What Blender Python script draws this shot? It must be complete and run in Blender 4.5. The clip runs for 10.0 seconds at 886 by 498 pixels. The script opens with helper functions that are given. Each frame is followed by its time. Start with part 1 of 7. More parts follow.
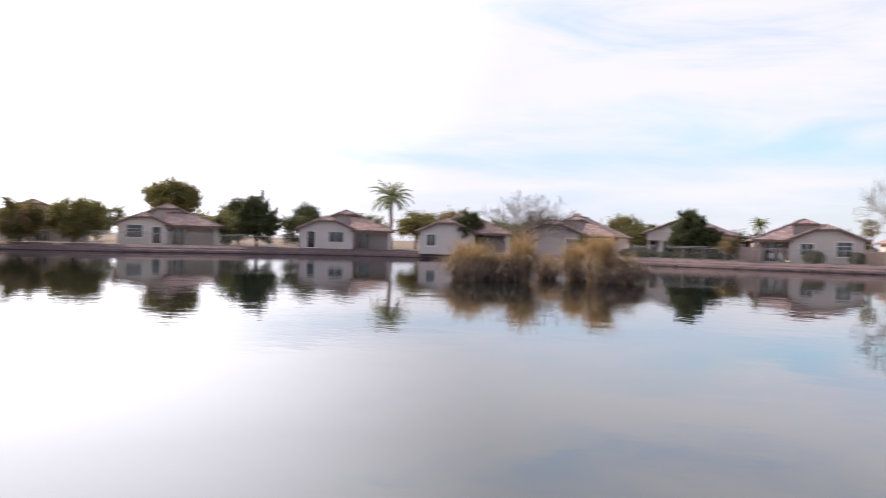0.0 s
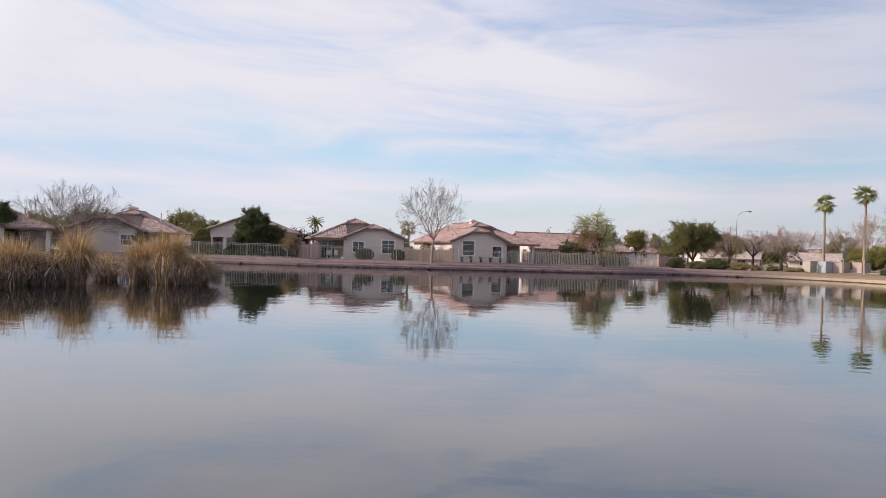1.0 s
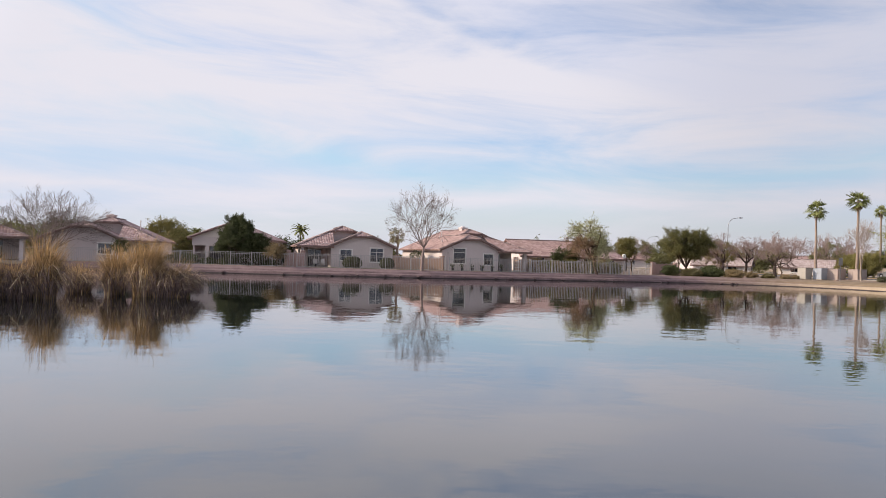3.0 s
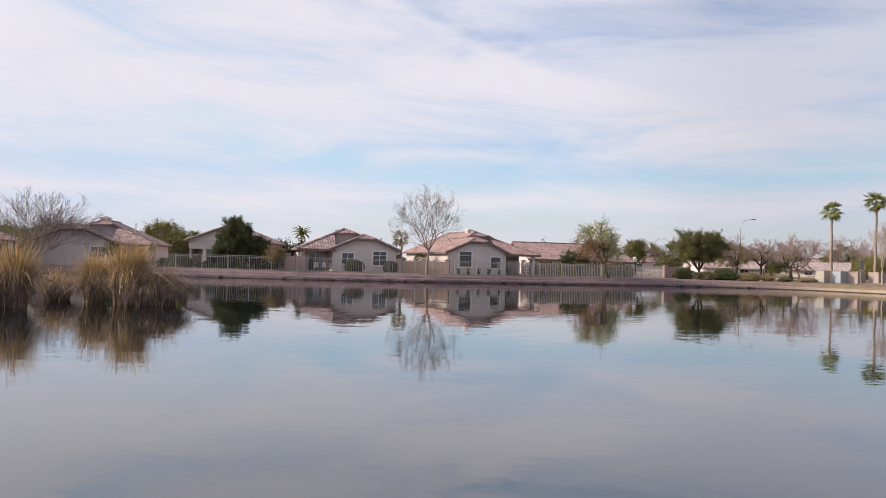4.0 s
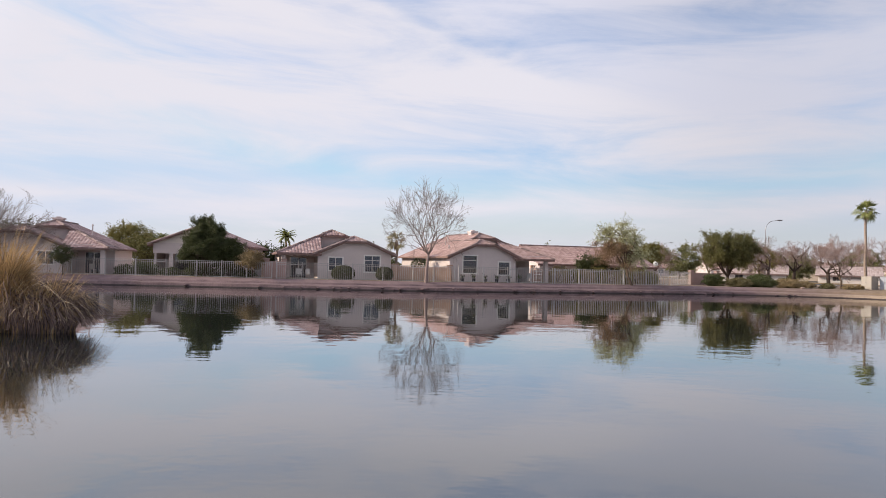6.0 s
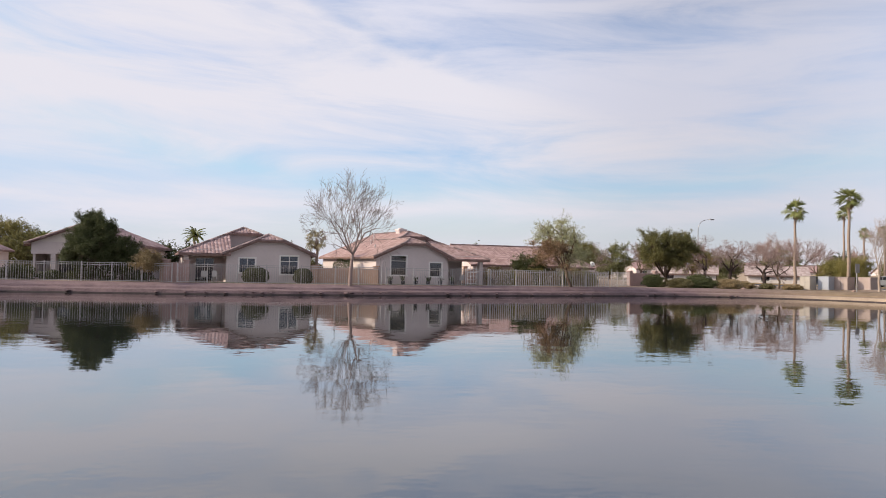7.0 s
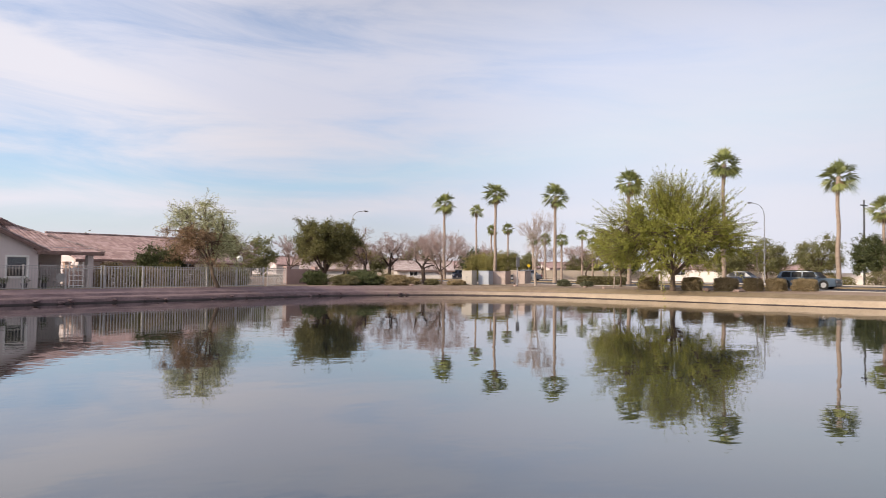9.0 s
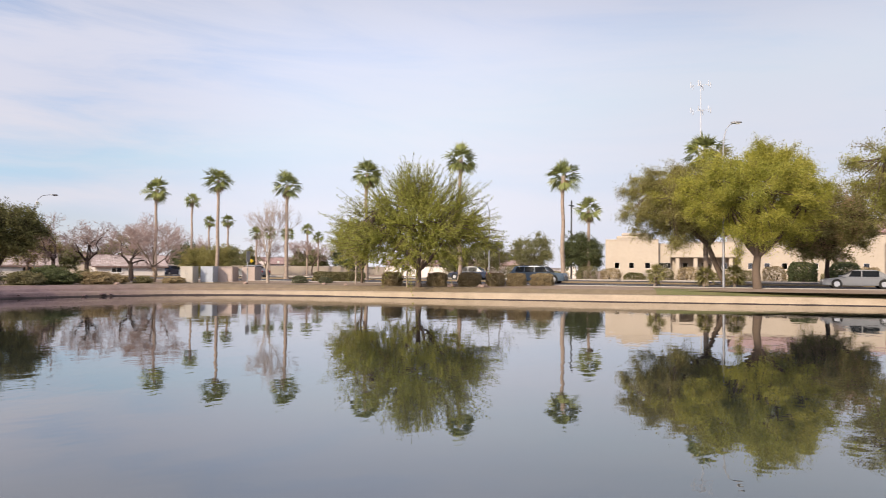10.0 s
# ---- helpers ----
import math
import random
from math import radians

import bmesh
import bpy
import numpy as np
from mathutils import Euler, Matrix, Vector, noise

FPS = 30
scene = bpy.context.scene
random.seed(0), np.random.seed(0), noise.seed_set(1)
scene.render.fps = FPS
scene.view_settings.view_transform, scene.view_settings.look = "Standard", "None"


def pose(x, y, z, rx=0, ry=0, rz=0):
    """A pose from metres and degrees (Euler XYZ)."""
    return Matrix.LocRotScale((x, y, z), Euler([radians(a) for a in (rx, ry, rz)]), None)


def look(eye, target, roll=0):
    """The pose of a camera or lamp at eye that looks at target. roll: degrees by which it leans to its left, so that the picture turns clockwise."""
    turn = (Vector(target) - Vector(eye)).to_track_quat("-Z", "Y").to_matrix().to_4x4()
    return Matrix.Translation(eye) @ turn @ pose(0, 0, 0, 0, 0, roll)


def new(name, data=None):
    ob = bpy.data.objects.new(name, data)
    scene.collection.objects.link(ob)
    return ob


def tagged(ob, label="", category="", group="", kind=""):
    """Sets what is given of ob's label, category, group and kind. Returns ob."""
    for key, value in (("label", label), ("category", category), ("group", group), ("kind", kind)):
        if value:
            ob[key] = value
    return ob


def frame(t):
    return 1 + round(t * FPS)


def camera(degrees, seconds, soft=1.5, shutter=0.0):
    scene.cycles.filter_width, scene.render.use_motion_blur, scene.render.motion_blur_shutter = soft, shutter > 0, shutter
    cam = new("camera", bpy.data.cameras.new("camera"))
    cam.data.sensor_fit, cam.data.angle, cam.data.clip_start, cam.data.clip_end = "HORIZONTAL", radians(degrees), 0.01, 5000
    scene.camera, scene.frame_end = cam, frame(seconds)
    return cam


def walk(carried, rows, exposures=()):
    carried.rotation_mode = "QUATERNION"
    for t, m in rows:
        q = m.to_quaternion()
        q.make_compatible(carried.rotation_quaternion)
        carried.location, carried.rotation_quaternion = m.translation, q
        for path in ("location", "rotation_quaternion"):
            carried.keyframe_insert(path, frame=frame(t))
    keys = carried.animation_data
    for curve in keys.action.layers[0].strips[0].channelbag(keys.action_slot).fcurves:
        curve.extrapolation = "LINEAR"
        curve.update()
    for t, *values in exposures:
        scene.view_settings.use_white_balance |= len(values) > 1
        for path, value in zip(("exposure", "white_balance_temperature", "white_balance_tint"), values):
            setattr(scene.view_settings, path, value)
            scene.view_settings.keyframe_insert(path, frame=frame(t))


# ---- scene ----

# ======== camera ========
cam = camera(62.9, 10.0, soft=0.8, shutter=0.1)
PATH = [
    (0, pose(1.23, -0.83, 2.06, 89.41, -1.53, 34.11)),
    (0.1, pose(1.09, -0.75, 2.08, 89.47, -1.56, 25.25)),
    (0.2, pose(0.95, -0.68, 2.09, 89.58, -1.62, 17.10)),
    (0.3, pose(0.82, -0.60, 2.11, 89.69, -1.69, 10.56)),
    (0.4, pose(0.69, -0.52, 2.12, 89.75, -1.72, 7.87)),
    (0.5, pose(0.57, -0.43, 2.13, 89.79, -1.74, 6.24)),
    (1, pose(0.00, 0.00, 2.20, 90.07, -1.79, -0.00)),
    (1.5, pose(-0.45, 0.29, 2.23, 90.22, -1.75, -1.52)),
    (2, pose(-0.66, 0.72, 2.24, 90.34, -1.69, -1.50)),
    (2.5, pose(-0.71, 1.39, 2.25, 90.52, -1.65, -1.42)),
    (4, pose(-0.96, 5.33, 2.31, 90.90, -1.50, -1.05)),
    (4.5, pose(-1.08, 7.37, 2.31, 91.01, -1.46, -0.96)),
    (5, pose(-1.28, 9.70, 2.30, 91.13, -1.40, -0.89)),
    (6.5, pose(-1.78, 18.51, 2.26, 91.48, -1.20, -3.57)),
    (7, pose(-1.75, 21.75, 2.25, 91.59, -1.10, -7.75)),
    (7.5, pose(-1.39, 25.09, 2.24, 91.70, -1.00, -13.01)),
    (8, pose(-0.83, 28.42, 2.23, 91.76, -0.88, -18.81)),
    (8.5, pose(0.00, 31.83, 2.21, 91.73, -0.75, -26.05)),
    (9, pose(1.03, 34.96, 2.19, 91.73, -0.59, -36.43)),
    (9.5, pose(2.41, 37.81, 2.17, 91.67, -0.48, -46.85)),
    (10, pose(4.07, 40.41, 2.15, 91.59, -0.42, -58.66)),
]
EXPOSURES = [(0.0, 0.28), (0.15, 0.22), (0.3, 0.13), (0.6, 0.05), (1.0, 0.0), (8.0, 0.0), (9.0, 0.07), (10.0, 0.16)]
walk(cam, PATH, EXPOSURES)

# ======== world and sun ========
SUN_AZIMUTH = 84.0      # degrees to the left of +y
SUN_HEIGHT = 27.0
SUN_STRENGTH = 4.6
SKY_STRENGTH = 0.085


def build_world():
    w = bpy.data.worlds.new("world")
    scene.world = w
    w.use_nodes = True
    nt = w.node_tree
    nt.nodes.clear()
    N, L = nt.nodes.new, nt.links.new
    out = N("ShaderNodeOutputWorld")
    bg = N("ShaderNodeBackground")
    sky = N("ShaderNodeTexSky")
    sky.sky_type = "NISHITA"
    sky.sun_disc = False
    sky.sun_elevation = radians(SUN_HEIGHT)
    sky.sun_rotation = radians(-SUN_AZIMUTH)
    sky.air_density, sky.dust_density, sky.ozone_density = 1.0, 1.2, 1.5
    tc = N("ShaderNodeTexCoord")
    sep = N("ShaderNodeSeparateXYZ")
    L(tc.outputs["Generated"], sep.inputs[0])

    def put(node, k, v):
        if isinstance(v, (int, float)):
            node.inputs[k].default_value = v
        else:
            L(v, node.inputs[k])

    def calc(op, a, b=0.0, c=0.0):
        n = N("ShaderNodeMath"); n.operation = op
        for k, v in enumerate((a, b, c)):
            put(n, k, v)
        return n.outputs[0]

    def ease(v, a, b, lo=0.0, hi=1.0):
        n = N("ShaderNodeMapRange"); n.interpolation_type = "SMOOTHSTEP"
        put(n, "Value", v)
        for k, w in (("From Min", a), ("From Max", b), ("To Min", lo), ("To Max", hi)):
            n.inputs[k].default_value = w
        return n.outputs[0]

    def blend(fac, a, b):
        n = N("ShaderNodeMix"); n.data_type = "RGBA"
        put(n, 0, fac)
        for k, v in ((6, a), (7, b)):
            if isinstance(v, tuple):
                n.inputs[k].default_value = (*v, 1)
            else:
                L(v, n.inputs[k])
        return n.outputs[2]

    def cells(u, v, w, detail, rough, distort=0.0):
        c = N("ShaderNodeCombineXYZ"); put(c, 0, u); put(c, 1, v); put(c, 2, w)
        n = N("ShaderNodeTexNoise"); L(c.outputs[0], n.inputs["Vector"])
        n.inputs["Scale"].default_value, n.inputs["Detail"].default_value = 1.0, detail
        n.inputs["Roughness"].default_value, n.inputs["Distortion"].default_value = rough, distort
        return n.outputs[0]
    # bearing (to the right of +y) and height over the horizon, in degrees
    az = calc("MULTIPLY", calc("ARCTAN2", sep.outputs[0], sep.outputs[1]), 57.3)
    el = calc("MULTIPLY", calc("ARCSINE", calc("MAXIMUM", sep.outputs[2], 0.0)), 57.3)
    # long wisps and the wavering edges of the cloud bands
    tilt = calc("MULTIPLY_ADD", az, 0.012, calc("MULTIPLY", el, 0.30))
    wisps = cells(calc("MULTIPLY", az, 0.055), tilt, 2.3, 9, 0.60, 0.5)
    waver = calc("MULTIPLY", calc("SUBTRACT", cells(calc("MULTIPLY", az, 0.07), calc("MULTIPLY", el, 0.16), 7.1, 3, 0.5), 0.5), 2.8)
    bands = N("ShaderNodeValToRGB")
    L(calc("DIVIDE", calc("ADD", el, waver), 30.0), bands.inputs[0])
    stops = ((0.0, 0.40), (2.6, 0.30), (3.7, 0.50), (4.6, 0.92), (5.5, 0.55), (6.4, 0.22), (7.4, 0.30), (8.6, 0.60), (11.0, 0.86), (15.0, 0.90), (22.0, 0.84), (30.0, 0.74))
    ce = bands.color_ramp.elements
    for k, (h, v) in enumerate(stops):
        e = ce[k] if k < 2 else ce.new(h / 30.0)
        e.position, e.color = h / 30.0, (v, v, v, 1)
    # a slanting rift, with a thinner bluish sheet to the right of it
    past = calc("ADD", calc("SUBTRACT", az, calc("MULTIPLY_ADD", el, -2.37, 43.2)), calc("MULTIPLY", waver, 1.6))
    rift = calc("MULTIPLY", calc("MULTIPLY", ease(past, -1.5, 1.5), ease(past, 2.5, 8.5, 1.0, 0.25)), ease(el, 12.0, 16.5))
    sheet = calc("MULTIPLY", calc("MULTIPLY", ease(past, 0.0, 9.0), ease(az, 26.0, 52.0, 1.0, 0.25)), ease(el, 8.0, 13.0))
    dens = calc("ADD", calc("MULTIPLY", calc("SUBTRACT", wisps, 0.5), 2.2), bands.outputs[0])
    dens = calc("SUBTRACT", dens, calc("MULTIPLY", rift, 0.32))
    dens = calc("ADD", dens, ease(az, -50.0, -26.0, 0.55, 0.0))
    dens = ease(dens, -0.05, 1.12, 0.05, 1.0)
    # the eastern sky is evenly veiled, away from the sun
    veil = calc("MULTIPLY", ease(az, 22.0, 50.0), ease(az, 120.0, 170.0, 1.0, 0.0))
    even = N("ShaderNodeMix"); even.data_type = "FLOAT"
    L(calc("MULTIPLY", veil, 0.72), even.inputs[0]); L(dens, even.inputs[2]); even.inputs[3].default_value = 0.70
    # clear sky between the clouds, paler towards the horizon
    lift = N("ShaderNodeMix"); lift.data_type = "RGBA"; lift.blend_type = "MULTIPLY"; lift.inputs[0].default_value = 1.0
    lift.inputs[7].default_value = (1.9, 2.0, 2.25, 1)
    L(sky.outputs[0], lift.inputs[6])
    cap = N("ShaderNodeVectorMath"); cap.operation = "MINIMUM"; cap.inputs[1].default_value = (6.7, 8.25, 10.4)
    L(lift.outputs[2], cap.inputs[0])
    clear = blend(ease(el, 0.0, 7.0, 0.9, 0.0), cap.outputs[0], (8.1, 8.25, 9.5))
    # clouds glow more on the sun's side
    vs = N("ShaderNodeVectorMath"); vs.operation = "DOT_PRODUCT"
    sa, se = radians(SUN_AZIMUTH), radians(SUN_HEIGHT)
    vs.inputs[1].default_value = (-math.sin(sa) * math.cos(se), math.cos(sa) * math.cos(se), math.sin(se))
    L(tc.outputs["Generated"], vs.inputs[0])
    cm = N("ShaderNodeVectorMath"); cm.operation = "SCALE"
    L(blend(calc("MULTIPLY", sheet, 0.75), (9.5, 9.25, 10.1), (8.3, 8.5, 10.1)), cm.inputs[0])
    L(ease(vs.outputs["Value"], 0.60, 1.0, 1.0, 2.8), cm.inputs["Scale"])
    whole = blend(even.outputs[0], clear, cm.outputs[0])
    # thicker grey veil low in the north-east
    dim = N("ShaderNodeVectorMath"); dim.operation = "SCALE"
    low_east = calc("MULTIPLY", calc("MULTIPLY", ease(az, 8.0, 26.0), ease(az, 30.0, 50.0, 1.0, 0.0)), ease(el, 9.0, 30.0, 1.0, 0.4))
    # the sky darkens away from the sun
    away = calc("ADD", calc("MULTIPLY", ease(az, 56.0, 84.0), 0.13), calc("MULTIPLY", calc("MULTIPLY", ease(az, 2.0, 30.0), ease(el, 15.0, 25.0)), 0.20))
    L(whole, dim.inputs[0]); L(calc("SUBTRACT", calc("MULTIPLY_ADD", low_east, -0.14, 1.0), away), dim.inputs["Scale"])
    L(dim.outputs[0], bg.inputs[0])
    bg.inputs[1].default_value = SKY_STRENGTH
    L(bg.outputs[0], out.inputs[0])


build_world()
sun = new("sun", bpy.data.lights.new("sun", "SUN"))
sun.data.energy, sun.data.angle, sun.data.color = SUN_STRENGTH, radians(0.6), (1.0, 0.83, 0.62)
_az, _el = radians(SUN_AZIMUTH), radians(SUN_HEIGHT)
sun.matrix_world = look((-math.sin(_az) * math.cos(_el) * 100, math.cos(_az) * math.cos(_el) * 100, math.sin(_el) * 100), (0, 0, 0))


# ======== materials ========
def mat(name, col, col2=None, rough=0.8, scale=1.0, bump=0.0, bump_scale=None, metal=0.0, fine=6.0, vary=0.0,
        island=0.0, translucent=0.0, coord="Object", spec=0.3, stretch=(1, 1, 1)):
    """Two-scale mottled surface: col and col2 mixed by coarse and fine noise, with optional relief."""
    m = bpy.data.materials.new(name)
    m.use_nodes = True
    nt = m.node_tree
    N, L = nt.nodes.new, nt.links.new
    b = nt.nodes["Principled BSDF"]
    b.inputs["Roughness"].default_value = rough
    b.inputs["Metallic"].default_value = metal
    b.inputs["Specular IOR Level"].default_value = spec
    col2 = col2 or tuple(c * 0.75 for c in col)
    tc = N("ShaderNodeTexCoord")
    mp = N("ShaderNodeMapping"); mp.inputs["Scale"].default_value = stretch
    L(tc.outputs[coord], mp.inputs[0])
    n1 = N("ShaderNodeTexNoise"); n1.inputs["Scale"].default_value = scale; n1.inputs["Detail"].default_value = 5
    n2 = N("ShaderNodeTexNoise"); n2.inputs["Scale"].default_value = scale * fine; n2.inputs["Detail"].default_value = 4
    L(mp.outputs[0], n1.inputs["Vector"]); L(mp.outputs[0], n2.inputs["Vector"])
    av = N("ShaderNodeMath"); av.operation = "MULTIPLY_ADD"; av.inputs[1].default_value = 0.6
    hv = N("ShaderNodeMath"); hv.operation = "MULTIPLY"; hv.inputs[1].default_value = 0.4
    L(n2.outputs[0], hv.inputs[0]); L(n1.outputs[0], av.inputs[0]); L(hv.outputs[0], av.inputs[2])
    rp = N("ShaderNodeMapRange"); rp.inputs["From Min"].default_value = 0.32; rp.inputs["From Max"].default_value = 0.68
    L(av.outputs[0], rp.inputs["Value"])
    mx = N("ShaderNodeMix"); mx.data_type = "RGBA"
    mx.inputs[6].default_value = (*col, 1); mx.inputs[7].default_value = (*col2, 1)
    L(rp.outputs[0], mx.inputs[0])
    last = mx.outputs[2]
    if vary or island:
        if vary:
            rnd = N("ShaderNodeObjectInfo").outputs["Random"]
        else:
            rnd = N("ShaderNodeNewGeometry").outputs["Random Per Island"]
        amount = vary or island
        mr = N("ShaderNodeMapRange"); mr.inputs["To Min"].default_value = 1 - amount; mr.inputs["To Max"].default_value = 1 + amount
        L(rnd, mr.inputs["Value"])
        sc = N("ShaderNodeVectorMath"); sc.operation = "SCALE"
        L(last, sc.inputs[0]); L(mr.outputs[0], sc.inputs["Scale"])
        last = sc.outputs[0]
    L(last, b.inputs["Base Color"])
    if bump:
        n3 = N("ShaderNodeTexNoise"); n3.inputs["Scale"].default_value = bump_scale or scale * 8; n3.inputs["Detail"].default_value = 4
        L(mp.outputs[0], n3.inputs["Vector"])
        bp = N("ShaderNodeBump"); bp.inputs["Strength"].default_value = bump; bp.inputs["Distance"].default_value = 0.03
        L(n3.outputs[0], bp.inputs["Height"]); L(bp.outputs[0], b.inputs["Normal"])
    if translucent:
        tr = N("ShaderNodeBsdfTranslucent"); L(last, tr.inputs[0])
        ms = N("ShaderNodeMixShader"); ms.inputs[0].default_value = translucent
        L(b.outputs[0], ms.inputs[1]); L(tr.outputs[0], ms.inputs[2])
        L(ms.outputs[0], nt.nodes["Material Output"].inputs[0])
    return m


def shore_mix(name, west, east, scale=1.4, bump=0.8, bump_scale=7):
    """Two mottled grounds, the western one, toned dark as shaded, giving way to the sunlit-toned eastern round the
    lake's corner.
    """
    m = mat(name, *west, 0.95, scale, bump, bump_scale, fine=7)
    nt = m.node_tree
    N, L = nt.nodes.new, nt.links.new
    b = nt.nodes["Principled BSDF"]
    old = b.inputs["Base Color"].links[0].from_node
    fac = old.inputs[0].links[0].from_socket
    ea = N("ShaderNodeMix"); ea.data_type = "RGBA"
    ea.inputs[6].default_value = (*east[0], 1); ea.inputs[7].default_value = (*east[1], 1)
    L(fac, ea.inputs[0])
    tc = N("ShaderNodeTexCoord")
    sp = N("ShaderNodeSeparateXYZ"); L(tc.outputs["Object"], sp.inputs[0])
    nz = N("ShaderNodeTexNoise"); nz.inputs["Scale"].default_value = 0.25; nz.inputs["Detail"].default_value = 4
    L(tc.outputs["Object"], nz.inputs["Vector"])
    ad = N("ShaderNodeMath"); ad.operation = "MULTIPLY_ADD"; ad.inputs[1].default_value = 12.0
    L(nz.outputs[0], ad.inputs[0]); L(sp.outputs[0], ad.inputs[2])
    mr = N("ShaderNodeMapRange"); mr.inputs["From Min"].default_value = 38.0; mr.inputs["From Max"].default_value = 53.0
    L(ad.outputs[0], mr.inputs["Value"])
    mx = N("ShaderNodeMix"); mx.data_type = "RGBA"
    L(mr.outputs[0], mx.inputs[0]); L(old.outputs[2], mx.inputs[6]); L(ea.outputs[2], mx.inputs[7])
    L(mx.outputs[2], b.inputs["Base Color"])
    return m


def tile_mat(name, cols):
    """Barrel roof tiles: UV in metres, u along the eave, v up the slope."""
    m = bpy.data.materials.new(name)
    m.use_nodes = True
    nt = m.node_tree
    N, L = nt.nodes.new, nt.links.new
    b = nt.nodes["Principled BSDF"]
    b.inputs["Roughness"].default_value = 0.82
    b.inputs["Specular IOR Level"].default_value = 0.25
    uv = N("ShaderNodeUVMap"); uv.uv_map = "UVMap"
    sep = N("ShaderNodeSeparateXYZ"); L(uv.outputs[0], sep.inputs[0])
    # tile cells for colour
    fu = N("ShaderNodeMath"); fu.operation = "MULTIPLY"; fu.inputs[1].default_value = 1 / 0.30
    fv = N("ShaderNodeMath"); fv.operation = "MULTIPLY"; fv.inputs[1].default_value = 1 / 0.36
    L(sep.outputs[0], fu.inputs[0]); L(sep.outputs[1], fv.inputs[0])
    cu = N("ShaderNodeMath"); cu.operation = "FLOOR"; L(fu.outputs[0], cu.inputs[0])
    cv = N("ShaderNodeMath"); cv.operation = "FLOOR"; L(fv.outputs[0], cv.inputs[0])
    cc = N("ShaderNodeCombineXYZ"); L(cu.outputs[0], cc.inputs[0]); L(cv.outputs[0], cc.inputs[1])
    wn = N("ShaderNodeTexWhiteNoise"); wn.noise_dimensions = "2D"; L(cc.outputs[0], wn.inputs["Vector"])
    rp = N("ShaderNodeValToRGB")
    rp.color_ramp.elements[0].color = (*cols[0], 1); rp.color_ramp.elements[1].color = (*cols[2], 1)
    e = rp.color_ramp.elements.new(0.55); e.color = (*cols[1], 1)
    L(wn.outputs["Value"], rp.inputs[0])
    big = N("ShaderNodeTexNoise"); big.inputs["Scale"].default_value = 0.5; big.inputs["Detail"].default_value = 4
    L(uv.outputs[0], big.inputs["Vector"])
    mr = N("ShaderNodeMapRange"); mr.inputs["From Min"].default_value = 0.3; mr.inputs["From Max"].default_value = 0.7
    mr.inputs["To Min"].default_value = 0.90; mr.inputs["To Max"].default_value = 1.08
    L(big.outputs[0], mr.inputs["Value"])
    sc = N("ShaderNodeVectorMath"); sc.operation = "SCALE"
    L(rp.outputs[0], sc.inputs[0]); L(mr.outputs[0], sc.inputs["Scale"])
    L(sc.outputs[0], b.inputs["Base Color"])
    # barrel relief: rounded columns and stepped courses
    fr = N("ShaderNodeMath"); fr.operation = "FRACT"; L(fu.outputs[0], fr.inputs[0])
    si = N("ShaderNodeMath"); si.operation = "MULTIPLY"; si.inputs[1].default_value = math.pi; L(fr.outputs[0], si.inputs[0])
    sn = N("ShaderNodeMath"); sn.operation = "SINE"; L(si.outputs[0], sn.inputs[0])
    fc = N("ShaderNodeMath"); fc.operation = "FRACT"; L(fv.outputs[0], fc.inputs[0])
    ad = N("ShaderNodeMath"); ad.operation = "MULTIPLY_ADD"; ad.inputs[1].default_value = -0.8
    L(fc.outputs[0], ad.inputs[0]); L(sn.outputs[0], ad.inputs[2])
    bp = N("ShaderNodeBump"); bp.inputs["Strength"].default_value = 0.8; bp.inputs["Distance"].default_value = 0.016
    L(ad.outputs[0], bp.inputs["Height"]); L(bp.outputs[0], b.inputs["Normal"])
    return m


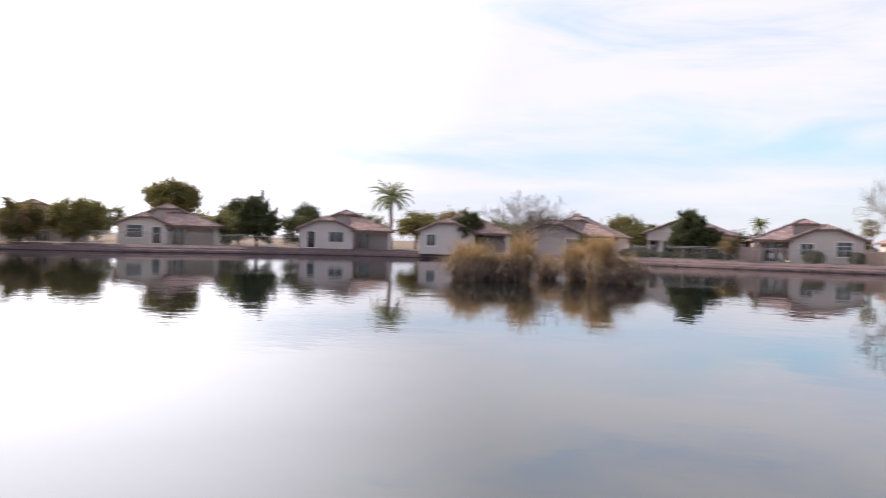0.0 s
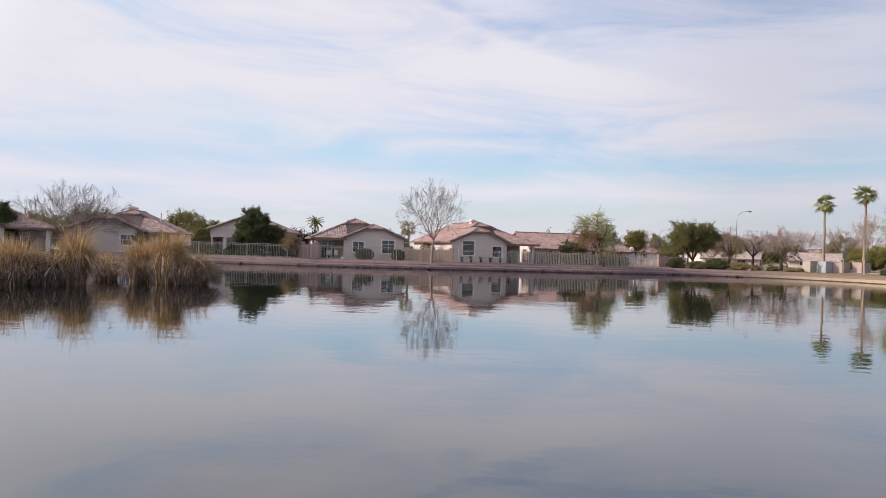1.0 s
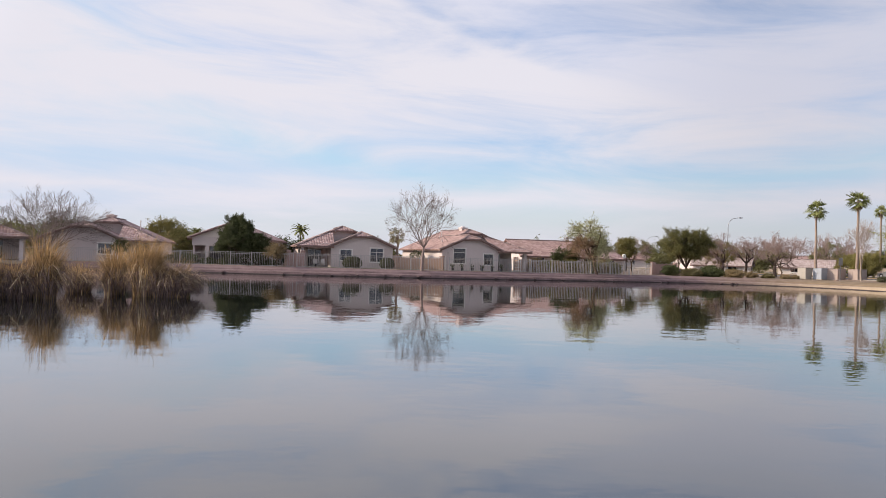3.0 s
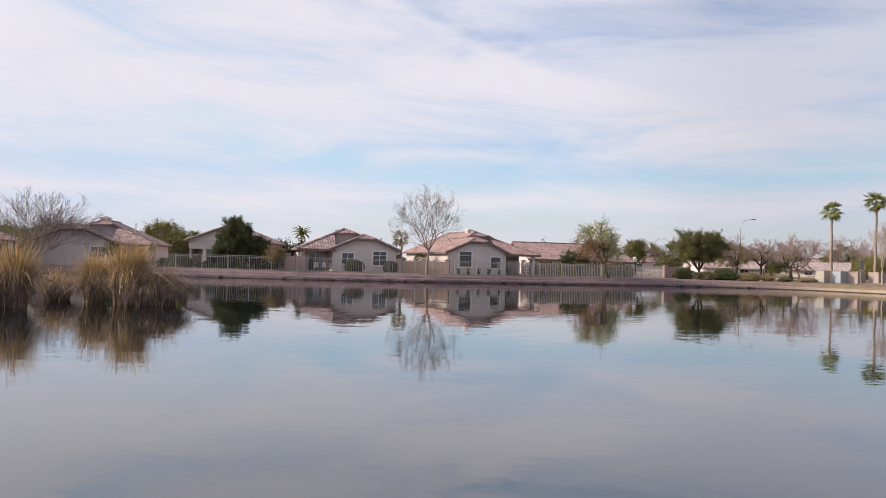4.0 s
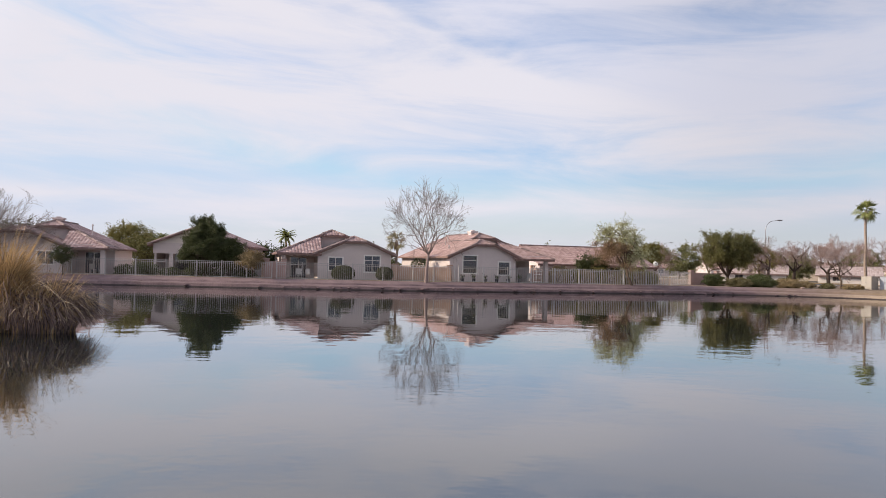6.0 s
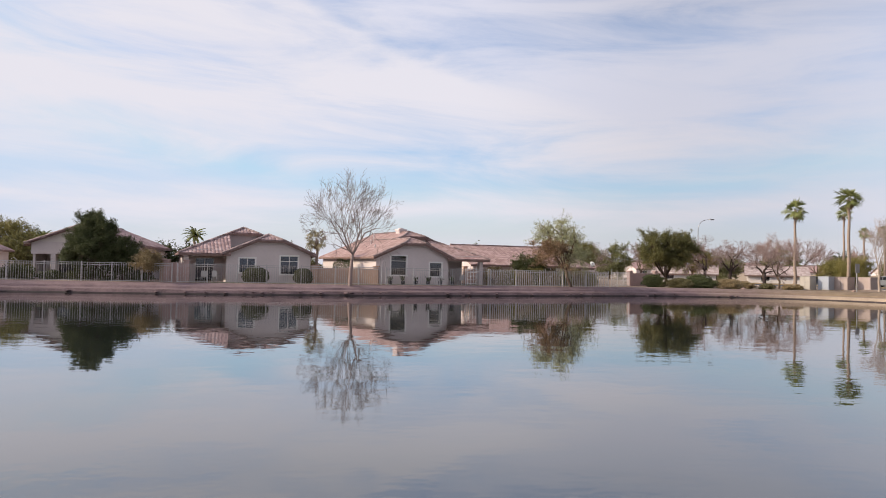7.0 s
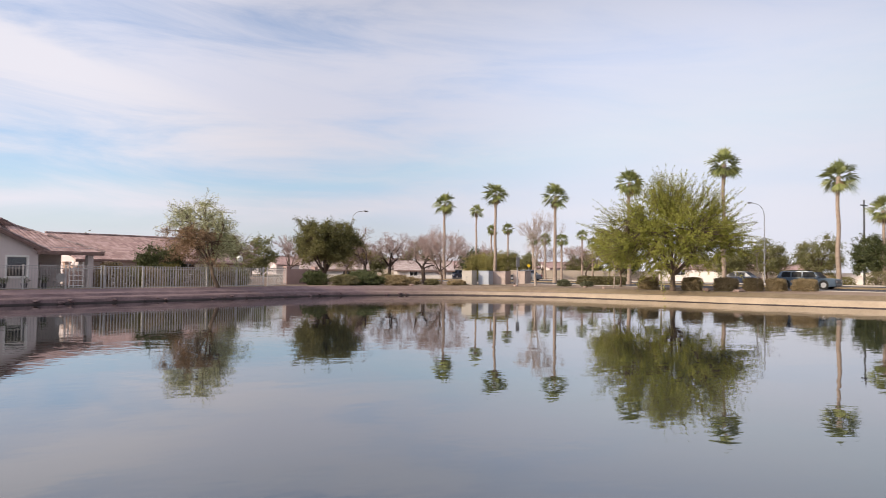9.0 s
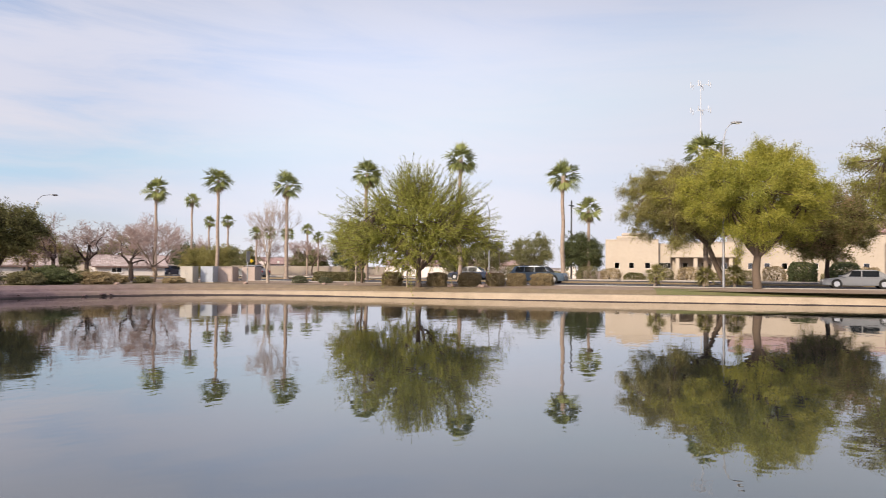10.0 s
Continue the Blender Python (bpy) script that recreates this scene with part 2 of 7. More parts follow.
def water_mat():
    m = bpy.data.materials.new("lake_water")
    m.use_nodes = True
    nt = m.node_tree
    N, L = nt.nodes.new, nt.links.new
    b = nt.nodes["Principled BSDF"]
    b.inputs["Roughness"].default_value = 0.6
    b.inputs["Specular IOR Level"].default_value = 0.0
    gl = N("ShaderNodeBsdfGlossy"); gl.inputs["Roughness"].default_value = 0.0
    lw = N("ShaderNodeLayerWeight"); lw.inputs["Blend"].default_value = 0.5
    ramp = N("ShaderNodeValToRGB")
    ce = ramp.color_ramp.elements
    for k, (f, v) in enumerate(((0.0, 0.03), (1.0, 1.0), (0.50, 0.17), (0.64, 0.29), (0.74, 0.43), (0.83, 0.64), (0.90, 0.83), (0.95, 0.92))):
        e = ce[k] if k < 2 else ce.new(f)
        e.position, e.color = f, (v, v, v, 1)
    L(lw.outputs["Facing"], ramp.inputs[0])
    ms = N("ShaderNodeMixShader")
    L(ramp.outputs[0], ms.inputs[0]); L(b.outputs[0], ms.inputs[1]); L(gl.outputs[0], ms.inputs[2])
    L(ms.outputs[0], nt.nodes["Material Output"].inputs[0])
    tc = N("ShaderNodeTexCoord")
    mp = N("ShaderNodeMapping"); L(tc.outputs["Object"], mp.inputs[0])
    mp.inputs["Rotation"].default_value = (0, 0, radians(18))
    mp.inputs["Scale"].default_value = (1.0, 1.35, 1)

    def swell(scale, detail):
        n = N("ShaderNodeTexNoise"); n.inputs["Scale"].default_value = scale; n.inputs["Detail"].default_value = detail
        L(mp.outputs[0], n.inputs["Vector"])
        return n
    n1, n2, n0, n3 = swell(3.2, 1.0), swell(0.75, 1.0), swell(0.22, 0.5), swell(0.035, 3)
    # calm and ruffled patches
    pr = N("ShaderNodeMapRange"); pr.inputs["From Min"].default_value = 0.40; pr.inputs["From Max"].default_value = 0.66
    pr.inputs["To Min"].default_value = 0.22; pr.inputs["To Max"].default_value = 0.85
    L(n3.outputs[0], pr.inputs["Value"])
    h1 = N("ShaderNodeMath"); h1.operation = "MULTIPLY"; L(n1.outputs[0], h1.inputs[0]); L(pr.outputs[0], h1.inputs[1])
    h2 = N("ShaderNodeMath"); h2.operation = "MULTIPLY_ADD"; h2.inputs[1].default_value = 1.25
    L(n2.outputs[0], h2.inputs[0]); L(h1.outputs[0], h2.inputs[2])
    h3 = N("ShaderNodeMath"); h3.operation = "MULTIPLY_ADD"; h3.inputs[1].default_value = 2.2
    L(n0.outputs[0], h3.inputs[0]); L(h2.outputs[0], h3.inputs[2])
    bp = N("ShaderNodeBump"); bp.inputs["Strength"].default_value = 1.0; bp.inputs["Distance"].default_value = 0.0036
    L(h3.outputs[0], bp.inputs["Height"]); L(bp.outputs[0], gl.inputs["Normal"])
    # silt clouds in the water
    mx = N("ShaderNodeMix"); mx.data_type = "RGBA"
    mx.inputs[6].default_value = (0.017, 0.024, 0.025, 1); mx.inputs[7].default_value = (0.035, 0.043, 0.046, 1)
    L(n3.outputs[0], mx.inputs[0]); L(mx.outputs[2], b.inputs["Base Color"])
    return m


def glass_mat():
    """Thin window pane: clear with a slight tint, mirror gloss by Fresnel."""
    m = bpy.data.materials.new("window_glass")
    m.use_nodes = True
    nt = m.node_tree
    nt.nodes.clear()
    N, L = nt.nodes.new, nt.links.new
    out = N("ShaderNodeOutputMaterial")
    tr = N("ShaderNodeBsdfTransparent"); tr.inputs[0].default_value = (0.52, 0.56, 0.62, 1)
    gl = N("ShaderNodeBsdfGlossy"); gl.inputs["Roughness"].default_value = 0.02
    fr = N("ShaderNodeFresnel"); fr.inputs[0].default_value = 1.7
    mx = N("ShaderNodeMixShader")
    L(fr.outputs[0], mx.inputs[0]); L(tr.outputs[0], mx.inputs[1]); L(gl.outputs[0], mx.inputs[2])
    L(mx.outputs[0], out.inputs[0])
    return m


M = {
    "water": water_mat(),
    "glass": glass_mat(),
    "car_glass": mat("dark_car_glass", (0.02, 0.024, 0.03), (0.015, 0.018, 0.024), 0.3, 2.0, spec=0.1),
    "stucco": mat("stucco", (0.615, 0.545, 0.54), (0.555, 0.49, 0.485), 0.9, 0.7, 0.25, 14),
    "stucco_tan": mat("tan_stucco", (0.44, 0.375, 0.31), (0.38, 0.325, 0.265), 0.9, 0.5, 0.25, 12),
    "stucco_pale": mat("pale_stucco", (0.70, 0.64, 0.60), (0.63, 0.575, 0.54), 0.9, 0.7, 0.25, 14),
    "mast_paint": mat("grey_mast_paint", (0.42, 0.435, 0.47), (0.38, 0.39, 0.42), 0.7, 1.0),
    "trim": mat("white_trim", (0.78, 0.76, 0.74), (0.70, 0.68, 0.66), 0.6, 2.0),
    "fascia": mat("brown_fascia", (0.20, 0.13, 0.11), (0.15, 0.10, 0.09), 0.7, 2.0),
    "tile": tile_mat("clay_roof_tile", ((0.265, 0.17, 0.16), (0.34, 0.232, 0.215), (0.43, 0.305, 0.285))),
    "tile_dark": tile_mat("weathered_roof_tile", ((0.215, 0.145, 0.145), (0.30, 0.205, 0.205), (0.42, 0.32, 0.315))),
    # paler copy of the roof tile, sunlight put into the colour
    "tile_far": tile_mat("sunlit_toned_roof_tile", ((0.30, 0.235, 0.225), (0.37, 0.30, 0.285), (0.45, 0.375, 0.36))),
    "cap": mat("ridge_tile", (0.40, 0.31, 0.30), (0.19, 0.135, 0.13), 0.85, 5.0, island=0.45),
    "curtain": mat("window_blind", (0.66, 0.66, 0.70), (0.58, 0.58, 0.62), 0.8, 2.0),
    "dark": mat("porch_interior", (0.16, 0.13, 0.12), (0.12, 0.10, 0.09), 0.9, 1.0),
    "fence": mat("pale_painted_metal", (0.46, 0.44, 0.44), (0.38, 0.365, 0.365), 0.5, 3.0),
    "block": mat("block_wall", (0.42, 0.30, 0.24), (0.36, 0.25, 0.20), 0.9, 1.5, 0.3, 6),
    "block_pink": mat("pink_block_wall", (0.40, 0.28, 0.26), (0.34, 0.24, 0.22), 0.9, 1.5, 0.3, 6),
    # west pairs hold the shaded bank's tone, east pairs the sunlit one
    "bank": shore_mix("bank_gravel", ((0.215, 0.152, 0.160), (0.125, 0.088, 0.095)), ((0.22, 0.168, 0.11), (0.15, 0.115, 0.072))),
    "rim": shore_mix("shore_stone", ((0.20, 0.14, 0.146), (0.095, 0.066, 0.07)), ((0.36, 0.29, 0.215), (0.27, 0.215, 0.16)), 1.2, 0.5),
    "wet": mat("wet_stain", (0.055, 0.040, 0.040), (0.03, 0.024, 0.024), 0.7, 1.2, 0.3, 7),
    "ground": mat("desert_ground", (0.255, 0.19, 0.145), (0.19, 0.14, 0.105), 0.95, 0.12, 0.4, 6, fine=14),
    "lawn": mat("thin_lawn", (0.105, 0.115, 0.04), (0.17, 0.15, 0.07), 0.95, 0.6, 0.5, 20, fine=12),
    "mulch": mat("bare_brown_soil", (0.195, 0.145, 0.10), (0.13, 0.10, 0.065), 0.95, 0.6, 0.5, 12, fine=10),
    "asphalt": mat("asphalt", (0.060, 0.056, 0.064), (0.045, 0.043, 0.050), 0.85, 0.4, 0.2, 30, fine=20),
    "concrete": mat("pale_concrete", (0.37, 0.335, 0.295), (0.30, 0.27, 0.24), 0.9, 0.6, 0.2, 12, fine=10),
    "bark": mat("grey_brown_bark", (0.13, 0.095, 0.07), (0.08, 0.058, 0.045), 0.95, 3.0, 0.6, 12, stretch=(1, 1, 0.3)),
    "bark_pale": mat("pale_bark", (0.36, 0.30, 0.25), (0.26, 0.21, 0.18), 0.9, 3.0, 0.4, 12, stretch=(1, 1, 0.3)),
    "bark_dark": mat("dark_bark", (0.07, 0.05, 0.042), (0.045, 0.034, 0.03), 0.95, 3.0, 0.6, 12, stretch=(1, 1, 0.3)),
    "twig": mat("twig", (0.165, 0.125, 0.125), (0.115, 0.088, 0.088), 0.95, 4.0, island=0.2),
    "bark_grey": mat("grey_bark", (0.29, 0.22, 0.20), (0.20, 0.15, 0.14), 0.9, 3.0, 0.4, 12, stretch=(1, 1, 0.3)),
    "twig_grey": mat("grey_twig", (0.25, 0.205, 0.19), (0.18, 0.145, 0.135), 0.95, 4.0, island=0.2),
    "twig_pale": mat("pale_twig", (0.36, 0.30, 0.27), (0.27, 0.22, 0.20), 0.95, 4.0, island=0.2),
    "twig_pink": mat("rosy_twig", (0.32, 0.24, 0.22), (0.24, 0.175, 0.16), 0.95, 4.0, island=0.2),
    "palm_trunk": mat("palm_trunk", (0.34, 0.27, 0.22), (0.22, 0.165, 0.135), 0.95, 1.5, 0.7, 8, stretch=(1, 1, 3)),
    "palm_leaf": mat("palm_leaf", (0.16, 0.19, 0.062), (0.25, 0.26, 0.10), 0.5, 0.6, island=0.4, translucent=0.25),
    "palm_dry": mat("dry_palm_leaf", (0.25, 0.23, 0.13), (0.34, 0.29, 0.18), 0.7, 0.6, island=0.35, translucent=0.25),
    "palm_dead": mat("dead_palm_leaf", (0.24, 0.17, 0.10), (0.17, 0.12, 0.075), 0.9, 0.6, island=0.3),
    "leaf_dark": mat("dark_leaf", (0.055, 0.07, 0.028), (0.095, 0.105, 0.04), 0.6, 0.8, island=0.5, translucent=0.2),
    "leaf_round": mat("dull_green_leaf", (0.125, 0.125, 0.045), (0.18, 0.165, 0.065), 0.6, 0.8, island=0.5, translucent=0.3),
    "shrub_grey": mat("grey_green_shrub_leaf", (0.085, 0.09, 0.052), (0.13, 0.13, 0.075), 0.75, 1.5, island=0.4, translucent=0.15),
    "leaf_mesq": mat("mesquite_leaf", (0.24, 0.255, 0.05), (0.34, 0.33, 0.072), 0.7, 0.5, island=0.5, translucent=0.45),
    "leaf_olive": mat("olive_leaf", (0.165, 0.155, 0.055), (0.235, 0.205, 0.075), 0.7, 0.5, island=0.45, translucent=0.4),
    "leaf_lime": mat("palo_verde_leaf", (0.30, 0.31, 0.05), (0.40, 0.36, 0.075), 0.7, 0.35, island=0.45, translucent=0.5),
    "leaf_willow": mat("willowy_olive_leaf", (0.225, 0.215, 0.07), (0.31, 0.265, 0.10), 0.7, 0.5, island=0.45, translucent=0.5),
    "leaf_far": mat("far_leaf", (0.16, 0.165, 0.075), (0.23, 0.22, 0.10), 0.8, 0.5, island=0.4, translucent=0.4),
    "leaf_pepper": mat("pepper_leaf", (0.36, 0.375, 0.20), (0.46, 0.445, 0.26), 0.7, 0.4, island=0.4, translucent=0.45),
    "leaf_rust": mat("rusty_leaf", (0.34, 0.22, 0.14), (0.27, 0.185, 0.11), 0.8, 0.5, island=0.4, translucent=0.45),
    "shrub": mat("clipped_shrub_leaf", (0.13, 0.12, 0.058), (0.185, 0.16, 0.08), 0.75, 1.5, island=0.4, translucent=0.2),
    "shrub_brown": mat("brown_shrub_leaf", (0.31, 0.235, 0.13), (0.23, 0.18, 0.10), 0.8, 1.5, island=0.35, translucent=0.2),
    "reed": mat("golden_reed", (0.46, 0.32, 0.165), (0.31, 0.21, 0.11), 0.8, 1.2, island=0.65, translucent=0.3),
    "reed_old": mat("old_reed", (0.13, 0.096, 0.096), (0.22, 0.158, 0.14), 0.9, 1.2, island=0.7, translucent=0.15),
    "reed_pale": mat("pale_bent_reed", (0.72, 0.60, 0.42), (0.58, 0.46, 0.30), 0.8, 1.2, island=0.4, translucent=0.2),
    "pole": mat("galvanised_steel", (0.33, 0.33, 0.345), (0.26, 0.26, 0.275), 0.45, 3.0, metal=0.7),
    "pole_dark": mat("dark_pole", (0.06, 0.06, 0.065), (0.04, 0.04, 0.045), 0.6, 3.0),
    "cabinet": mat("pale_cabinet_paint", (0.43, 0.395, 0.355), (0.37, 0.34, 0.305), 0.6, 1.5),
    "cabinet_blue": mat("bluish_cabinet_paint", (0.36, 0.39, 0.45), (0.31, 0.34, 0.39), 0.6, 1.5),
    "cabinet_pink": mat("pinkish_cabinet_paint", (0.40, 0.325, 0.295), (0.345, 0.28, 0.255), 0.6, 1.5),
    "rubber": mat("tyre_rubber", (0.02, 0.02, 0.02), (0.03, 0.03, 0.03), 0.9, 4.0),
    "alloy": mat("alloy_rim", (0.5, 0.5, 0.52), (0.4, 0.4, 0.42), 0.35, 4.0, metal=0.8),
    "car_blue": mat("blue_grey_car_paint", (0.075, 0.105, 0.15), (0.06, 0.088, 0.125), 0.32, 1.0, metal=0.1, spec=0.4),
    "car_silver": mat("silver_car_paint", (0.20, 0.205, 0.22), (0.17, 0.175, 0.19), 0.35, 1.0, metal=0.2, spec=0.4),
    "car_deep": mat("deep_blue_car_paint", (0.028, 0.038, 0.07), (0.022, 0.03, 0.055), 0.3, 1.0, metal=0.1, spec=0.4),
    "car_white": mat("white_car_paint", (0.72, 0.72, 0.73), (0.66, 0.66, 0.67), 0.3, 1.0, spec=0.6),
    "lamp_red": mat("red_lens", (0.35, 0.02, 0.02), (0.28, 0.015, 0.015), 0.3, 3.0),
    "lamp_clear": mat("clear_lens", (0.7, 0.7, 0.72), (0.6, 0.6, 0.62), 0.2, 3.0),
    "red": mat("red_sign_face", (0.42, 0.03, 0.03), (0.36, 0.025, 0.025), 0.5, 3.0),
    "yellow": mat("yellow_sign_face", (0.72, 0.52, 0.03), (0.66, 0.47, 0.03), 0.5, 3.0),
    "white": mat("white_sign_face", (0.75, 0.75, 0.73), (0.68, 0.68, 0.66), 0.5, 3.0),
    "pot": mat("dark_pot", (0.05, 0.05, 0.055), (0.035, 0.035, 0.04), 0.7, 3.0),
    "rock": mat("landscape_rock", (0.34, 0.24, 0.20), (0.26, 0.19, 0.16), 0.95, 2.0, 0.5, 8),
}


# ======== mesh helpers ========
def thing(name, m, label, category, group="", kind=""):
    ob = new(name)
    ob.matrix_basis = m
    return tagged(ob, label, category, group, kind)


def link(name, me, material, parent=None, label="", m=None):
    ob = new(name, me)
    if material is not None and not me.materials:
        me.materials.append(M[material] if isinstance(material, str) else material)
    if parent is not None:
        ob.parent = parent
    if m is not None:
        ob.matrix_basis = m
    if label:
        tagged(ob, label)
    return ob


def part(name, bm, material, parent=None, label="", m=None, smooth=False):
    me = bpy.data.meshes.new(name)
    if smooth:
        for f in bm.faces:
            f.smooth = True
    bm.to_mesh(me)
    bm.free()
    return link(name, me, material, parent, label, m)


def box(bm, x0, x1, y0, y1, z0, z1, bevel=0.0):
    r = bmesh.ops.create_cube(bm, size=1.0, matrix=Matrix.Translation(((x0 + x1) / 2, (y0 + y1) / 2, (z0 + z1) / 2))
                              @ Matrix.Diagonal((x1 - x0, y1 - y0, z1 - z0, 1)))
    if bevel:
        es = list({e for v in r["verts"] for e in v.link_edges})
        bmesh.ops.bevel(bm, geom=es, offset=bevel, segments=1, affect="EDGES")
    return bm


def boxes(*dims, bevel=0.0):
    bm = bmesh.new()
    for d in dims:
        box(bm, *d, bevel=bevel)
    return bm


def tube(verts, faces, pts, radii, sides=6, cap=True):
    """Appends a tapered tube along pts to the lists."""
    base = len(verts)
    n = len(pts)
    for i in range(n):
        a = pts[max(i - 1, 0)]
        b = pts[min(i + 1, n - 1)]
        d = (b - a)
        if d.length < 1e-6:
            d = Vector((0, 0, 1))
        d.normalize()
        u = d.orthogonal().normalized() if abs(d.z) > 0.9 else d.cross(Vector((0, 0, 1))).normalized()
        w = d.cross(u)
        for k in range(sides):
            t = 2 * math.pi * k / sides
            verts.append(pts[i] + (u * math.cos(t) + w * math.sin(t)) * radii[i])
    for i in range(n - 1):
        for k in range(sides):
            k2 = (k + 1) % sides
            faces.append((base + i * sides + k, base + i * sides + k2, base + (i + 1) * sides + k2, base + (i + 1) * sides + k))
    if cap:
        faces.append(tuple(base + (n - 1) * sides + k for k in range(sides)))


def mesh_from(name, verts, faces, smooth=False):
    me = bpy.data.meshes.new(name)
    me.from_pydata([tuple(v) for v in verts], [], faces)
    if smooth:
        me.polygons.foreach_set("use_smooth", [True] * len(me.polygons))
    me.update()
    return me


def quads_mesh(name, co):
    """co: array (n, k, 3) of separate faces with k corners."""
    n, k = co.shape[:2]
    me = bpy.data.meshes.new(name)
    me.vertices.add(n * k)
    me.vertices.foreach_set("co", np.ascontiguousarray(co, dtype=np.float32).ravel())
    me.loops.add(n * k)
    me.loops.foreach_set("vertex_index", np.arange(n * k, dtype=np.int32))
    me.polygons.add(n)
    me.polygons.foreach_set("loop_start", np.arange(0, n * k, k, dtype=np.int32))
    me.polygons.foreach_set("loop_total", np.full(n, k, dtype=np.int32))
    me.update()
    me.validate()
    return me


def leaf_quads(rng, centres, length, width, droop=0.0, lift=0.0):
    """Pointed leaves at the centres with random turns."""
    n = len(centres)
    d = rng.normal(size=(n, 3))
    d[:, 2] += lift - droop
    d /= np.linalg.norm(d, axis=1)[:, None]
    s = np.cross(d, rng.normal(size=(n, 3)))
    s /= np.linalg.norm(s, axis=1)[:, None] + 1e-9
    ln = length * rng.uniform(0.6, 1.3, (n, 1))
    wd = width * rng.uniform(0.7, 1.3, (n, 1))
    return np.stack([centres - d * ln / 2 + s * wd / 2, centres + d * ln / 2, centres - d * ln / 2 - s * wd / 2], axis=1)


GROUND = 0.80


# ======== lake, banks and ground ========
SHORE = [(60, 18), (59.4, 30), (57.6, 40), (54.8, 48.8), (51.6, 58), (49.3, 66.6), (47.5, 75), (45, 82), (41.2, 86.6), (36, 88.6),
         (30, 89.4), (25, 88.2), (19, 86.2), (14, 84.6), (9, 83), (2.3, 81), (-2.5, 79.8), (-8, 79), (-15, 78.4), (-22, 78.6),
         (-30, 78.4), (-38, 77), (-46, 74.2), (-53, 70.8), (-58.5, 66.6), (-63, 61.5), (-67, 54.5), (-70.8, 47), (-75.5, 41.5),
         (-81, 36), (-86, 28), (-87, 8), (-76, -14), (-48, -26), (-10, -30), (26, -26), (48, -8)]


def smooth_loop(pts, per=4):
    """Closed Catmull-Rom loop through the points."""
    out, n = [], len(pts)
    for i in range(n):
        p0, p1, p2, p3 = (Vector(pts[(i + k - 1) % n]) for k in range(4))
        for j in range(per):
            t = j / per
            out.append(0.5 * ((2 * p1) + (p2 - p0) * t + (2 * p0 - 5 * p1 + 4 * p2 - p3) * t * t + (3 * p1 - p0 - 3 * p2 + p3) * t ** 3))
    return out


LOOP = smooth_loop(SHORE, 10)


def outward(i):
    n = len(LOOP)
    d = (LOOP[(i + 1) % n] - LOOP[i - 1]).normalized()
    return Vector((d.y, -d.x))   # the loop runs counterclockwise, so this points away from the water


def shore_ring(dist, z, wob=0.0, seed=0):
    out = []
    for i, p in enumerate(LOOP):
        k = wob * noise.noise((p.x * 0.8, p.y * 0.8, seed)) if wob else 0
        q = p + outward(i) * (dist + k)
        out.append(Vector((q.x, q.y, z + 0.25 * k)))
    return out


def loft(name, rings, material, label, category="bank", pick=None):
    n = len(rings[0])
    verts = [v for r in rings for v in r]
    faces = [(a * n + i, a * n + (i + 1) % n, (a + 1) * n + (i + 1) % n, (a + 1) * n + i) for a in range(len(rings) - 1) for i in range(n)
             if pick is None or pick(LOOP[i])]
    ob = link(name, mesh_from(name, verts, faces, False), material)
    return tagged(ob, label, category, kind="structure")


def eastern(p):
    """1 along the kerbed eastern shore, 0 along the houses."""
    e = min(1.0, max(0.0, (88 - p.y) / 24)) if p.x > 30 else 0.0
    return e * e * (3 - 2 * e)


def shore_step(dist, west, east, wob=0.0, seed=0):
    return [Vector((v.x, v.y, v.z + (east - west) * eastern(p))) for v, p in zip(shore_ring(dist, west, wob, seed), LOOP)]


foot = shore_step(0.08, 0.085, 0.05, 0.08, 5)
loft("shore_waterline", [shore_ring(-0.5, -0.6), shore_ring(0.0, -0.02, 0.1, 3), foot], "wet", "dark wet stained foot of the lake edge", "shore")
RIM = [foot, shore_step(0.18, 0.25, 0.34, 0.10, 6), shore_step(0.27, 0.32, 0.46, 0.08, 7), shore_step(0.58, 0.36, 0.50, 0.06, 4)]
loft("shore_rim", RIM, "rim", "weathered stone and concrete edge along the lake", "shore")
BANK_OUT = shore_ring(1.9, GROUND)
BANK = [RIM[-1], shore_step(0.8, 0.40, 0.53, 0.16, 9), shore_step(0.95, 0.56, 0.57, 0.10, 12), shore_step(1.4, 0.68, 0.70, 0.12, 2), BANK_OUT]
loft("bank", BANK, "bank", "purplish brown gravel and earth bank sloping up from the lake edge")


def build_ground():
    bm = bmesh.new()
    inner = [bm.verts.new(v) for v in BANK_OUT]
    outer = [bm.verts.new((2400 * math.cos(2 * math.pi * k / 48), 2400 * math.sin(2 * math.pi * k / 48), GROUND)) for k in range(48)]
    es = [bm.edges.new((r[i], r[(i + 1) % len(r)])) for r in (inner, outer) for i in range(len(r))]
    bmesh.ops.triangle_fill(bm, use_beauty=True, use_dissolve=False, edges=es)
    for f in bm.faces:
        if f.normal.z < 0:
            f.normal_flip()
    ob = part("ground", bm, "ground")
    tagged(ob, "flat dry sandy brown desert ground reaching the horizon", "ground", kind="structure")


build_ground()
bm = bmesh.new()
bm.faces.new([bm.verts.new((v.x, v.y, 0)) for v in shore_ring(0.25, 0)])
water = part("water", bm, "water")
tagged(water, "calm grey-green lake water with fine ripples", "water", kind="structure")

# ======== boulevard to the east ========
PALM_A, PALM_B = Vector((60.8, 115.7)), Vector((69.25, 66.7))
ROAD_DIR = (PALM_B - PALM_A).normalized()
